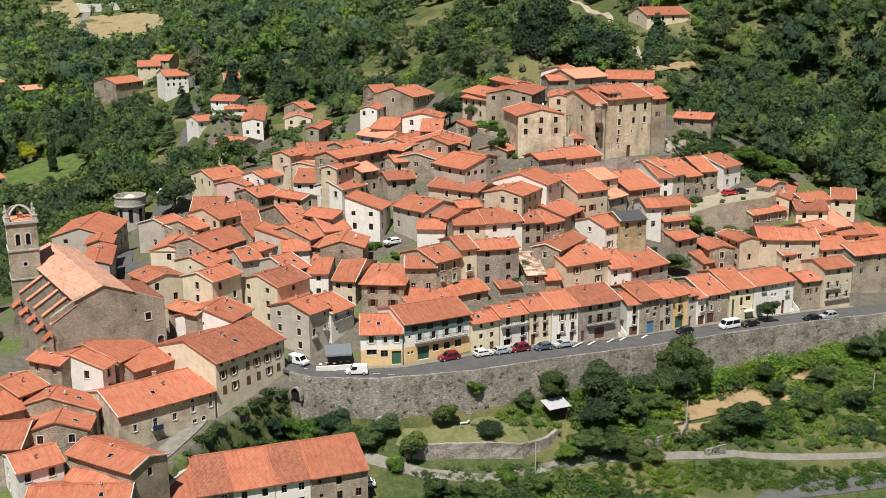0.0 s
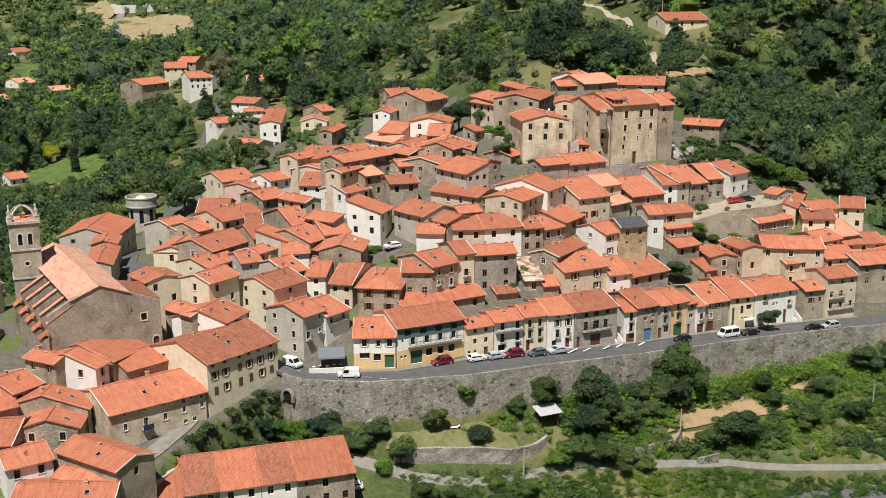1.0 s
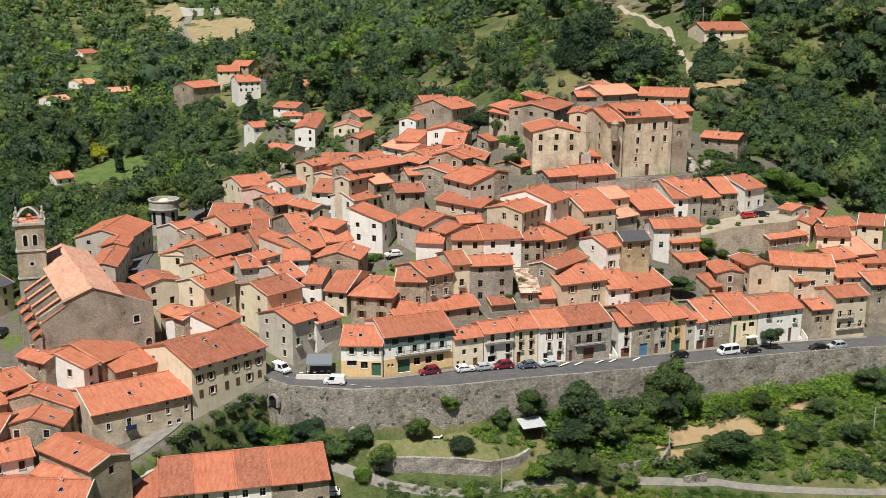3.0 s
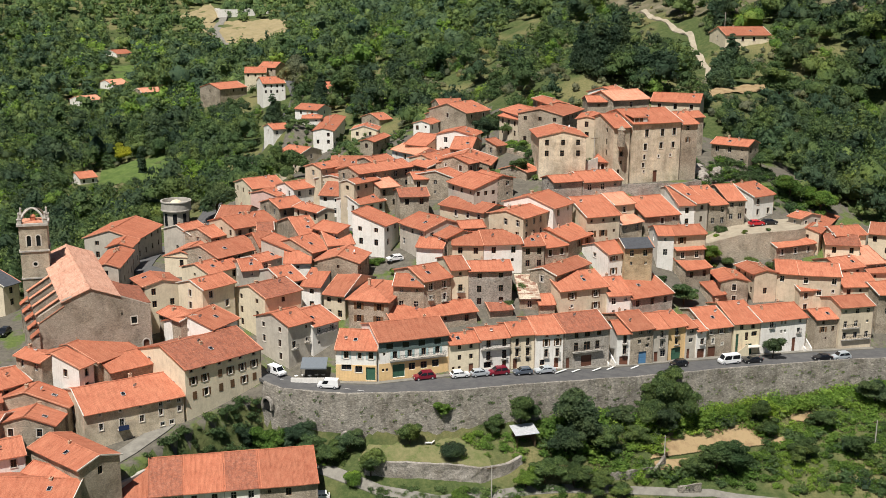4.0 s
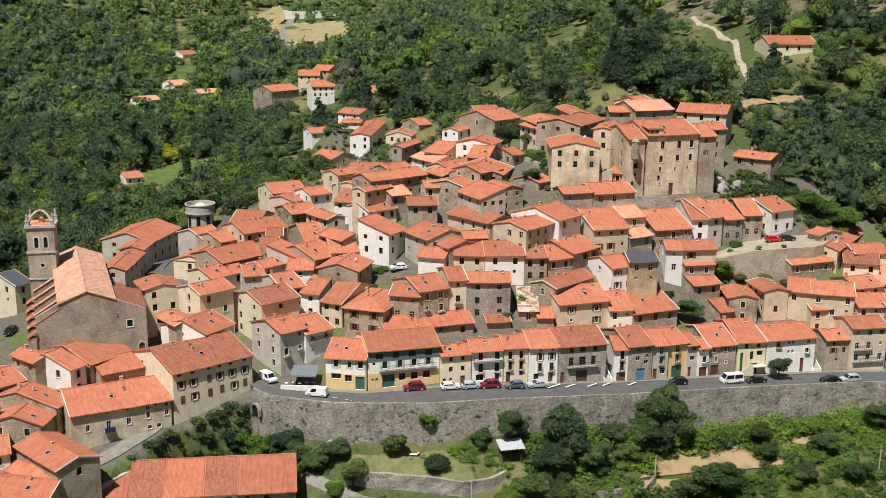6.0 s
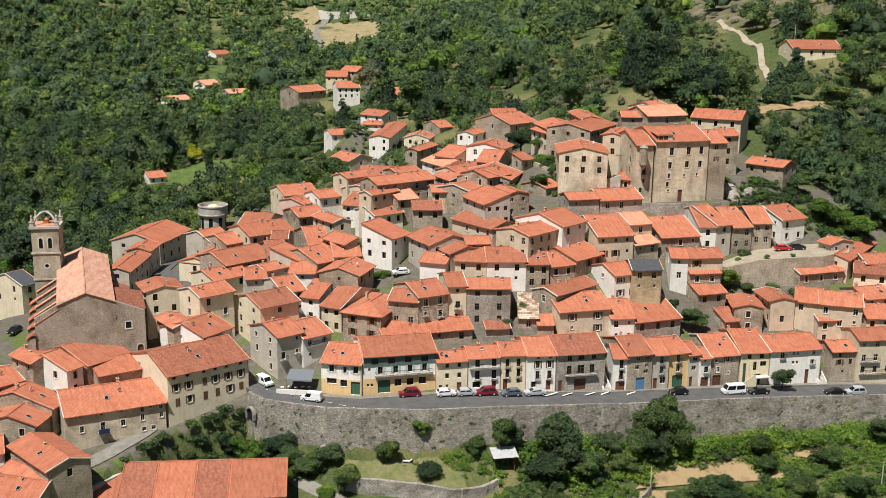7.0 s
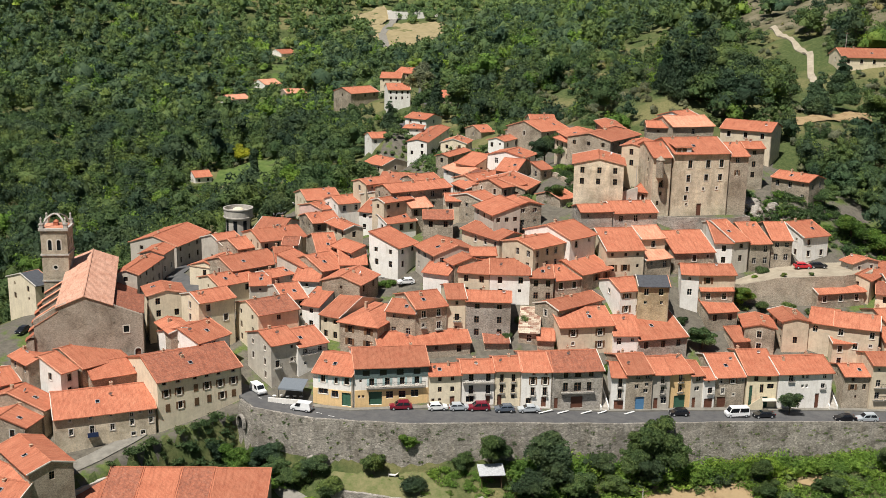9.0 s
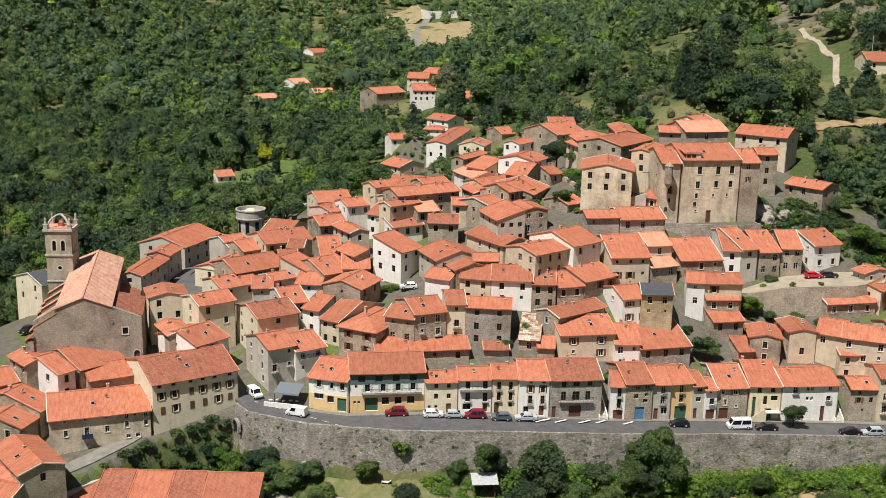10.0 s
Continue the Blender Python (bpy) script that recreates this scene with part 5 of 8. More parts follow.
house(59.6, 317.5, -26, 10.5, 7.5, 53.0, "stone", "new", "gable", 3, 2, rows=2)
house(78.3, 295.9, -47, 4.1, 7.4, 38.0, "grey", "new", "gable", 1, 2, rows=1, pitch=13)
house(64.0, 275.4, -67, 9.3, 5.7, 29.8, "beige", "new", "gable", 3, 1, rows=3, pitch=13)


# ---- trees ----
def leaf_cloud(rng, n, blobs, size):
    """Corners of n leaf sprays, set round the shells of some blobs (x, y, z, radius, flatness)."""
    weights = np.array([b5[3] ** 2 for b5 in blobs])
    pick = rng.choice(len(blobs), n, p=weights / weights.sum())
    way = rng.normal(size=(n, 3))
    way[:, 2] = np.where(way[:, 2] < -0.4, -way[:, 2], way[:, 2])
    way /= np.linalg.norm(way, axis=1)[:, None]
    b5 = np.array(blobs)[pick]
    far = rng.uniform(0.78, 1.10, n)[:, None]
    centre = b5[:, :3] + way * b5[:, 3:4] * far * np.stack([np.ones(n), np.ones(n), b5[:, 4]], -1)
    normal = way + rng.normal(scale=0.62, size=(n, 3))
    normal /= np.linalg.norm(normal, axis=1)[:, None]
    side = np.cross(normal, rng.normal(size=(n, 3)))
    side /= np.linalg.norm(side, axis=1)[:, None]
    up = np.cross(side, normal)
    s = (rng.uniform(0.55, 1.25, n) * size)[:, None]
    return np.stack([centre - side * s * 0.6 - up * s * 0.5, centre + side * s * 0.55 - up * s * 0.3, centre + up * s * 0.8], 1)


def crown_blobs(rng, kind):
    if kind == "cone":
        return [(rng.normal() * 0.03, rng.normal() * 0.03, 0.12 + 0.83 * k / 9, 0.27 * (1 - k / 10.5) + 0.03, 0.55) for k in range(10)]
    if kind == "column":
        return [(rng.normal() * 0.02, rng.normal() * 0.02, 0.1 + 0.82 * k / 7, 0.12, 1.1) for k in range(8)]
    if kind == "bush":
        return [(rng.uniform(-0.35, 0.35), rng.uniform(-0.35, 0.35), rng.uniform(0.15, 0.5), rng.uniform(0.25, 0.42), 0.8) for k in range(6)]
    out = [(0, 0, 0.60, 0.27, 0.95)]
    for k in range(15):
        a, r = rng.uniform(0, 6.28), rng.uniform(0.14, 0.36)
        out.append((math.cos(a) * r, math.sin(a) * r, rng.uniform(0.34, 0.88), rng.uniform(0.09, 0.20), 0.85))
    return out


def ico(level):
    """Corners and faces of a ball, open underneath."""
    bm = bmesh.new()
    bmesh.ops.create_icosphere(bm, subdivisions=level, radius=1)
    bm.verts.index_update()
    v = np.array([p.co[:] for p in bm.verts])
    f = np.array([[p.index for p in g.verts] for g in bm.faces])
    bm.free()
    return v, f[v[f][..., 2].mean(1) > -0.45]


BALL = {1: ico(1), 2: ico(2)}


def lumps(rng, blobs, level):
    """Uneven masses of foliage inside the leaf sprays."""
    v, f = BALL[level]
    corners, faces = [], []
    for n, (x, y, z, r, flat) in enumerate(blobs):
        shift = rng.uniform(0, 50, 3)
        wave = 1 + 0.2 * np.sin(v[:, 0] * 5.1 + shift[0]) * np.sin(v[:, 1] * 4.7 + shift[1]) + 0.16 * np.sin(v[:, 2] * 7.3 + v[:, 0] * 6.1 + shift[2])
        corners.append(v * (wave * r * 0.76)[:, None] * np.array([1, 1, flat]) + np.array([x, y, z]))
        faces.append(f + n * len(v))
    return np.concatenate(corners), np.concatenate(faces)


def mould_of(rng, blobs, core, level, leaves, size):
    v, f = lumps(rng, core, level)
    t = leaf_cloud(rng, leaves, blobs, size)
    return np.concatenate([v, t.reshape(-1, 3)]), np.concatenate([f, np.arange(len(t) * 3).reshape(-1, 3) + len(v)])


def fast_mesh(name, corners, faces, material):
    """A smooth-shaded mesh of triangles."""
    me = bpy.data.meshes.new(name)
    n = len(faces)
    me.vertices.add(len(corners))
    me.vertices.foreach_set("co", np.ascontiguousarray(corners, np.float32).ravel())
    me.loops.add(n * 3)
    me.loops.foreach_set("vertex_index", np.ascontiguousarray(faces, np.int32).ravel())
    me.polygons.add(n)
    me.polygons.foreach_set("loop_start", np.arange(0, n * 3, 3, dtype=np.int32))
    me.materials.append(MATS[material])
    me.update()
    me.shade_smooth()
    return me


CROWNS = {}


def crown_mesh(kind, material, variant):
    key = (kind, material, variant)
    if key not in CROWNS:
        rng = np.random.default_rng(variant * 13 + len(kind))
        n = {"cone": 3600, "column": 2400, "bush": 2600}.get(kind, 4800)
        blobs = crown_blobs(rng, kind)
        CROWNS[key] = fast_mesh("crown", *mould_of(rng, blobs, blobs, 1, n, 0.040 if kind != "bush" else 0.060), material)
    return CROWNS[key]


def trunk_mesh(kind):
    key = ("trunk", kind)
    if key not in CROWNS:
        bm = bmesh.new()
        def limb(p, q, r0, r1, n=7):
            p, q = Vector(p), Vector(q)
            z = (q - p).normalized()
            sx = z.orthogonal().normalized()
            sy = z.cross(sx)
            rings = [[bm.verts.new(c + sx * (r * math.cos(t)) + sy * (r * math.sin(t))) for t in np.linspace(0, 2 * math.pi, n, endpoint=False)] for c, r in ((p, r0), (p.lerp(q, 0.5) + sx * 0.01, (r0 + r1) / 2), (q, r1))]
            for a, b2 in zip(rings, rings[1:]):
                for i in range(n):
                    bm.faces.new((a[i], a[(i + 1) % n], b2[(i + 1) % n], b2[i]))
        top = 0.9 if kind in ("cone", "column") else 0.5
        limb((0, 0, -0.06), (0, 0, top), 0.028, 0.006 if top > 0.6 else 0.016)
        if top < 0.6:
            for k in range(6):
                a = k * 1.05 + 0.3
                limb((0, 0, 0.3 + 0.03 * k), (0.25 * math.cos(a), 0.25 * math.sin(a), 0.6 + 0.04 * k), 0.013, 0.004, 5)
        me = bpy.data.meshes.new("trunk")
        bm.to_mesh(me)
        bm.free()
        me.materials.append(MATS["bark"])
        CROWNS[key] = me
    return CROWNS[key]


TREE_TALK = {"round": "leafy green broad-crowned tree", "cone": "dark green conical conifer", "column": "slim dark green cypress tree", "bush": "dense green garden shrub"}


def tree(x, y, height, kind="round", material="leaf", wide=1.0, variant=0, z=None, label=""):
    root = thing("bush" if kind == "bush" else "tree", x, y, (ground_at(x, y) if z is None else z) - 0.15, (x * 37 + y * 11) % 360, label or TREE_TALK[kind], "bush" if kind == "bush" else "tree", "garden trees")
    root.scale = (height * wide, height * wide, height)
    again("crown", crown_mesh(kind, material, variant), root)
    again("trunk", trunk_mesh(kind), root)
    return root


CLEAR = []  # rings kept free of woods


def woods(name, x0, x1, y0, y1, spacing, leaves, size, tall, material, seed, label, bare=0.0, ring=None, shapes=("round", "round", "bush", "cone"), wild=True, beds=(), core_count=5, core_level=1, spread=1.0, solid=1.0):
    rng = np.random.default_rng(seed)
    nx, ny = int((x1 - x0) / spacing), int((y1 - y0) / spacing)
    gx, gy = np.meshgrid(np.arange(nx), np.arange(ny))
    x = x0 + (gx.ravel() + rng.uniform(-0.1, 1.1, nx * ny)) * spacing
    y = y0 + (gy.ravel() + rng.uniform(-0.1, 1.1, nx * ny)) * spacing
    keep = ~inside(x, y, VILLAGE) if wild else np.ones(len(x), bool)
    if ring:
        keep &= inside(x, y, ring)
    for free in CLEAR if wild else ():
        keep &= ~inside(x, y, free)
    for free in beds:
        keep &= ~inside(x, y, free)
    patch = np.array([noise.noise(Vector((a * 0.017, b2 * 0.017, seed))) + 0.5 * noise.noise(Vector((a * 0.06, b2 * 0.06, seed))) for a, b2 in zip(x, y)])
    keep &= patch > bare - 0.75
    keep &= (x < 50 + 0.42 * y) & (x > 30 - 0.88 * y)
    if wild:
        for px, py, r in PLOTS:
            keep &= np.hypot(x - px, y - py) > r + 4.5
    if wild and material != "leaf_olive":
        hill = np.array([noise.noise(Vector((a * 0.030, b2 * 0.045, 7.0))) for a, b2 in zip(x, y)])
        keep &= ~((x > -70 + 0.1 * (y - 340)) & (x < 66) & (y < 600) & ((hill > 0.05) | (rng.uniform(size=len(x)) < 0.22)))
    x, y, patch = x[keep], y[keep], patch[keep]
    z = land(x, y) - 0.3
    cap = np.full(len(x), 99.0)
    if wild:  # lower growth below the houses, yards and paths
        for px, py, r in PLOTS:
            ux, uy = 43 - px, 10 - py
            l = math.hypot(ux, uy)
            ux, uy = ux / l, uy / l
            ahead = (x - px) * ux + (y - py) * uy
            beside = np.abs((x - px) * uy - (y - py) * ux)
            cap = np.where((ahead > 0) & (beside < r + 4) & (ahead < 70), np.minimum(cap, 1.5 + np.maximum(ahead - r, 0) * 0.17), cap)
    if wild:
        dry = inside(x, y, DRY) & (rng.uniform(size=len(x)) < 0.75) & (material != "leaf_olive")
        x, y, z, patch, cap = x[~dry], y[~dry], z[~dry], patch[~dry], cap[~dry]
    moulds = []
    for k in shapes:
        for _ in range(3):
            blobs = crown_blobs(rng, k)
            core = [blobs[n] for n in np.argsort([-b5[3] for b5 in blobs])[:core_count]] if k not in ("cone", "column") else blobs[::2]
            core = [(p[0], p[1], p[2] * solid, p[3] * solid, p[4]) for p in core]
            moulds.append(mould_of(rng, blobs, core, core_level, leaves, size))
    out, links, count = [], [], 0
    for a, b2, c2, q, most in zip(x, y, z, patch, cap):
        h = tall * rng.uniform(0.45, 1.25) * (1 + 0.35 * q)
        h = min(h, most)
        t = rng.uniform(0, 6.28)
        m, f = moulds[rng.integers(len(moulds))]
        links.append(f + count)
        count += len(m)
        ct, st = math.cos(t) * h, math.sin(t) * h
        wide = rng.uniform(0.82, 1.15) * spread
        p = np.empty_like(m)
        p[..., 0] = (m[..., 0] * ct - m[..., 1] * st) * wide + a
        p[..., 1] = (m[..., 0] * st + m[..., 1] * ct) * wide + b2
        p[..., 2] = m[..., 2] * h + c2
        out.append(p)
    if out:
        tagged(new(name, fast_mesh(name, np.concatenate(out), np.concatenate(links), material)), label, "woods", kind="stuff")




# ---- fields, clearings and woods ----
HAY = [[(-357, 1020), (-301, 1045), (-264, 1016), (-211, 813), (-242, 827), (-290, 925), (-277, 848), (-318, 925)],
       [(-384, 1032), (-376, 1105), (-348, 1062), (-348, 1023)]]
TERRACE = [[(75, 376), (106, 414), (107, 408), (80, 370)], [(61, 389), (83, 415), (84, 405), (62, 381)]]
GLADE = [[(-182, 443), (-158, 440), (-155, 470), (-176, 490), (-192, 470)], [(-350, 816), (-323, 806), (-289, 720), (-315, 750)], [(-230, 500), (-212, 500), (-196, 545), (-222, 535)]]
CLEAR += HAY + TERRACE + GLADE + [[(-130, 425), (-100, 425), (-108, 470), (-150, 640), (-165, 640), (-122, 470)], [(36, 550), (44, 548), (66, 480), (68, 440), (66, 405), (60, 405), (60, 440), (56, 480)]]


def field(name, ring, material, label, lift=0.5):
    """A patch of field laid over the land inside a ring."""
    xs = [p[0] for p in ring]
    ys = [p[1] for p in ring]
    step = max(0.14, (max(xs) - min(xs)) / 130)
    gx, gy = np.meshgrid(np.arange(min(xs), max(xs) + step, step), np.arange(min(ys), max(ys) + step, step))
    gz = land(gx, gy) + lift
    ny, nx = gx.shape
    i = np.arange(nx * ny).reshape(ny, nx)
    quads = np.stack([i[:-1, :-1], i[:-1, 1:], i[1:, 1:], i[1:, :-1]], -1).reshape(-1, 4)
    mid = np.stack([gx, gy], -1).reshape(-1, 2)[quads].mean(1)
    wob = np.array([noise.noise_vector(Vector((x * 0.08, y * 0.08, 3))).to_tuple() for x, y in mid])[:, :2] * step * 1.2
    quads = quads[inside(mid[:, 0] + wob[:, 0], mid[:, 1] + wob[:, 1], ring)]
    ob = part(name, (np.stack([gx, gy, gz], -1).reshape(-1, 3).tolist(), [], quads.tolist()), material, None)
    tagged(ob, label, "field", kind="structure")


for ring in HAY:
    field("field", ring, "hay", "mown straw-coloured hay field in the valley", 1.0)
for ring in TERRACE[:1] + GLADE:
    field("meadow", ring, "grass", "short green grass meadow between trees", 0.8)
field("track", TERRACE[1], "earth", "bare tan earth track on the hillside", 0.4)
ribbon("path", [(40, 547), (50, 515), (60, 484), (62, 461), (65.5, 435), (64, 412), (62, 398)], 2.3, 0.5, "dirt", "pale dirt path climbing the hillside", category="path")
ribbon("lane", [(-345, 1060), (-330, 990), (-300, 925), (-262, 880), (-240, 850)], 7, 1.3, "lane", "pale lane between the hay fields", category="road")
ribbon("road", [(-84, 300), (-86, 327), (-95, 370), (-112, 440), (-113, 455), (-122, 520), (-127, 556), (-154, 632)], 5.5, 0.6, "asphalt", "narrow asphalt road leaving the village")

PLOTS += [(-92, 313, 6), (-88, 224, 6), (-93, 347, 4), (-84, 340, 3)]
for x, y in ((40, 547), (50, 515), (60, 484), (62, 461), (65.5, 435), (64, 412), (70, 395), (90, 395), (100, 408), (80, 402)):
    PLOTS.append((x, y, 2))
for x, y in ((-330, 1000), (-300, 960), (-270, 930), (-250, 870), (-290, 900), (-360, 1060), (-170, 465), (-320, 770)):
    PLOTS.append((x, y, 8))
woods("wood", -420, 260, 300, 560, 8.4, 430, 0.052, 13.0, "leaf", 1, "dense green mixed woodland on the hillside", -0.1)
woods("wood", -420, 260, 300, 560, 12.0, 430, 0.050, 14.5, "leaf_dark", 2, "dark green oaks and pines of the woodland", 0.35, shapes=("round", "cone", "round"))
woods("wood", -300, 240, 262, 560, 8.0, 60, 0.085, 4.5, "leaf_olive", 3, "grey-green scrub between the trees", 0.1, shapes=("bush", "bush"), core_count=3, core_level=1)
woods("wood", -300, 240, 300, 560, 14.0, 380, 0.052, 10.0, "leaf_bright", 9, "fresh green broadleaf trees among the woodland", 0.5)
woods("wood", -900, 420, 560, 900, 10.5, 150, 0.080, 14.0, "leaf", 4, "dense green woodland on the far slope", -0.1, core_count=5, core_level=1)
woods("wood", -900, 420, 560, 900, 16.0, 150, 0.080, 16.0, "leaf_dark", 5, "dark green trees on the far slope", 0.1, core_count=5, core_level=1)
woods("wood", -700, 420, 560, 900, 20.0, 150, 0.080, 13.0, "leaf_bright", 10, "fresh green trees on the far slope", 0.7, core_count=5, core_level=1)
woods("wood", -1150, 300, 900, 1300, 13.0, 70, 0.11, 16.0, "leaf", 6, "green woods below the skyline", -9, core_count=5, core_level=1)
woods("wood", -420, -100, 150, 300, 8.0, 430, 0.052, 12.0, "leaf", 7, "dense green trees in the valley beside the church", -0.3)
woods("wood", 92, 330, 262, 340, 7.0, 430, 0.052, 10.0, "leaf", 8, "green trees on the slope beside the village", -0.3)

RIGHT_SLOPE = [(66, 337), (74, 352), (90, 394), (112, 388), (135, 330), (106, 309), (95, 311), (84, 320), (75, 331)]
woods("wood", 60, 140, 305, 396, 5.5, 430, 0.052, 8.5, "leaf_dark", 41, "dense dark green trees on the slope beside the old houses", -9, RIGHT_SLOPE, ("round", "round", "bush"), False)
woods("wood", 60, 140, 305, 396, 7.5, 430, 0.052, 7.5, "leaf", 42, "green trees on the slope beside the old houses", -9, RIGHT_SLOPE, ("round", "bush"), False)
woods("wood", -72, -40, 345, 388, 5.0, 300, 0.07, 3.6, "leaf", 43, "green hedge and bushes along the upper road", -9, [(-68, 350), (-50, 345), (-42, 360), (-44, 384), (-58, 386), (-66, 374)], ("bush", "round"), False)

for seed, ring in ((44, [(-98, 427), (-86, 427), (-84, 446), (-97, 445)]), (45, [(-66, 383), (-58, 381), (-55, 402), (-64, 402)]), (46, [(-46, 372), (-41, 373), (-37, 398), (-44, 400)]), (47, [(-82, 420), (-75, 420), (-72, 446), (-79, 446)])):
    xs, ys = [p[0] for p in ring], [p[1] for p in ring]
    woods("wood", min(xs), max(xs), min(ys), max(ys), 3.2, 300, 0.075, 3.4, "leaf", seed, "green garden bushes between the upper houses", -9, ring, ("bush", "round"), False)

# single trees that stand out
for x, y, h, kind, mat, wide, label in (
        (-187, 479, 10, "round", "leaf_yellow", 1.0, "bright yellow-green tree in a glade"), (-168, 457, 12, "column", "leaf_dark", 1.2, ""),
        (-131, 424, 14, "round", "leaf_bright", 1.2, ""), (-139, 412, 13, "round", "leaf_bright", 1.1, ""), (-127, 515, 14, "cone", "leaf_dark", 1.1, ""),
        (-104, 515, 17, "cone", "leaf_dark", 1.0, ""), (-132, 570, 20, "round", "leaf_olive", 0.9, ""), (-95, 520, 18, "round", "leaf", 1.1, ""),
        (27, 380, 19, "cone", "leaf_dark", 0.85, ""), (34, 384, 22, "cone", "leaf_dark", 0.85, ""), (21, 386, 17, "cone", "leaf_dark", 0.8, ""), (41, 378, 13, "round", "leaf_dark", 1.0, ""),
        (67, 398, 14, "cone", "leaf_dark", 1.1, ""), (73, 433, 13, "cone", "leaf_dark", 1.1, ""), (87, 401, 12, "round", "leaf", 1.3, ""), (-12, 440, 15, "cone", "leaf", 1.3, ""),
        (-80, 311, 11, "round", "leaf_dark", 1.2, ""), (-74, 320, 9, "round", "leaf", 1.3, ""), (-70, 352, 11, "round", "leaf", 1.2, ""),
        (7.5, 266, 4.5, "round", "leaf_bright", 1.1, ""), (10.8, 266.5, 5, "round", "leaf", 1.1, ""), (51.3, 259.6, 5.5, "round", "leaf", 1.3, ""), (57.7, 276.2, 5, "round", "leaf_bright", 1.2, ""),
        (60.5, 287.2, 3.2, "bush", "leaf", 1.1, ""), (80, 309, 7, "round", "leaf_bright", 1.4, ""), (88, 308, 7, "round", "leaf_bright", 1.5, ""), (73, 318, 6, "round", "leaf", 1.4, ""),
        (53, 312, 4, "bush", "leaf", 1.3, ""), (48, 296, 3, "bush", "leaf", 1.2, ""), (10, 289, 5, "round", "leaf", 1.3, ""), (1, 291, 4, "bush", "leaf", 1.3, ""), (-7, 310, 5, "round", "leaf_dark", 1.1, ""), (-3, 327, 9.5, "round", "leaf_dark", 1.15, "dense dark tree in a small square"), (4, 321, 6, "round", "leaf", 1.2, ""), (-60.5, 262, 3.5, "bush", "leaf_bright", 1.1, "")):
    tree(x, y, h, kind, mat, wide, int(abs(x)) % 3, label=label)


# ---- the church ----
def arch_points(w, h, n=10):
    r = w / 2
    return [(-r, 0), *((r * math.cos(math.pi - math.pi * k / n), h - r + r * math.sin(math.pi - math.pi * k / n)) for k in range(n + 1)), (r, 0)]


def arch_ring(w, h, band=0.24, proud=0.06):
    """A band of dressed stone round an arched opening."""
    bm = bmesh.new()
    inner = arch_points(w, h)
    outer = [(x * (1 + 2 * band / w), z if z == 0 else h - w / 2 + (z - h + w / 2) * (1 + 2 * band / w)) for x, z in inner]
    rows = [[bm.verts.new((x, y, z)) for x, z in path] for path, y in ((inner, 0.12), (inner, -proud), (outer, -proud), (outer, 0.12))]
    for a, b2 in zip(rows, rows[1:]):
        for k in range(len(a) - 1):
            bm.faces.new((a[k], a[k + 1], b2[k + 1], b2[k]))
    return bm


def poly_wall(ring, y0, y1):
    """A wall of even thickness with the outline ring of (x, z)."""
    bm = bmesh.new()
    a = [bm.verts.new((x, y0, z)) for x, z in ring]
    b2 = [bm.verts.new((x, y1, z)) for x, z in ring]
    bm.faces.new(a)
    bm.faces.new(b2[::-1])
    for k in range(len(ring)):
        bm.faces.new((a[k], b2[k], b2[(k + 1) % len(ring)], a[(k + 1) % len(ring)]))
    bmesh.ops.recalc_face_normals(bm, faces=bm.faces)
    return bm


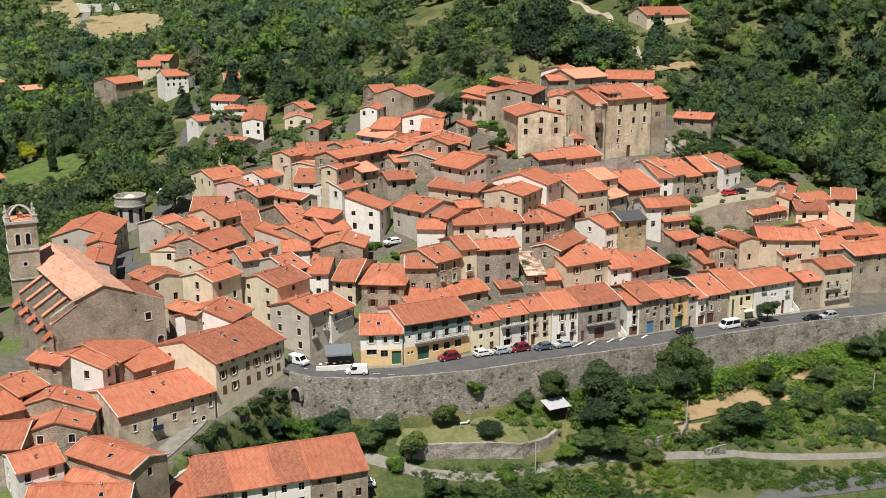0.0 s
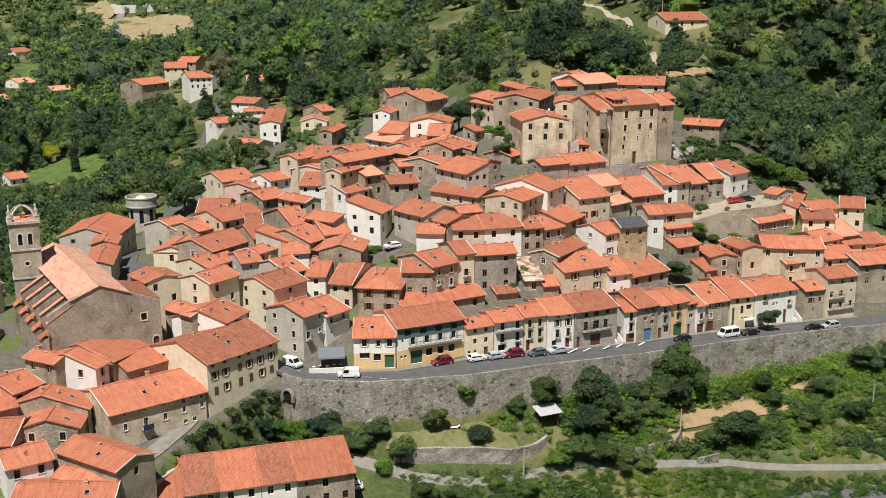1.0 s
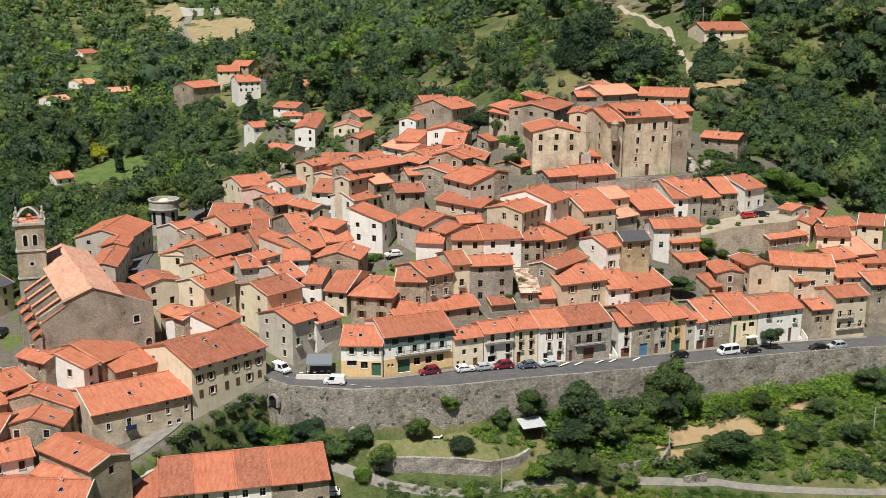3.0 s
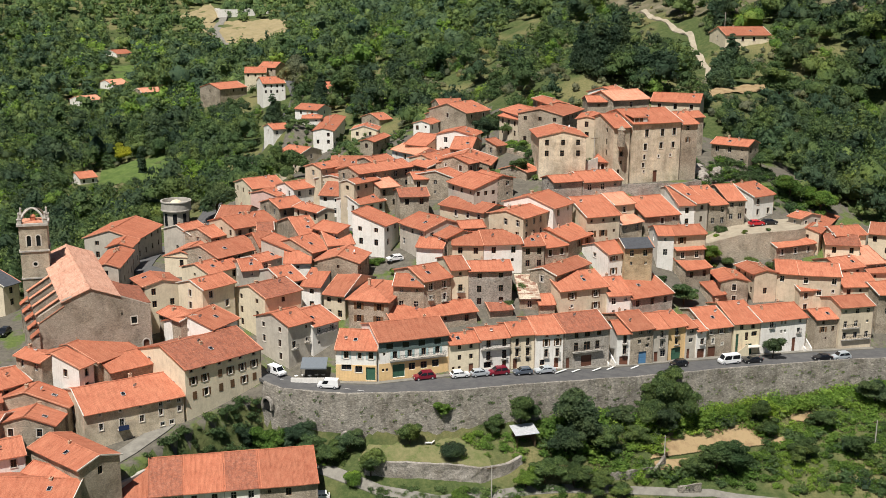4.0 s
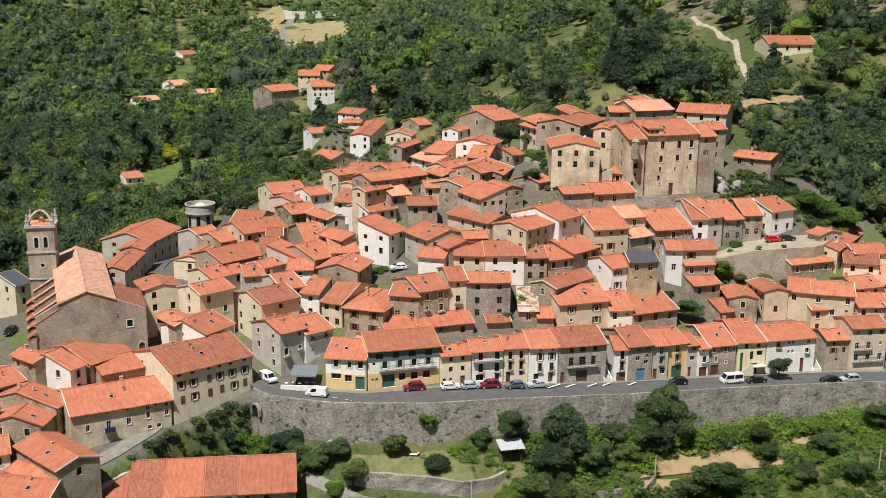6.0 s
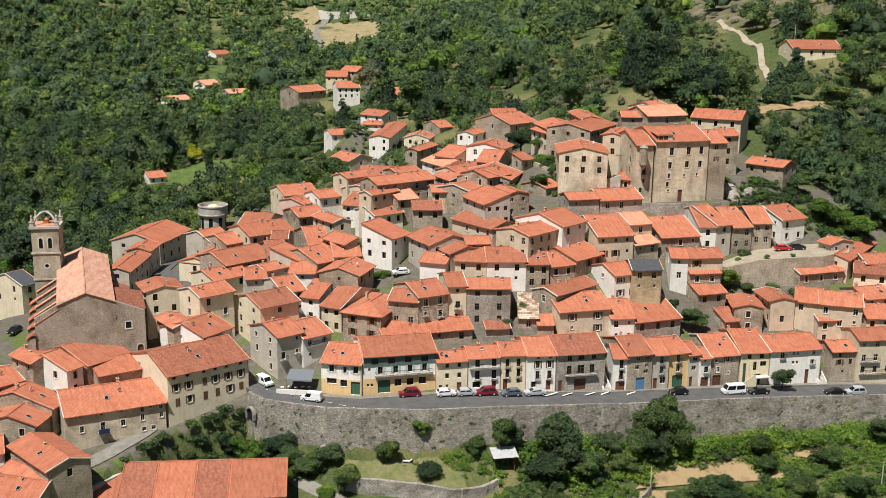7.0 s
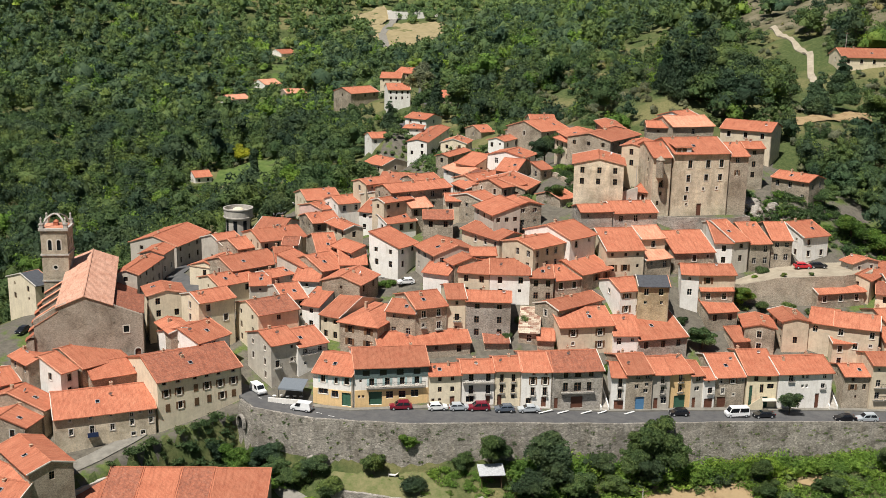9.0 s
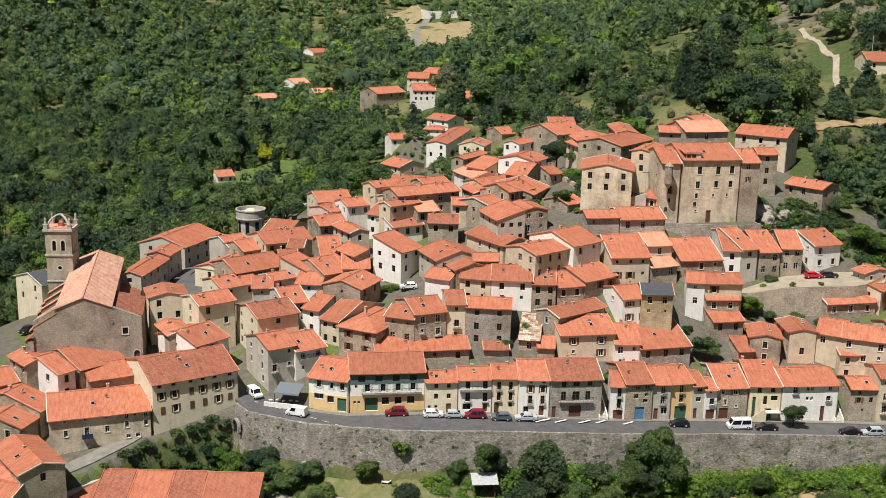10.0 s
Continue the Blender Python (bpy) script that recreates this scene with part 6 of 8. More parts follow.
def church():
    base = 18.5
    root = thing("church", -66.2, 202.7, base, 33.5, "long brown rubble stone church with a pale pink tile roof", "church")
    k = 33.0 - base
    bm = bmesh.new()
    holes = [(17.5, 18.6, 11.0, 12.4, "window"), (2.6, 3.4, 5.2, 7.0, "door"), (19.6, 20.8, 5.0, 7.3, "door"), (15.6, 15.9, 12.9, 13.6, "slit")]
    front(bm, lambda u, z, d: (u - 10, d, z), 21.4, k, holes)
    ring = [(-10, k), (-5.1, 35.8 - base), (0, 37.6 - base), (5, 35.7 - base), (11.4, k)]
    a = [bm.verts.new((x, 0, z)) for x, z in ring]
    b2 = [bm.verts.new((x, 0.9, z)) for x, z in ring]
    bm.faces.new(a)
    bm.faces.new(b2[::-1])
    for i in range(4):
        bm.faces.new((a[i], a[i + 1], b2[i + 1], b2[i]))
    part("front_wall", bm, "church_stone", root)
    win = part("window", boxes((7.5, 0.2, 11.0, 8.6, 0.24, 12.4)), "pane", root)
    bm = bmesh.new()
    plate(bm, (7.3, 7.5, 8.6, 8.8), (10.8, 11.0, 12.4, 12.6), lambda i, j: i == 1 and j == 1, -0.05, 0.1, 0.06)
    part("surround", bm, "surround", win)
    part("door", boxes((-7.4, 0.2, 5.2, -6.6, 0.26, 7.0)), "door_wood", root)
    part("door", boxes((9.6, 0.2, 5.0, 10.8, 0.26, 7.3)), "door_wood", root)
    o = part("door_arch", arch_ring(1.2, 2.4), "surround", root)
    o.matrix_local = pose(10.2, -0.01, 5.0)
    # nave
    e, r = 35.6 - base, 37.65 - base
    part("nave_wall", boxes((-5.2, 0.9, 0, -4.5, 39, e)), "church_stone", root)
    part("nave_wall", boxes((4.5, 0.9, 0, 5.2, 39, e)), "church_stone", root)
    part("back_wall", poly_wall([(-5.2, 0), (5.2, 0), (5.2, e), (0, r - 0.15), (-5.2, e)], 39.0, 39.7), "church_stone", root)
    bm = bmesh.new()
    roof_sheet(bm, ((-5.7, 39.9, e - 0.1), (-5.7, -0.25, e - 0.1), (0, -0.25, r + 0.1), (0, 39.9, r + 0.1)))
    roof_sheet(bm, ((5.7, -0.25, e - 0.1), (5.7, 39.9, e - 0.1), (0, 39.9, r + 0.1), (0, -0.25, r + 0.1)))
    cover = part("nave_roof", bm, "tile_church", root, "pale pink tile roof")
    cap_tiles([(0, -0.25, r + 0.1), (0, 39.9, r + 0.1)], cover, "tile_church")
    # aisles
    for x0, x1, y1, z in ((5.2, 11.4, 14.0, 33.2 - base), (5.2, 9.5, 36.0, 30.0 - base)):
        y0 = 0.9 if z > 13 else 14.02
        part("aisle_wall", boxes((x1 - 0.6, y0, 0, x1, y1, z)), "church_stone", root)
        part("aisle_wall", boxes((x0, y1 - 0.02, 0, x1, y1 + 0.5, z)), "church_stone", root)
        bm = bmesh.new()
        roof_sheet(bm, ((x1 + 0.3, y0, z - 0.02), (x1 + 0.3, y1 + 0.6, z - 0.02), (x0, y1 + 0.6, z + 1.5), (x0, y0, z + 1.5)))
        part("aisle_roof", bm, "tile_old", root, "weathered brown aisle roof")
    part("aisle_wall", boxes((-10, 0.9, 0, -9.4, 27, 27.4 - base)), "church_stone", root)
    bm = bmesh.new()
    roof_sheet(bm, ((-10.2, 27, 27.4 - base), (-10.2, 0.9, 27.4 - base), (-5.2, 0.9, 29.6 - base), (-5.2, 27, 29.6 - base)))
    part("aisle_roof", bm, "tile_old", root, "weathered brown aisle roof")
    # buttresses with tiled copings
    for n in range(5):
        y = 0.45 + n * 6.2
        if n:
            b = part("buttress", poly_wall([(-10, 0), (-5.1, 0), (-5.1, 34.6 - base), (-10, 31.6 - base)], y - 0.4, y + 0.4), "church_stone", root)
        else:
            b = root
        bm = bmesh.new()
        roof_sheet(bm, ((-10.2, y + 0.55, 31.7 - base), (-10.2, y - 0.55, 31.7 - base), (-5.2, y - 0.55, 34.75 - base), (-5.2, y + 0.55, 34.75 - base)), wobble=0.03)
        part("coping", bm, "tile_pink", b)
        part("pier", boxes((-11.6, y - 0.9, 0, -10.05, y + 0.9, 29.0 - base)), "church_stone", root)
        bm = bmesh.new()
        roof_sheet(bm, ((-11.8, y + 1.1, 29.0 - base), (-11.8, y - 1.1, 29.0 - base), (-10.05, y - 1.1, 30.3 - base), (-10.05, y + 1.1, 30.3 - base)), wobble=0.03)
        part("pier_cap", bm, "tile_new", root)
    return root


church()


def bell_tower():
    base, s = 20.0, 5.8
    root = thing("bell_tower", -91.0, 221.1, base, 25, "square stone bell tower with pale cornices and corner pinnacles", "tower")
    h = 45.0 - base
    bm = bmesh.new()
    holes = [(1.5, 2.35, h - 4.5, h - 2.1), (3.45, 4.3, h - 4.5, h - 2.1), (2.45, 3.35, h - 8.9, h - 8.0)]
    sides = ((lambda u, z, d: (u, d, z), pose(0, 0, 0)), (lambda u, z, d: (d, s - u, z), pose(0, s, 0, 0, 0, -90)), (lambda u, z, d: (s - d, u, z), pose(s, 0, 0, 0, 0, 90)), (lambda u, z, d: (s - u, s - d, z), pose(s, s, 0, 0, 0, 180)))
    for place, turn in sides:
        front(bm, place, s, h, holes)
    bmesh.ops.recalc_face_normals(bm, faces=bm.faces)
    part("shaft", bm, "tower_stone", root)
    for place, turn in sides:
        # Dark sheets close these shallow recesses, standing for the shade inside the belfry.
        for x0, x1, z0, z1 in holes[:2]:
            o = part("belfry_opening", boxes((x0 - 0.02, 0.19, z0, x1 + 0.02, 0.25, z1)), "pane", root)
            o.matrix_local = turn
            a = part("arch_band", arch_ring(0.85, 2.4), "surround", root)
            a.matrix_local = turn @ pose((x0 + x1) / 2, -0.01, z0)
        o = part("oculus", boxes((2.47, 0.19, h - 8.9, 3.33, 0.25, h - 8.0)), "pane", root)
        o.matrix_local = turn
        bm = bmesh.new()
        rings = [[bm.verts.new((2.9 + r * math.cos(t), y, h - 8.45 + r * math.sin(t))) for t in np.linspace(0, 2 * math.pi, 20, endpoint=False)] for r, y in ((0.42, 0.1), (0.42, -0.06), (0.7, -0.06), (0.7, 0.02))]
        for a, b2 in zip(rings, rings[1:]):
            for i in range(20):
                bm.faces.new((a[i], a[(i + 1) % 20], b2[(i + 1) % 20], b2[i]))
        o = part("oculus_band", bm, "surround", root)
        o.matrix_local = turn
    for z, out, tall in ((h, 0.35, 0.55), (39.3 - base, 0.22, 0.35), (33.3 - base, 0.18, 0.3)):
        part("cornice", boxes((-out, -out, z, s + out, s + out, z + tall)), "weathered", root, "pale weathered stone cornice")
    z = h + 0.55
    part("terrace_roof", boxes((0.3, 0.3, z, s - 0.3, s - 0.3, z + 0.12)), "tile_pink", root)
    for x in (0.25, s - 0.25):
        for y in (0.25, s - 0.25):
            bm = bmesh.new()
            prism(bm, [(x - 0.42, y - 0.42), (x + 0.42, y - 0.42), (x + 0.42, y + 0.42), (x - 0.42, y + 0.42)], z, z + 0.9)
            prism(bm, [(x - 0.52, y - 0.52), (x + 0.52, y - 0.52), (x + 0.52, y + 0.52), (x - 0.52, y + 0.52)], z + 0.9, z + 1.05)
            prism(bm, circle(0.3, 8, x, y), z + 1.05, z + 1.9, 0, 0.6)
            prism(bm, circle(0.2, 8, x, y), z + 1.9, z + 2.2, 0, 1.3)
            prism(bm, circle(0.26, 8, x, y), z + 2.2, z + 2.55, 0, 0.3)
            part("pinnacle", bm, "weathered", root, "weathered grey stone pinnacle")
    for turn in (45, -45):
        bm = bmesh.new()
        path = [(-3.4 * math.cos(t), 2.9 * math.sin(t)) for t in np.linspace(0, math.pi, 17)]
        rows = []
        for n, (x, zz) in enumerate(path):
            rows.append([bm.verts.new((x * f, y, z + zz * f)) for y, f in ((-0.2, 1.0), (0.2, 1.0), (0.2, 0.92), (-0.2, 0.92))])
        for a, b2 in zip(rows, rows[1:]):
            for k in range(4):
                bm.faces.new((a[k], a[(k + 1) % 4], b2[(k + 1) % 4], b2[k]))
        o = part("crown_arch", bm, "weathered", root, "weathered pale stone arch")
        o.matrix_local = pose(s / 2, s / 2, 0, 0, 0, turn)
    bm = boxes((2.4, 2.4, z, 3.4, 3.4, z + 1.0))
    prism(bm, [(2.3, 2.3), (3.5, 2.3), (3.5, 3.5), (2.3, 3.5)], z + 1.0, z + 1.5, 0, 0.3)
    part("lantern", bm, "tile_new", root, "small orange brick lantern")


bell_tower()


def water_tower():
    base = 23.0
    root = thing("water_tower", -93.2, 312.5, base - 0.2, 15, "round pale concrete water tower with a domed cover", "tower")
    bm = bmesh.new()
    prism(bm, circle(3.75, 32), -2, 6.9)
    part("shaft", bm, "concrete", root)
    bm = bmesh.new()
    rings = [[bm.verts.new((r * math.cos(a), r * math.sin(a), z)) for a in np.linspace(0, 2 * math.pi, 36, endpoint=False)]
             for r, z in ((3.7, 6.9), (4.45, 6.9), (4.45, 7.2), (4.3, 7.25), (4.3, 9.35), (4.5, 9.4), (4.5, 9.7), (4.05, 9.7), (4.05, 8.5), (0.5, 8.7))]
    for a, b2 in zip(rings, rings[1:]):
        for n in range(36):
            bm.faces.new((a[n], a[(n + 1) % 36], b2[(n + 1) % 36], b2[n]))
    bm.faces.new(rings[-1])
    bmesh.ops.recalc_face_normals(bm, faces=bm.faces)
    part("tank", bm, "concrete", root, "pale concrete tank with a raised rim")
    bm = bmesh.new()
    for k in range(4):
        prism(bm, circle(1.7 * math.cos(k * 0.38), 20), 8.75 + 1.1 * math.sin(k * 0.38), 8.75 + 1.1 * math.sin((k + 1) * 0.38), 0, math.cos((k + 1) * 0.38) / math.cos(k * 0.38))
    part("dome", bm, "straw", root, "cream domed cover")
    # Dark slabs on the closed shaft stand for the shade inside tall openings.
    for k in range(8):
        a = k * math.pi / 4
        o = part("opening", boxes((-0.55, -3.82, 2.6, 0.55, -3.68, 6.2)), "pane", root)
        o.matrix_local = pose(0, 0, 0, 0, 0, math.degrees(a))


water_tower()


# ---- parking terrace ----
def terrace(name, ring, level, depth, top, side, label):
    """A raised terrace: a paved top on stone walls; level(x, y) is its height."""
    bm = bmesh.new()
    vs = [bm.verts.new((x, y, level(x, y))) for x, y in ring]
    bm.faces.new(vs)
    bmesh.ops.triangulate(bm, faces=bm.faces)
    root = thing(name, ring[0][0], ring[0][1], 0, 0, label, "terrace", kind="structure")
    root.matrix_world = pose(0, 0, 0)
    part("paving", bm, top, root)
    bm = bmesh.new()
    n = len(ring)
    cx, cy = sum(p[0] for p in ring) / n, sum(p[1] for p in ring) / n
    def spread(x, y, k):
        l = math.hypot(x - cx, y - cy)
        return x + (x - cx) / l * k, y + (y - cy) / l * k
    out = [bm.verts.new((*spread(x, y, 0.25), level(x, y) + 0.05)) for x, y in ring]
    ins = [bm.verts.new((*spread(x, y, -0.2), level(x, y) + 0.05)) for x, y in ring]
    low = [bm.verts.new((*spread(x, y, 0.7), level(x, y) - depth)) for x, y in ring]
    for i in range(n):
        j = (i + 1) % n
        bm.faces.new((low[i], low[j], out[j], out[i]))
        bm.faces.new((out[i], out[j], ins[j], ins[i]))
    bmesh.ops.subdivide_edges(bm, edges=bm.edges[:], cuts=5, use_grid_fill=True)
    for v in bm.verts:
        v.co += noise.noise_vector(v.co * 0.8) * 0.12
    part("terrace_wall", bm, side, root, "rough rubble retaining wall")


terrace("parking_terrace", [(53.5, 279.5), (58, 277.8), (65, 280), (72, 283), (79, 287), (85, 293), (86, 301), (76, 300), (70, 296.5), (64, 291), (58.5, 287.5), (55, 284.5)],
        lambda x, y: 33.4 + min(max(x - 54, 0) * 0.24, 2.9), 7.5, "dirt", "stone", "paved parking terrace on a rough rubble wall")
terrace("castle_terrace", [(21, 286), (33, 290.5), (40, 291.8), (52, 296), (56, 300), (50, 306), (36, 300), (22, 294)], lambda x, y: 45.6, 6, "yard", "stonegrey", "narrow stony terrace under the tall old house")
ribbon("street", [(-94, 300), (-82, 266), (-79, 255), (-70, 247), (-63, 240), (-56, 233)], 5.0, 0.25, "asphalt", "grey asphalt street climbing past the church")
ribbon("alley", [(-40, 310), (-37, 296), (-34, 282), (-29, 268), (-25, 260.5), (-21, 256)], [2.5, 2.5, 3, 3.2, 3.4, 3.4], 0.12, "asphalt", "narrow grey alley between the houses")


# ---- dry stone walls, paths and terraces of the gardens ----
def dry_wall(points, label="low dry stone garden wall", thick=0.5, material="retaining", bumpy=0.10):
    """A rough stone wall along (x, y, foot, top)."""
    bm = bmesh.new()
    rows = []
    for n, (x, y, z0, z1) in enumerate(points):
        a, b2 = points[max(n - 1, 0)], points[min(n + 1, len(points) - 1)]
        d = Vector((b2[0] - a[0], b2[1] - a[1], 0)).normalized()
        out = Vector((d.y, -d.x, 0)) * thick / 2
        rows.append([bm.verts.new(Vector((x, y, z)) + out * k) for k, z in ((1.5, z0), (0.9, z1), (-0.9, z1), (-1.2, z0))])
    for a, b2 in zip(rows, rows[1:]):
        for k in range(3):
            bm.faces.new((a[k], b2[k], b2[k + 1], a[k + 1]))
    bm.faces.new(rows[0])
    bm.faces.new(rows[-1][::-1])
    bmesh.ops.subdivide_edges(bm, edges=bm.edges[:], cuts=6, use_grid_fill=True)
    for v in bm.verts:
        v.co += noise.noise_vector(v.co * 0.7) * bumpy * 1.6 + noise.noise_vector(v.co * 2.3) * bumpy
    tagged(part("garden_wall", bm, material, None), label, "wall", kind="structure")


dry_wall([(0.0, 312, 45, 51.0), (6, 305, 45, 51.8), (12.5, 297.5, 45, 51.2)], "old rubble retaining wall under a square", 0.7, "stone")
dry_wall([(14.9, 287, 43, 47.2), (22, 290, 44, 49.5), (29.5, 293, 45, 52.0)], "pale sloping parapet of a ramp", 0.5, "concrete", 0.05)
dry_wall([(-10, 196.6, 2, 7.9), (-2, 197.0, 2, 8.3), (6, 197.9, 1.5, 8.2), (12, 198.8, 1, 7.4), (17, 202.3, 1, 7.2), (19, 205, 3, 7.8)], "old lime-streaked stone terrace wall below the lawn", 0.8, "stonegrey", 0.13)
dry_wall([(-5.5, 207.6, 9, 11.8), (0, 208.2, 9, 12.0), (5.5, 209.6, 9, 12.2), (7, 212, 10, 12.4)], "broken beige stone wall behind the lawn", 0.6, "stone")
dry_wall([(29, 205.5, -1, 3.2), (36, 208.8, -1, 3.6), (44.5, 213.6, -1, 3.4)], "mossy stone wall above the lower path", 0.6)
dry_wall([(44.5, 213.6, -1, 2.4), (46.8, 217.5, 0, 4.2)], "mossy stone wall end above the lower path", 0.6)
dry_wall([(49.5, 212, -3.5, 0.3), (54, 214, -3.5, 0.5)], "low grey stone garden wall")
dry_wall([(84, 246, 4, 6.3), (90, 249.5, 4.5, 7.2), (95, 252.5, 5, 8.2)], "pale concrete garden wall beside steps", 0.35, "concrete", 0.02)
dry_wall([(-62.5, 149.5, 0, 7.6), (-52.4, 169.7, 2, 9.6), (-46.2, 184.2, 5, 10.6)], "long grey wall below the lane", 0.8, "concrete", 0.05)
ribbon("path", [(-22, 199), (-18, 196.6), (-6.3, 193.1), (5.2, 192.7), (16, 197), (35.4, 206.2), (56.3, 214.6), (89, 219), (130, 228)], [2.5, 2.6, 2.4, 2.0, 1.8, 1.7, 1.7, 1.7, 1.7], 0.15, "lane", "pale gravel garden path below the wall", category="path")
ribbon("road", [(45, 190), (60.7, 203.6), (66, 207.1), (76, 209.5), (86, 211.5), (120, 216)], 4, 0.2, "asphalt", "narrow asphalt lane below the gardens")
ribbon("lane", [(-66, 150), (-57.5, 171), (-51.0, 184), (-48.0, 191), (-46.0, 196)], [3, 3, 3.2, 3, 2], 0.25, "lane", "pale concrete lane in front of the houses")
for ring, label in (([(44.0, 217), (48, 225.5), (65.6, 235.6), (68, 230.3), (55.5, 224.5)], "bare brown earth bed on a garden terrace"), ([(74, 239), (74.7, 242), (80.3, 242.8), (79.5, 239.6)], "small bare brown earth bed"),
                    ([(44.6, 214.4), (45, 217), (56.2, 223.6), (57.3, 221)], "brown earth bed on the lower terrace"), ([(66, 232), (69, 235), (74, 235), (71, 231)], "brown earth bed beside shrubs")):
    field("soil_bed", ring, "earth", label, 0.35)
field("lawn", [(-12, 199), (-10, 204.5), (-5, 206.5), (5, 207), (12, 206), (14, 202), (6, 200), (-2, 198.6)], "lawn", "worn pale green lawn with dry patches", 0.3)


def shrubs(name, ring, spacing, tall, material, seed, label, leaves=190):
    xs = [p[0] for p in ring]
    ys = [p[1] for p in ring]
    woods(name, min(xs), max(xs), min(ys), max(ys), spacing, leaves, min(0.12, 0.28 / tall), tall, material, seed, label, -9, ring, ("bush", "bush"), False, BEDS, 5, 1, 1.4, 0.7)


BANK = [(22, 208), (23, 215.5), (40, 225), (62, 238), (85, 249.6), (110, 259), (150, 272), (150, 226), (90, 222), (57, 217), (38, 209)]
FOOT = [(24, 213.5), (40, 222.5), (62, 235.5), (85, 247), (110, 256.5), (150, 269), (150, 272.5), (110, 260), (85, 250.2), (62, 238.6), (40, 225.6), (23, 216)]
LEFT_BANK = [(-43, 187), (-39, 193), (-33.5, 200), (-30, 202), (-27, 200.5), (-14, 201), (-13, 198), (-24, 197), (-32, 187)]
BEDS = [[(43.5, 216.5), (47, 224), (56, 229.5), (66.0, 235), (68.5, 229.5), (56, 223.5)], [(73, 238), (73.7, 243), (81.3, 243.8), (80.5, 238.6)], [(44.6, 213.4), (44, 217), (55.2, 223.6), (57.3, 220.5)]]
shrubs("undergrowth", BANK, 1.75, 2.2, "leaf_bright", 21, "lush bright green brambles on the garden terraces")
shrubs("undergrowth", BANK, 4.2, 2.6, "leaf", 22, "tangled green shrubs on the garden terraces")
shrubs("undergrowth", BANK, 8.5, 3.0, "leaf_dark", 23, "dark green shrubs on the garden terraces")
shrubs("undergrowth", FOOT, 1.7, 4.6, "leaf_bright", 24, "fresh green climbers at the foot of the wall", 420)
shrubs("undergrowth", LEFT_BANK, 1.9, 2.8, "leaf", 26, "green shrubs at the foot of the road wall")
shrubs("undergrowth", LEFT_BANK, 3.2, 3.2, "leaf_bright", 25, "fresh green shrubs at the foot of the road wall")
shrubs("undergrowth", [(48, 203.5), (80, 209.5), (110, 214), (110, 221), (89, 216.5), (57, 212.3)], 1.4, 1.5, "leaf_bright", 27, "bright green vegetable plot beside the path")
shrubs("undergrowth", [(-48, 182), (-44, 192), (-38, 200), (-33.5, 205.5), (-29.5, 203), (-34, 198), (-40, 189.5), (-44, 181)], 1.05, 1.9, "leaf", 31, "green shrubs and weeds on the bank below the lane")
shrubs("undergrowth", [(-46, 183), (-43, 192), (-34, 201), (-24, 201.5), (-21, 192), (-34, 183)], 2.1, 2.3, "leaf", 38, "shrubs and brambles on the bank under the lane")
shrubs("undergrowth", [(8, 288), (10, 300), (32, 303), (34, 292), (20, 285)], 2.4, 1.5, "leaf", 32, "weeds and small bushes on the castle slope")
shrubs("undergrowth", [(50, 295), (56, 312), (76, 322), (92, 312), (88, 303), (72, 304), (60, 297)], 1.9, 2.0, "leaf", 33, "green bushes and weeds on the stony slope")
shrubs("undergrowth", [(50, 295), (56, 312), (76, 322), (92, 312), (88, 303), (72, 304), (60, 297)], 3.4, 2.6, "leaf_bright", 34, "fresh green bushes on the stony slope")
shrubs("undergrowth", [(18, 196.8), (36, 204.8), (56, 213), (60, 210.5), (48, 203.5), (40, 198), (24, 193)], 1.25, 1.4, "leaf_bright", 39, "bright green weeds and plants beside the path")
shrubs("undergrowth", [(7, 208), (19, 213), (20, 206), (13, 204.5)], 1.4, 1.3, "leaf_bright", 28, "tall green grass beside the shed")
shrubs("undergrowth", [(-30, 160), (40, 170), (120, 195), (120, 209), (60, 201), (40, 196), (20, 195.5), (4, 190.5), (-5, 190), (-14, 182)], 1.8, 2.2, "leaf", 29, "tangled green shrubs below the path")
shrubs("undergrowth", [(-14, 183), (4, 191), (20, 196), (40, 197), (60, 203), (60, 200), (40, 190), (10, 178)], 2.0, 2.0, "leaf_bright", 35, "fresh green weeds below the path")
shrubs("undergrowth", [(-10, 206.5), (6, 207.5), (18, 212.5), (14, 203.5), (2, 202.5), (-9, 202.5)], 2.3, 1.0, "leaf_bright", 36, "tufts of tall grass round the lawn")
shrubs("undergrowth", [(55, 276), (64, 277), (76, 281), (84, 286), (80, 279), (66, 272), (55, 271)], 2.2, 1.8, "leaf", 37, "weeds and bushes under the parking terrace")
shrubs("undergrowth", [(-8, 194.6), (6, 195), (17, 199), (34, 207), (34, 205), (17, 196.5), (6, 192), (-8, 192)], 1.4, 1.5, "leaf", 30, "low weeds along the path")

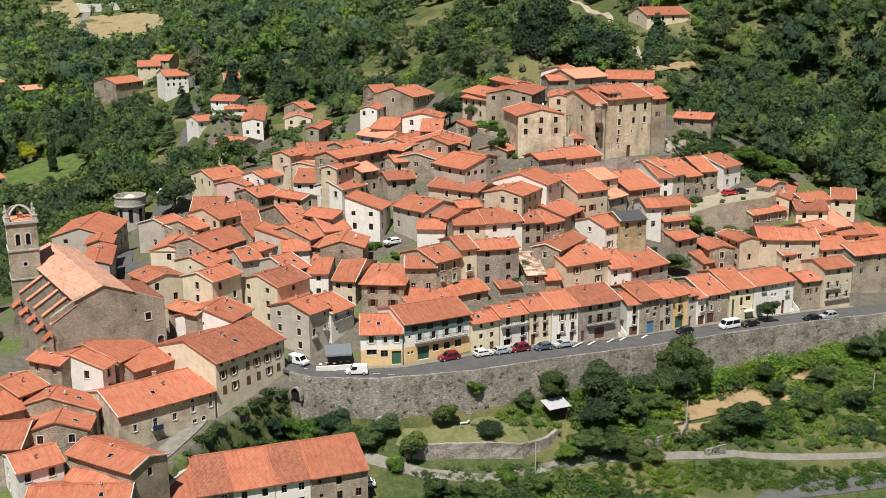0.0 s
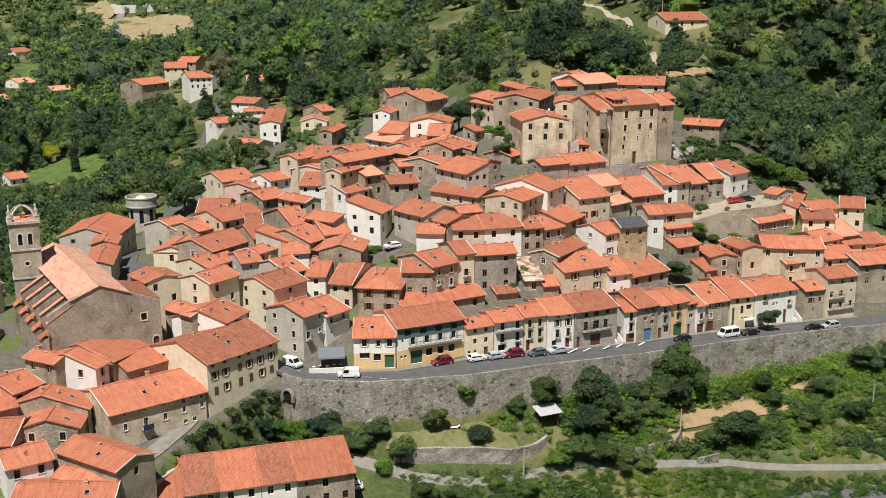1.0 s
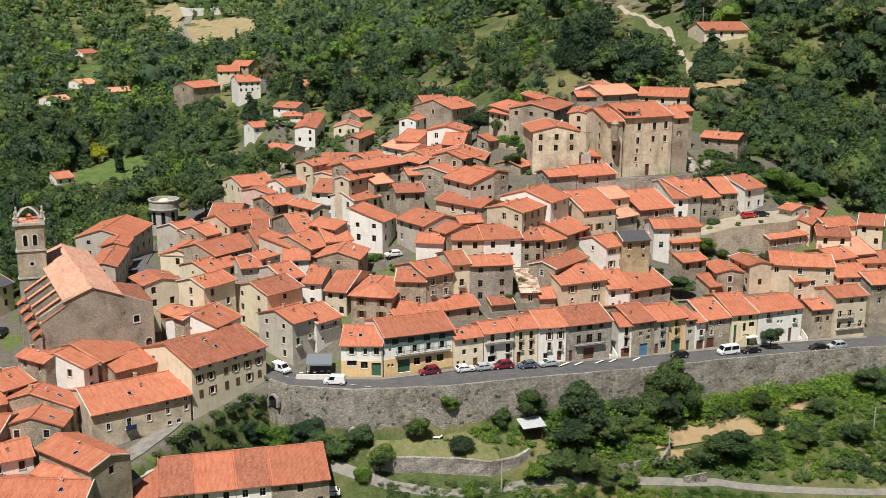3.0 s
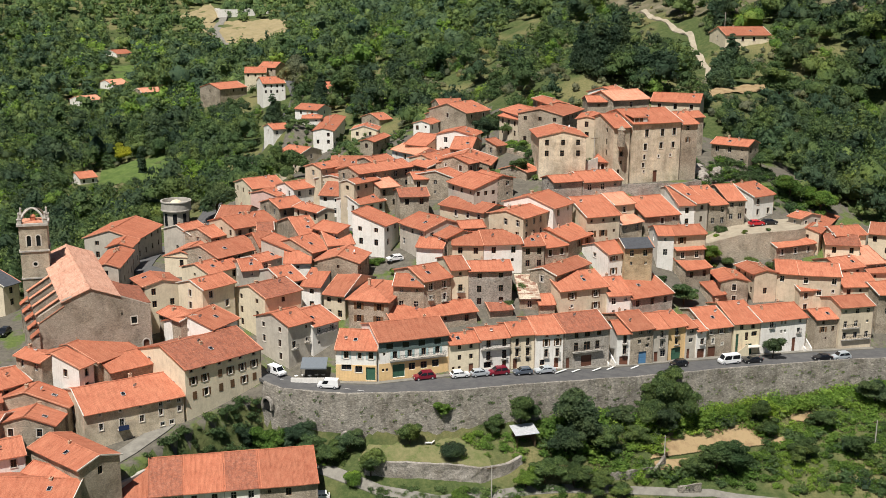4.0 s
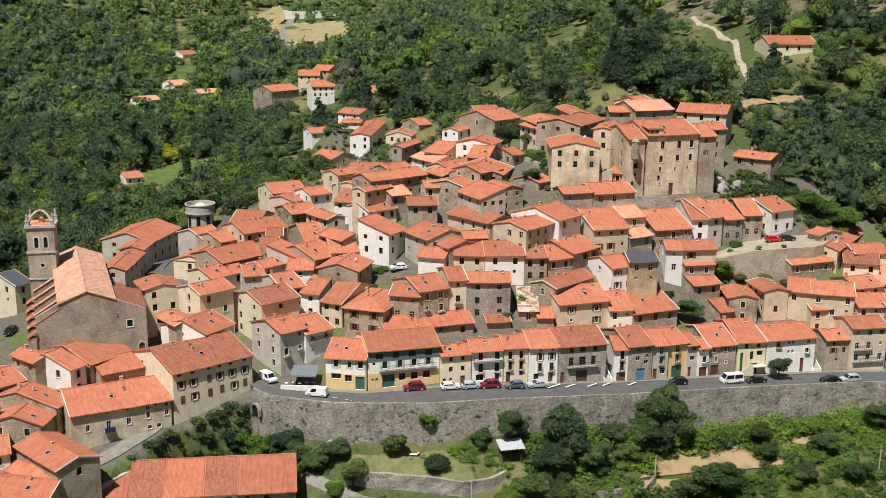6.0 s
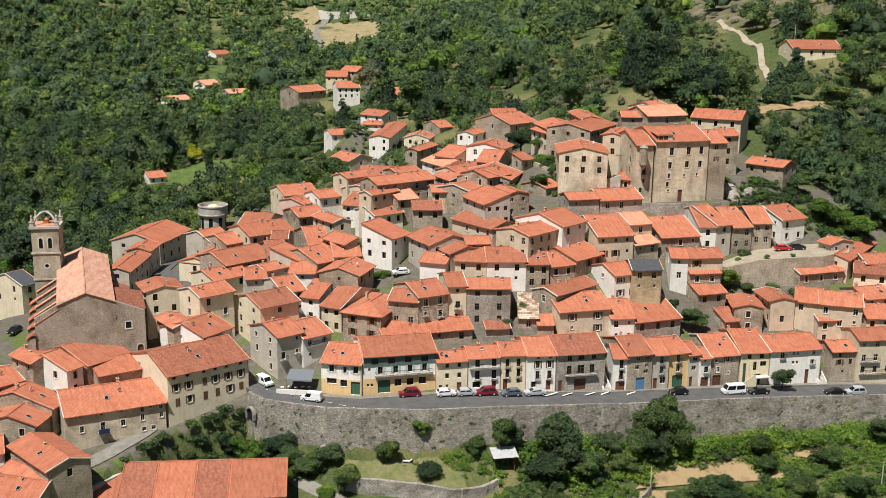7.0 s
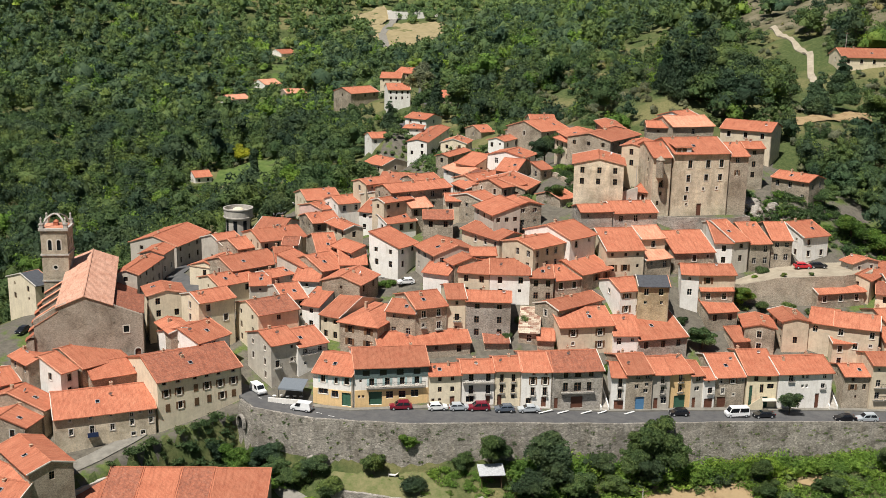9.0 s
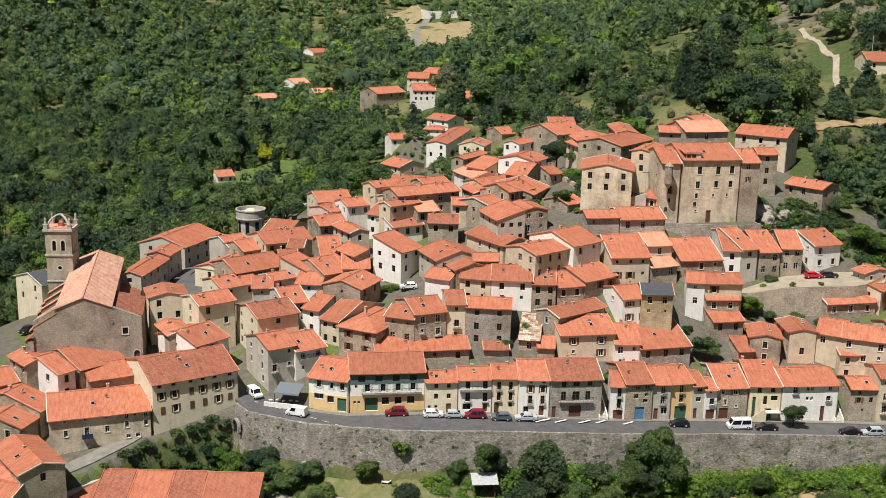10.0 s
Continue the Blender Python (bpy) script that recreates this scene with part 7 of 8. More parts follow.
for x, y, h, kind, mat, wide in (
        (29.8, 214.5, 10.5, "round", "leaf_dark", 1.25), (27.5, 209.5, 7.5, "round", "leaf_dark", 1.2), (34.5, 214, 6.5, "round", "leaf", 1.2), (18.3, 212.6, 8.0, "round", "leaf", 0.95), (13.2, 210.0, 3.6, "round", "leaf", 1.3),
        (5.7, 203.2, 4.0, "bush", "leaf_dark", 1.25), (-2.6, 203.9, 5.0, "round", "leaf", 1.2), (3.6, 207.4, 4.0, "round", "leaf_bright", 1.3), (-8.7, 196.2, 5.5, "round", "leaf", 1.35), (-14.2, 200.5, 5.0, "round", "leaf_dark", 1.2),
        (-24.2, 200.4, 6.0, "round", "leaf_dark", 1.15), (-21.0, 199.5, 5.0, "round", "leaf", 1.3), (-29.0, 199.0, 6.0, "round", "leaf_bright", 1.3), (-33.6, 200.2, 5.0, "round", "leaf_dark", 1.2), (-17.5, 197.8, 4.5, "round", "leaf", 1.3), (-12, 194.5, 3.0, "bush", "leaf_bright", 1.2),
        (46.0, 228.0, 12.0, "round", "leaf", 0.85), (50.3, 229.0, 11.0, "round", "leaf", 0.8), (43.5, 224.5, 7.5, "round", "leaf", 1.1), (47.5, 225.0, 7.0, "round", "leaf_dark", 1.2), (37.0, 221.5, 5.5, "round", "leaf_dark", 1.3), (41, 220, 4.5, "round", "leaf", 1.3),
        (57.3, 219.5, 7.5, "round", "leaf", 1.3), (61.0, 222.0, 6.0, "round", "leaf", 1.3), (52.5, 217.5, 4.5, "round", "leaf", 1.3), (66.8, 236.5, 5.0, "round", "leaf", 1.3), (68.5, 233.0, 4.0, "round", "leaf", 1.4), (80, 238.5, 4.5, "round", "leaf", 1.4),
        (24.0, 202.0, 5.5, "round", "leaf", 1.4), (29.5, 204.0, 5.5, "round", "leaf", 1.4), (20.5, 199.8, 4.0, "round", "leaf_bright", 1.4), (34.0, 204.5, 4.5, "round", "leaf", 1.5), (39.0, 206.0, 3.5, "bush", "leaf", 1.4), (93.0, 248.5, 6.0, "round", "leaf_dark", 1.4), (99, 250, 5.5, "round", "leaf", 1.4), (110, 252, 7, "round", "leaf", 1.2),
        (9.5, 193.8, 3.0, "bush", "leaf_bright", 1.4), (15.0, 191.5, 4.0, "round", "leaf", 1.4), (-4.0, 187.5, 4.5, "round", "leaf", 1.4), (4.0, 186.5, 5, "round", "leaf", 1.4), (-38.0, 192.0, 4.0, "round", "leaf", 1.4), (-42.0, 186.0, 3.0, "bush", "leaf", 1.4), (75, 228, 5, "round", "leaf", 1.4), (86.5, 232, 5, "round", "leaf", 1.3), (97, 237, 5.5, "round", "leaf", 1.4)):
    tree(x, y, h, kind, mat, wide, int(abs(x * 3)) % 3)
for x, y, h, z in ((57.5, 276.6, 2.2, 29.5), (62, 276.8, 2.6, 29.5), (68, 279.0, 2.4, 29.5), (59.5, 283.5, 1.4, 34.6), (66.5, 281.6, 1.3, 36.2), (72, 284.2, 1.2, 36.3), (-13.5, 247.0, 2.5, None), (-28.5, 263.5, 3.0, None), (-19.5, 251.5, 2.6, None), (-21.5, 250.8, 2.2, None), (3.5, 309.5, 2.6, None), (6.0, 307.0, 2.4, None), (8.6, 304.2, 2.8, None), (11.0, 301.5, 2.4, None), (12.6, 299.5, 3.2, None), (13.4, 296.0, 2.6, None), (5.5, 311, 2.8, None), (9.5, 307, 3.0, None), (-31, 270, 2.2, None), (12.5, 241, 2.2, None), (14.2, 246, 2.6, None), (24.5, 262, 2.8, None), (46, 263.5, 2.4, None), (33.5, 243, 2.4, None), (70, 262, 2.4, None), (76, 264, 2.2, None), (83, 265, 2.6, None), (-58, 213, 2.2, None), (-52, 206, 2.0, None)):
    tree(x, y, h, "bush", "leaf_bright" if int(x) % 2 else "leaf", 1.1, int(abs(x)) % 3, z)
tree(70.9, 251.2, 5.0, "round", "leaf_dark", 1.15, 1, 15.0, "dense round street tree beside the road")


def ivy():
    """Tufts rooted in the joints of the road wall."""
    rng = np.random.default_rng(5)
    blobs = crown_blobs(rng, "bush")
    mould, links = mould_of(rng, blobs, blobs[:2], 1, 60, 0.14)
    out = []
    for (ax, ay), (bx, by) in zip(EDGE[7:14], EDGE[8:15]):
        length = math.hypot(bx - ax, by - ay)
        nx, ny = (by - ay) / length, -(bx - ax) / length
        for _ in range(int(length * 2.4)):
            k, f = rng.uniform(), rng.uniform() ** 0.6
            x, y = ax + (bx - ax) * k, ay + (by - ay) * k
            top = float(np.interp(x, [p[0] for p in ROAD], ROAD_Z)) + 0.3
            foot = ground_at(x + nx * 3, y + ny * 3)
            z = foot + (top - foot) * f
            s = rng.uniform(0.35, 1.0)
            o = 0.45 + (1 - f) * 1.05
            out.append(mould * np.array([s, s, s * 1.1]) + np.array([x + nx * o, y + ny * o, z - 0.3]))
    tagged(new("wall_plants", fast_mesh("wall_plants", np.concatenate(out), np.concatenate([links + n * len(mould) for n in range(len(out))]), "leaf")), "green tufts growing out of the road wall", "plants", kind="stuff")


ivy()


def culvert(x, y, z, yaw, w, h):
    root = thing("culvert", x, y, z, yaw, "dark arched culvert mouth in the stone wall", "opening", kind="structure")
    part("arch_band", arch_ring(w, h, 0.35, 0.5), "stonegrey", root)
    # Black sheet painted as the shade inside; the wall has no hole here.
    bm = bmesh.new()
    ring = [bm.verts.new((px, -0.12, pz)) for px, pz in arch_points(w, h)]
    bm.faces.new(ring)
    part("darkness", bm, "soot", root, "black sheet painted as the shade inside the culvert")


culvert(-14.9, 201.9, 9.6, 12, 1.3, 1.7)
culvert(-30.9, 203.5, 14.6, -33, 2.2, 2.2)


def shed():
    root = thing("garden_shed", 19.2, 209.4, 9.0, 27, "open garden shed with a grey corrugated metal roof", "shed")
    for x in (-1.9, 1.9):
        for y in (-1.1, 1.2):
            part("post", boxes((x - 0.07, y - 0.07, -1, x + 0.07, y + 0.07, 2.2 + 0.18 * y)), "timber", root)
    part("back_panel", boxes((-1.9, 1.2, -1, 1.9, 1.26, 2.3)), "timber", root)
    part("side_panel", boxes((1.86, -1.0, -1, 1.92, 1.18, 2.0)), "timber", root)
    bm = bmesh.new()
    n = 46
    rows = [[bm.verts.new((-2.5 + 5.0 * i / n, y, z + 0.03 * (i % 2))) for i in range(n + 1)] for y, z in ((-1.9, 1.95), (1.7, 2.75), (1.7, 2.71), (-1.9, 1.91))]
    for a, b2 in zip(rows, rows[1:]):
        for i in range(n):
            bm.faces.new((a[i], a[i + 1], b2[i + 1], b2[i]))
    part("roof", bm, "zinc", root, "corrugated metal roof")


shed()


def garden_chair(x, y, yaw, tilt=0):
    z = ground_at(x, y) + 0.35
    root = thing("garden_lounger", x, y, z, yaw, "white plastic garden lounger on the lawn", "lounger", "white loungers")
    part("seat", boxes((-0.9, -0.32, 0.28, 0.5, 0.32, 0.34)), "frame_white", root)
    o = part("backrest", boxes((0, -0.32, 0, 0.7, 0.32, 0.06)), "frame_white", root)
    o.matrix_local = pose(0.5, 0, 0.28, 0, -40, 0)
    for a in (-0.8, 0.4):
        for b2 in (-0.28, 0.22):
            part("leg", boxes((a, b2, 0, a + 0.06, b2 + 0.06, 0.28)), "frame_white", root)


garden_chair(1.2, 204.2, 10)
garden_chair(-1.0, 205.6, 70)


# ---- parked cars ----
def car(x, y, z, yaw, paint, kind="hatch", label=""):
    L, W, H = {"hatch": (4.0, 1.72, 1.48), "saloon": (4.5, 1.76, 1.42), "van": (4.3, 1.8, 1.85), "minibus": (4.9, 1.9, 2.1), "suv": (4.5, 1.85, 1.7)}[kind]
    talk = {"hatch": "small hatchback", "saloon": "saloon car", "van": "delivery van", "minibus": "minibus", "suv": "estate car"}[kind]
    colour = {"car_white": "white", "car_red": "dark red", "car_bright_red": "bright red", "car_silver": "silver", "car_black": "black", "car_grey": "grey", "car_blue": "blue"}[paint]
    root = thing("car", x, y, z, yaw, label or f"{colour} {talk} parked beside the road", "car", "parked cars")
    hood = 0.95 if kind != "minibus" else 1.05
    nose = {"hatch": 0.95, "saloon": 1.15, "van": 0.75, "minibus": 0.45, "suv": 1.05}[kind]
    tail = {"hatch": 0.15, "saloon": 0.75, "van": 0.05, "minibus": 0.05, "suv": 0.2}[kind]
    slope = 0.75 if kind in ("hatch", "saloon", "suv") else 0.6
    h0, h1 = -L / 2, L / 2
    low = [(h0 + 0.06, 0.28), (h0, 0.5), (h0 + 0.05, hood - 0.12), (h0 + nose, hood), (h1 - tail, hood), (h1 - 0.04, hood - (0.1 if tail > 0.4 else 0.0)), (h1, 0.5), (h1 - 0.08, 0.28)]
    cab = [(h0 + nose - 0.1, hood - 0.02), (h0 + nose + slope, H), (h1 - tail - (0.5 if tail > 0.1 else 0.12), H), (h1 - tail - 0.02, hood - 0.02)]
    bm = bmesh.new()
    def loft(profile, halves):
        rows = [[bm.verts.new((px, w * s, pz)) for (px, pz), w in zip(profile, halves)] for s in (-1, 1)]
        n = len(profile)
        for i in range(n):
            bm.faces.new((rows[0][i], rows[0][(i + 1) % n], rows[1][(i + 1) % n], rows[1][i]))
        bm.faces.new(rows[0][::-1])
        bm.faces.new(rows[1])
    loft(low, [W / 2 - 0.06, W / 2, W / 2 - 0.02, W / 2 - 0.03, W / 2 - 0.03, W / 2 - 0.04, W / 2, W / 2 - 0.06])
    cw = 0.2 if kind in ("hatch", "saloon", "suv") else 0.1
    loft(cab, [W / 2 - 0.05, W / 2 - cw, W / 2 - cw, W / 2 - 0.06])
    bmesh.ops.recalc_face_normals(bm, faces=bm.faces)
    bmesh.ops.bevel(bm, geom=bm.edges[:], offset=0.05, segments=2, affect="EDGES", clamp_overlap=True)
    body = part("body", bm, paint, root)
    def pane_quad(name, pts, push):
        bm = bmesh.new()
        a = [bm.verts.new(p) for p in pts]
        b2 = [bm.verts.new((p[0] + push[0], p[1] + push[1], p[2] + push[2])) for p in pts]
        bm.faces.new(b2)
        for i in range(4):
            bm.faces.new((a[i], a[(i + 1) % 4], b2[(i + 1) % 4], b2[i]))
        bmesh.ops.recalc_face_normals(bm, faces=bm.faces)
        part(name, bm, "car_glass", root)
    def cut(p, q, k):
        return (p[0] + (q[0] - p[0]) * k, p[1] + (q[1] - p[1]) * k)
    a, b2 = cut(cab[0], cab[1], 0.16), cut(cab[0], cab[1], 0.9)
    pane_quad("windscreen", [(a[0], -W / 2 + 0.16, a[1]), (a[0], W / 2 - 0.16, a[1]), (b2[0], W / 2 - cw - 0.09, b2[1]), (b2[0], -W / 2 + cw + 0.09, b2[1])], (-0.015, 0, 0.02))
    a, b2 = cut(cab[3], cab[2], 0.2), cut(cab[3], cab[2], 0.88)
    if kind != "van":
        pane_quad("rear_window", [(a[0], W / 2 - 0.18, a[1]), (a[0], -W / 2 + 0.18, a[1]), (b2[0], -W / 2 + cw + 0.1, b2[1]), (b2[0], W / 2 - cw - 0.1, b2[1])], (0.02, 0, 0.01))
    zl, zh = hood + 0.06, H - 0.14
    lo_x0, hi_x0 = cab[0][0] + 0.3, cab[1][0] + 0.02
    lo_x1, hi_x1 = cab[3][0] - 0.2, cab[2][0] - 0.1
    spans = [(0.0, 0.46), (0.52, 1.0)] if kind != "van" else [(0.0, 0.36)]
    for s in (-1, 1):
        for k0, k1 in spans:
            y0, y1 = s * (W / 2 - 0.055), s * (W / 2 - cw + 0.01)
            pane_quad("side_window", [(lo_x0 + (lo_x1 - lo_x0) * k0, y0, zl), (lo_x0 + (lo_x1 - lo_x0) * k1, y0, zl), (hi_x0 + (hi_x1 - hi_x0) * k1, y1, zh), (hi_x0 + (hi_x1 - hi_x0) * k0, y1, zh)], (0, s * 0.012, 0.004))
        part("headlight", boxes((h0 - 0.01, min(s * (W / 2 - 0.42), s * (W / 2 - 0.1)), 0.62, h0 + 0.12, max(s * (W / 2 - 0.42), s * (W / 2 - 0.1)), 0.76)), "lamp_lens", root)
        part("tail_light", boxes((h1 - 0.1, min(s * (W / 2 - 0.24), s * (W / 2 - 0.05)), 0.62, h1 + 0.01, max(s * (W / 2 - 0.24), s * (W / 2 - 0.05)), 0.88)), "lamp_red", root)
        for wx in (h0 + 0.78, h1 - 0.78):
            bm = bmesh.new()
            prism(bm, circle(0.31, 16), -0.1, 0.1)
            tyre = part("wheel", bm, "tyre", root)
            tyre.matrix_local = pose(wx, s * (W / 2 - 0.08), 0.31, 90, 0, 0)
            bm = bmesh.new()
            prism(bm, circle(0.19, 12), -0.115, 0.115)
            part("rim", bm, "zinc", tyre)
    return root


for x, y, z, turn, paint, kind in (
        (-1.8, 215.5, 18.23, 27, "car_red", "suv"),
        (5.1, 218.0, 18.17, 207, "car_white", "hatch"),
        (9.0, 219.8, 18.06, 207, "car_silver", "hatch"),
        (12.6, 221.5, 17.96, 27, "car_red", "suv"),
        (17.5, 223.1, 17.76, 27, "car_grey", "hatch"),
        (21.9, 225.6, 17.45, 27, "car_silver", "saloon"),
        (49.8, 239.6, 15.66, 27, "car_black", "hatch"),
        (60.9, 245.0, 15.06, 27, "car_white", "minibus"),
        (66.1, 247.1, 14.86, 27, "car_black", "saloon"),
        (81.9, 253.2, 14.24, 25, "car_black", "saloon"),
        (86.2, 255.0, 14.11, 24, "car_silver", "suv"),
        ):
    car(x, y, z, turn, paint, kind)
car(-31.5, 211.4, 18.86, 146, "car_white", "van", "white delivery van on the asphalt road")
car(-19.6, 207.4, 18.25, 2, "car_white", "van", "white delivery van on the asphalt road")
car(69.8, 290.3, 36.35, 200, "car_bright_red", "hatch", "bright red hatchback parked on the terrace")
car(73.2, 292.3, 36.35, 200, "car_black", "hatch", "black hatchback parked on the terrace")
for x, y, turn, paint, kind, label in ((-15.3, 252.2, 30, "car_white", "hatch", "white hatchback parked in the small square"), (-93.2, 215.7, 95, "car_black", "hatch", "dark hatchback parked beside the church"),
                                       (-93.3, 346.9, 20, "car_white", "van", "white van parked under trees"), (-84, 340, 20, "car_white", "hatch", "white hatchback parked under trees"), (-17, 189.5, 15, "car_white", "hatch", "white hatchback parked below the garden path")):
    car(x, y, ground_at(x, y) + 0.25, turn, paint, kind, label)


# ---- details of the road front ----
def awning():
    """Canopy of the terrace at the foot of the corner house."""
    root = thing("terrace_awning", -23.6, 211.4, 18.6, 10, "grey canvas awning over a pavement terrace", "awning")
    bm = bmesh.new()
    rows = [[bm.verts.new((x, y, z)) for x in (-2.6, 2.6)] for y, z in ((2.2, 3.6), (-1.6, 2.7), (-1.65, 2.4), (-1.55, 2.4), (-1.5, 2.62), (2.2, 3.52))]
    for a, b2 in zip(rows, rows[1:]):
        bm.faces.new((a[0], a[1], b2[1], b2[0]))
    part("canopy", bm, "canvas_grey", root)
    for x in (-2.5, 2.5):
        part("post", boxes((x - 0.04, -1.55, -0.5, x + 0.04, -1.47, 2.6)), "iron", root)
    part("parapet", boxes((-4.5, -2.3, -0.6, 3.2, -2.0, 0.75)), "white", root, "low white terrace wall")
    rng = random.Random(3)
    for n in range(5):
        tx, ty = -3.6 + n * 1.35, rng.uniform(-1.2, 0.4)
        t = thing("cafe_table", -23.6 + tx * 0.985 - ty * 0.17, 211.4 + tx * 0.17 + ty * 0.985, 18.6, 10, "small round cafe table on the terrace", "table", "cafe tables")
        bm = bmesh.new()
        prism(bm, circle(0.4, 14), 0.7, 0.74)
        part("tabletop", bm, "frame_white", t)
        bm = bmesh.new()
        prism(bm, circle(0.04, 8), 0.0, 0.7)
        part("leg", bm, "iron", t)


awning()
for ax, ay, bx, by, z in ((23.9, 225.5, 26.1, 228.4, 17.3), (27.3, 227.6, 29.0, 229.9, 17.0), (31.6, 229.9, 33.3, 232.2, 16.75), (34.6, 231.9, 36.0, 234.0, 16.5), (39.6, 234.4, 41.2, 236.6, 16.15)):
    length = math.hypot(bx - ax, by - ay)
    ob = part("bay_marking", boxes((0, -0.22, 0, length, 0.22, 0.012)), "road_paint", None)
    ob.matrix_world = pose(ax, ay, z + 0.12, 0, 0, math.degrees(math.atan2(by - ay, bx - ax)))
    tagged(ob, "white painted parking bay bar", "road marking", kind="structure")
for n in range(9):
    k = n / 8
    a, b2 = Vector((-33, 209.6, 18.72)), Vector((-10, 206.4, 18.13))
    p = a.lerp(b2, k)
    ob = part("lane_dash", boxes((-0.75, -0.06, 0, 0.75, 0.06, 0.012)), "road_paint", None)
    ob.matrix_world = pose(p.x, p.y, p.z + 0.05, 0, 0, -8)
    tagged(ob, "white painted lane dash on asphalt", "road marking", kind="structure")
ribbon("pavement", [(-19, 210.3), (-10.8, 211.4), (2.2, 218.2), (8.2, 221.6), (36, 234.6), (50, 243), (80, 258.6), (95, 264.5)], 1.3, 0.2, "lane", "pale concrete pavement along the house fronts", level=[18.2, 18.15, 18.1, 17.9, 16.4, 15.6, 14.3, 13.9])


def stairs(x, y, z, yaw, width, n, label):
    """A flight of n stone steps climbing away from its foot."""
    root = thing("stairs", x, y, z, yaw, label, "stairs", kind="structure")
    for k in range(n):
        part("step", boxes((-width / 2, 0.3 * k, -1.0 + 0.17 * k, width / 2, 0.3 * k + 0.32, 0.17 * (k + 1))), "concrete", root)
    for s in (-1, 1):
        x0 = s * (width / 2 + 0.15)
        part("side_wall", poly_wall([(0, -1), (n * 0.3, -1), (n * 0.3, n * 0.17 + 0.8), (0, 0.8)], x0 - 0.12, x0 + 0.12), "white", root).matrix_local = pose(0, 0, 0, 0, 0, 90) @ pose(0, 0, 0)


stairs(35.6, 234.2, 16.5, 30, 1.3, 18, "narrow pale concrete stairs between two houses")
stairs(79.6, 258.0, 14.4, 25, 1.4, 14, "pale concrete stairs climbing beside a house")
stairs(13.4, 238.5, 24.0, 15, 1.4, 20, "grey stone stair alley between houses")


# ---- outside stair of the pale yellow house ----
def outside_stair():
    base = yellow_house.matrix_world.translation.z
    z = 15.05 - base
    for k in range(11):
        part("step", boxes((0.2 + 0.26 * k, -1.25, z, 0.2 + 0.26 * (k + 1), -0.06, z + 0.17 * (k + 1))), "tile_new", yellow_house)
    part("landing", boxes((3.06, -1.5, z + 1.9, 6.3, -0.06, z + 2.1)), "surround", yellow_house)
    part("stair_wall", poly_wall([(0.1, z), (3.06, z), (3.06, z + 2.8), (2.8, z + 2.8), (0.1, z + 0.9)], -1.42, -1.3), "straw", yellow_house)
    part("pier", boxes((3.06, -1.42, z, 3.3, -0.06, z + 1.9)), "straw", yellow_house)


outside_stair()


def rocks():
    """Outcrops on the slope beside the tall old house."""
    rng = random.Random(12)
    for n in range(9):
        x, y = rng.uniform(51.5, 61), rng.uniform(302, 313)
        bm = bmesh.new()
        bmesh.ops.create_icosphere(bm, subdivisions=3, radius=1)
        for v in bm.verts:
            v.co *= 1 + 0.45 * noise.noise(v.co * 1.3 + Vector((n * 7, 0, 0))) + 0.18 * noise.noise(v.co * 4 + Vector((0, n * 5, 0)))
        ob = part("rock", bm, "stonegrey", None)
        s = rng.uniform(1.6, 3.2)
        ob.matrix_world = pose(x, y, ground_at(x, y) + 0.3, rng.uniform(-20, 20), 0, rng.uniform(0, 360)) @ Matrix.Diagonal((s, s * 0.8, s * rng.uniform(0.45, 0.8), 1))
        tagged(ob, "rough grey rock outcrop on the slope", "rock", "rocks of the slope")


rocks()


# ---- details of the tall old house ----
def castle_parts():
    w, d = castle.dimensions.x, castle.dimensions.y
    h = 61.0 - castle.matrix_world.translation.z
    bm = bmesh.new()
    for k, (z0, z1, r0, r1) in enumerate(((h - 6.6, h - 5.4, 0.25, 0.95), (h - 5.4, h - 1.2, 0.95, 0.95))):
        prism(bm, circle(r0, 14, -4.0, -1.6), z0, z1, 0, r1 / r0)
    prism(bm, circle(1.1, 14, -4.0, -1.6), h - 1.2, h - 0.3, 0, 0.15)
    part("corner_turret", bm, "stone", castle, "round stone corner turret")
    bm = bmesh.new()
    box(bm, 0.6, 0.5, h - 0.2, 4.6, 3.6, h + 1.5)
    part("dormer", bm, "timber", castle, "glazed timber dormer")
    bm = bmesh.new()
    plate(bm, (0.7, 0.85, 2.0, 2.15, 3.3, 3.45, 4.5), (h - 0.1, h + 0.1, h + 1.2, h + 1.4), lambda i, j: i in (1, 3) and j == 1, 0.42, 0.5)
    part("dormer_frame", bm, "frame_white", castle)
    bm = bmesh.new()
    roof_sheet(bm, ((0.3, 0.2, h + 1.45), (4.9, 0.2, h + 1.45), (4.9, 4.6, h + 1.9), (0.3, 4.6, h + 1.9)))
    part("dormer_roof", bm, "tile_new", castle)


castle_parts()


def pole(x, y, h, label):
    z = ground_at(x, y) - 0.3
    root = thing("utility_pole", x, y, z, 25, label, "pole", "poles")
    bm = bmesh.new()
    prism(bm, circle(0.14, 10), 0, h, 0, 0.7)
    part("shaft", bm, "concrete", root)
    part("crossarm", boxes((-0.9, -0.06, h - 0.5, 0.9, 0.06, h - 0.38)), "timber", root)


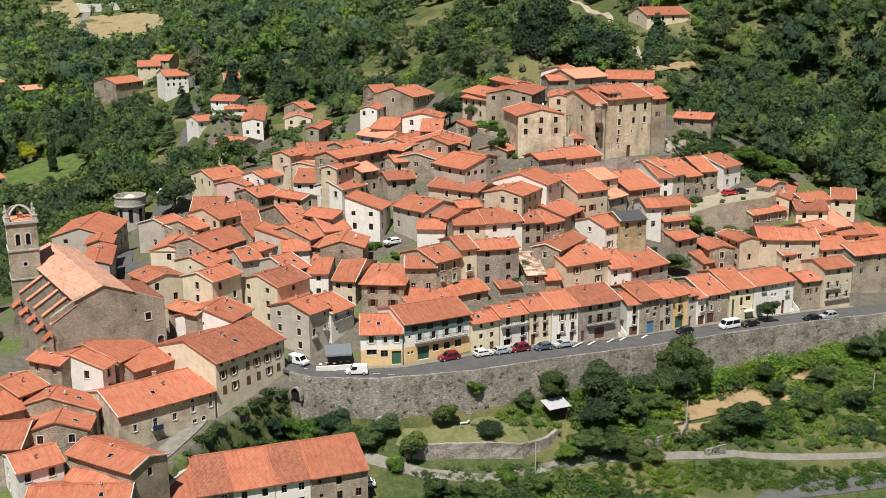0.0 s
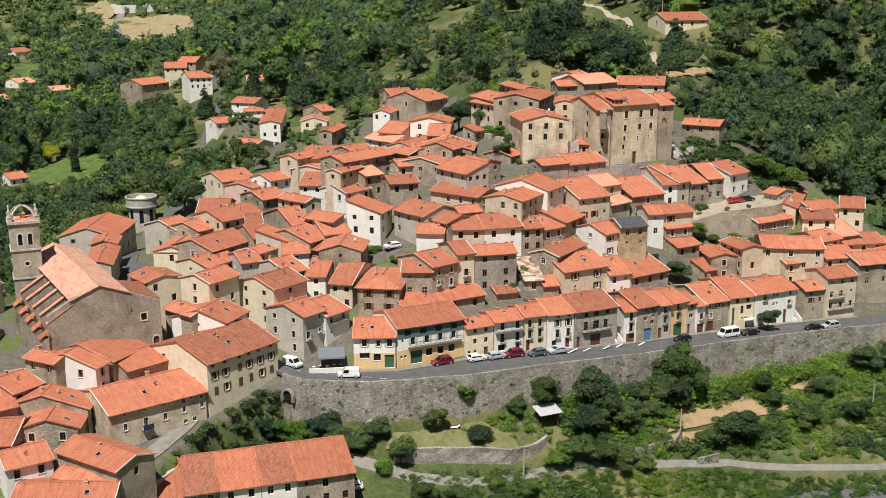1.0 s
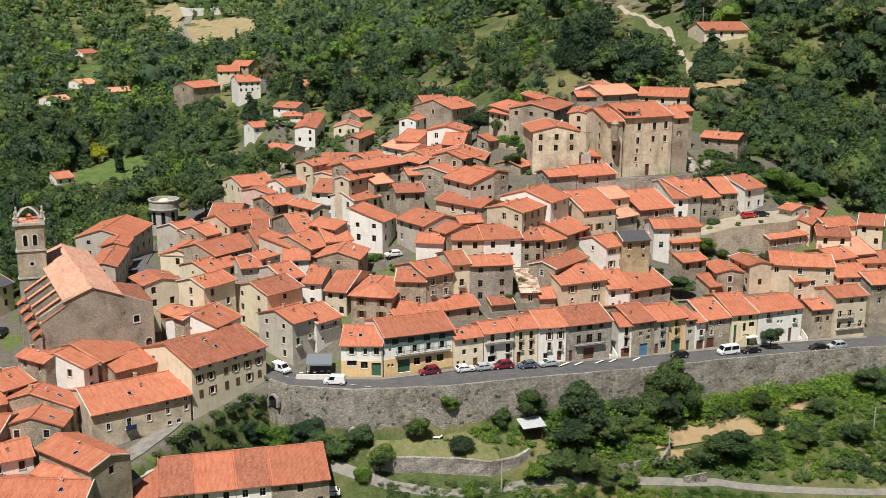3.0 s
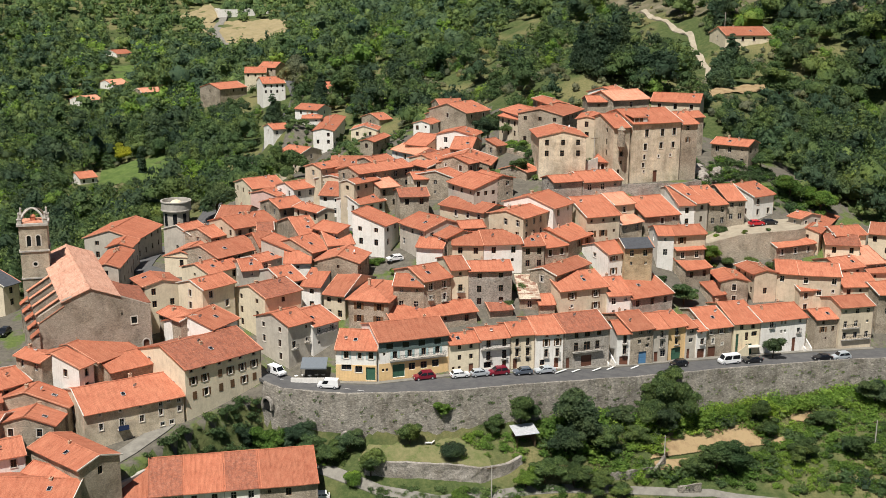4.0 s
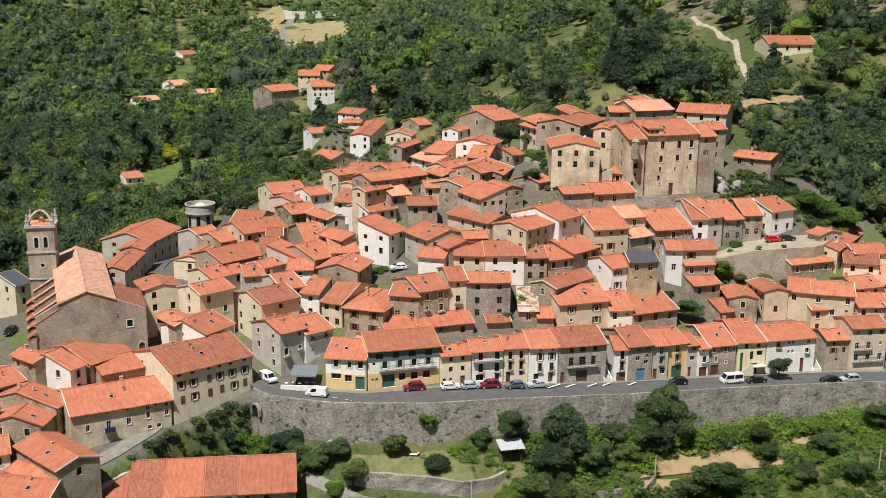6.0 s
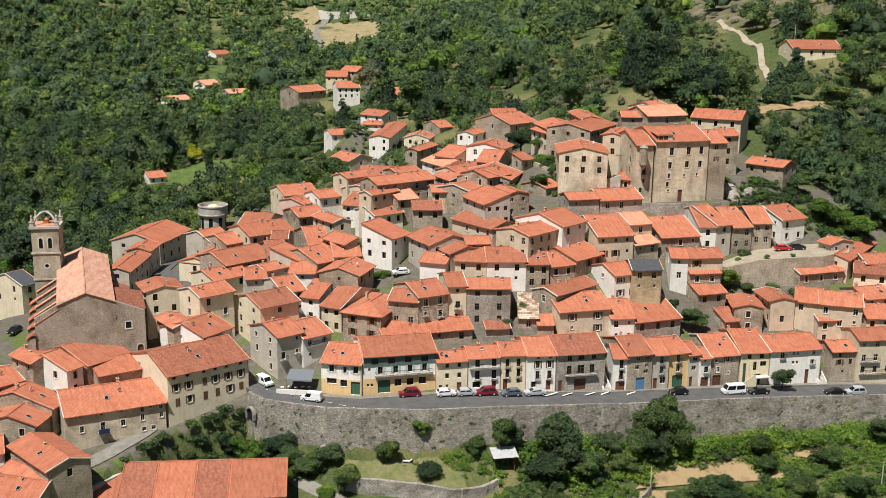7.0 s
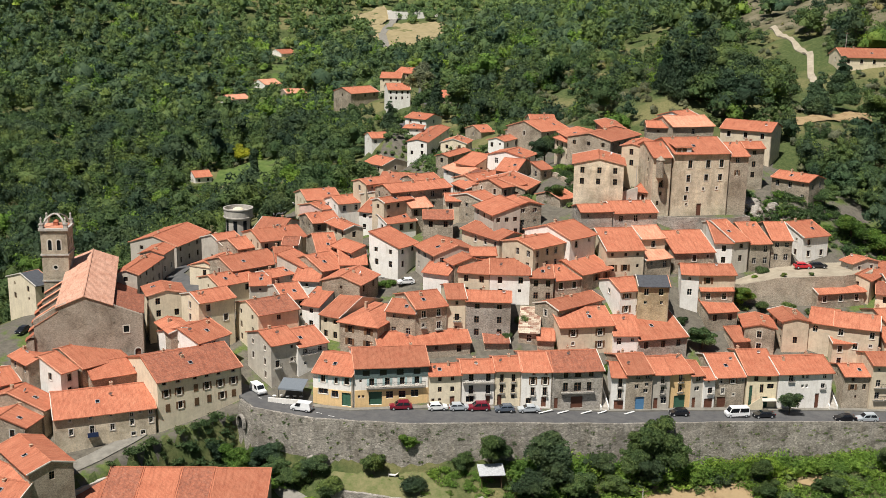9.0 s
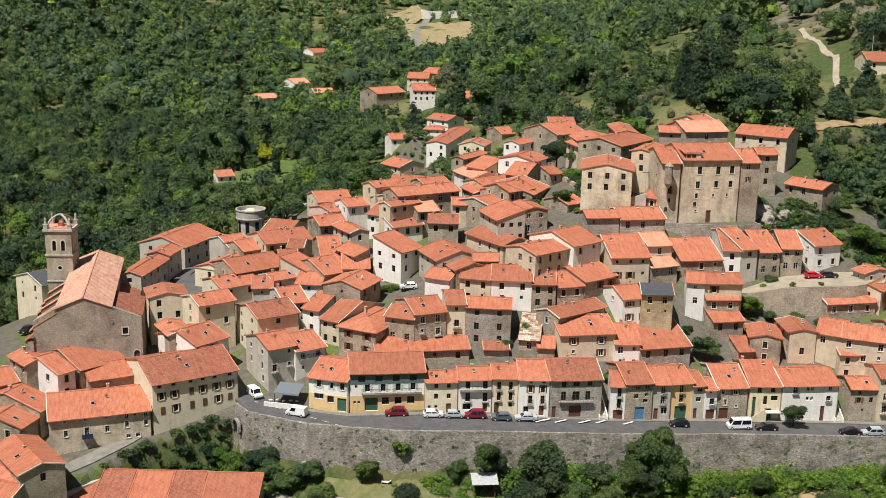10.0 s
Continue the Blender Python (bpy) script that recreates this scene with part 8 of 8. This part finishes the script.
for x, y, h in ((73, 470, 11), (-80, 440, 10), (28.5, 296.5, 9), (14.5, 195.5, 7), (46.8, 218, 6), (91, 236, 6)):
    pole(x, y, h, "slim grey utility pole with a crossarm")

# balcony hung with a dark blue cloth on the long beige house
top = 20.1 - lane_house.matrix_world.translation.z - 4.2
slab = part("balcony", boxes((5.9, -0.9, top - 0.14, 7.9, -0.01, top)), "concrete", lane_house)
part("cloth", boxes((5.9, -0.95, top - 0.1, 7.9, -0.9, top + 0.85)), "cloth_navy", slab, "dark blue balcony cloth")

# boarded upper storey and window shutters of the inn
top = 26.6 - inn.matrix_world.translation.z
bm = bmesh.new()
edges = [0.0, 1.6, 3.0, 5.0, 6.4, 8.4, 9.8, 11.8, 13.2, 14.9]
plate(bm, edges, (top - 2.35, top - 1.9, top - 0.7, top - 0.25), lambda i, j: i % 2 == 1 and j == 1, -0.09, -0.05)
part("boarding", bm, "boards_green", inn, "dark green boarded upper storey")
part("boarding_glass", boxes((0.3, -0.055, top - 2.2, 14.6, -0.03, top - 0.5)), "pane", inn)


def cemetery():
    """Walled graveyard with pale tombs beyond the hay fields."""
    z = ground_at(-335, 1078) + 1.5
    root = thing("cemetery", -335, 1078, z, 25, "pale walled cemetery with rows of white tombs", "cemetery")
    for x0, y0, x1, y1 in ((-24, -16, 24, -15.2), (-24, 15.2, 24, 16), (-24, -15.2, -23.2, 15.2), (23.2, -15.2, 24, 15.2)):
        part("cemetery_wall", boxes((x0, y0, -5, x1, y1, 2.6)), "white", root)
    part("gravel", boxes((-23.2, -15.2, -5, 23.2, 15.2, 0.2)), "lane", root)
    rng = random.Random(8)
    for i in range(7):
        for j in range(3):
            x, y, h = -20 + i * 6.3, -10 + j * 9, rng.uniform(1.0, 3.4)
            bm = boxes((x, y, 0.2, x + 2.4, y + 3.6, h))
            prism(bm, [(x - 0.15, y - 0.15), (x + 2.55, y - 0.15), (x + 2.55, y + 3.75), (x - 0.15, y + 3.75)], h, h + 0.5, 0, 0.6)
            part("tomb", bm, rng.choice(("white", "concrete", "surround")), root)


cemetery()
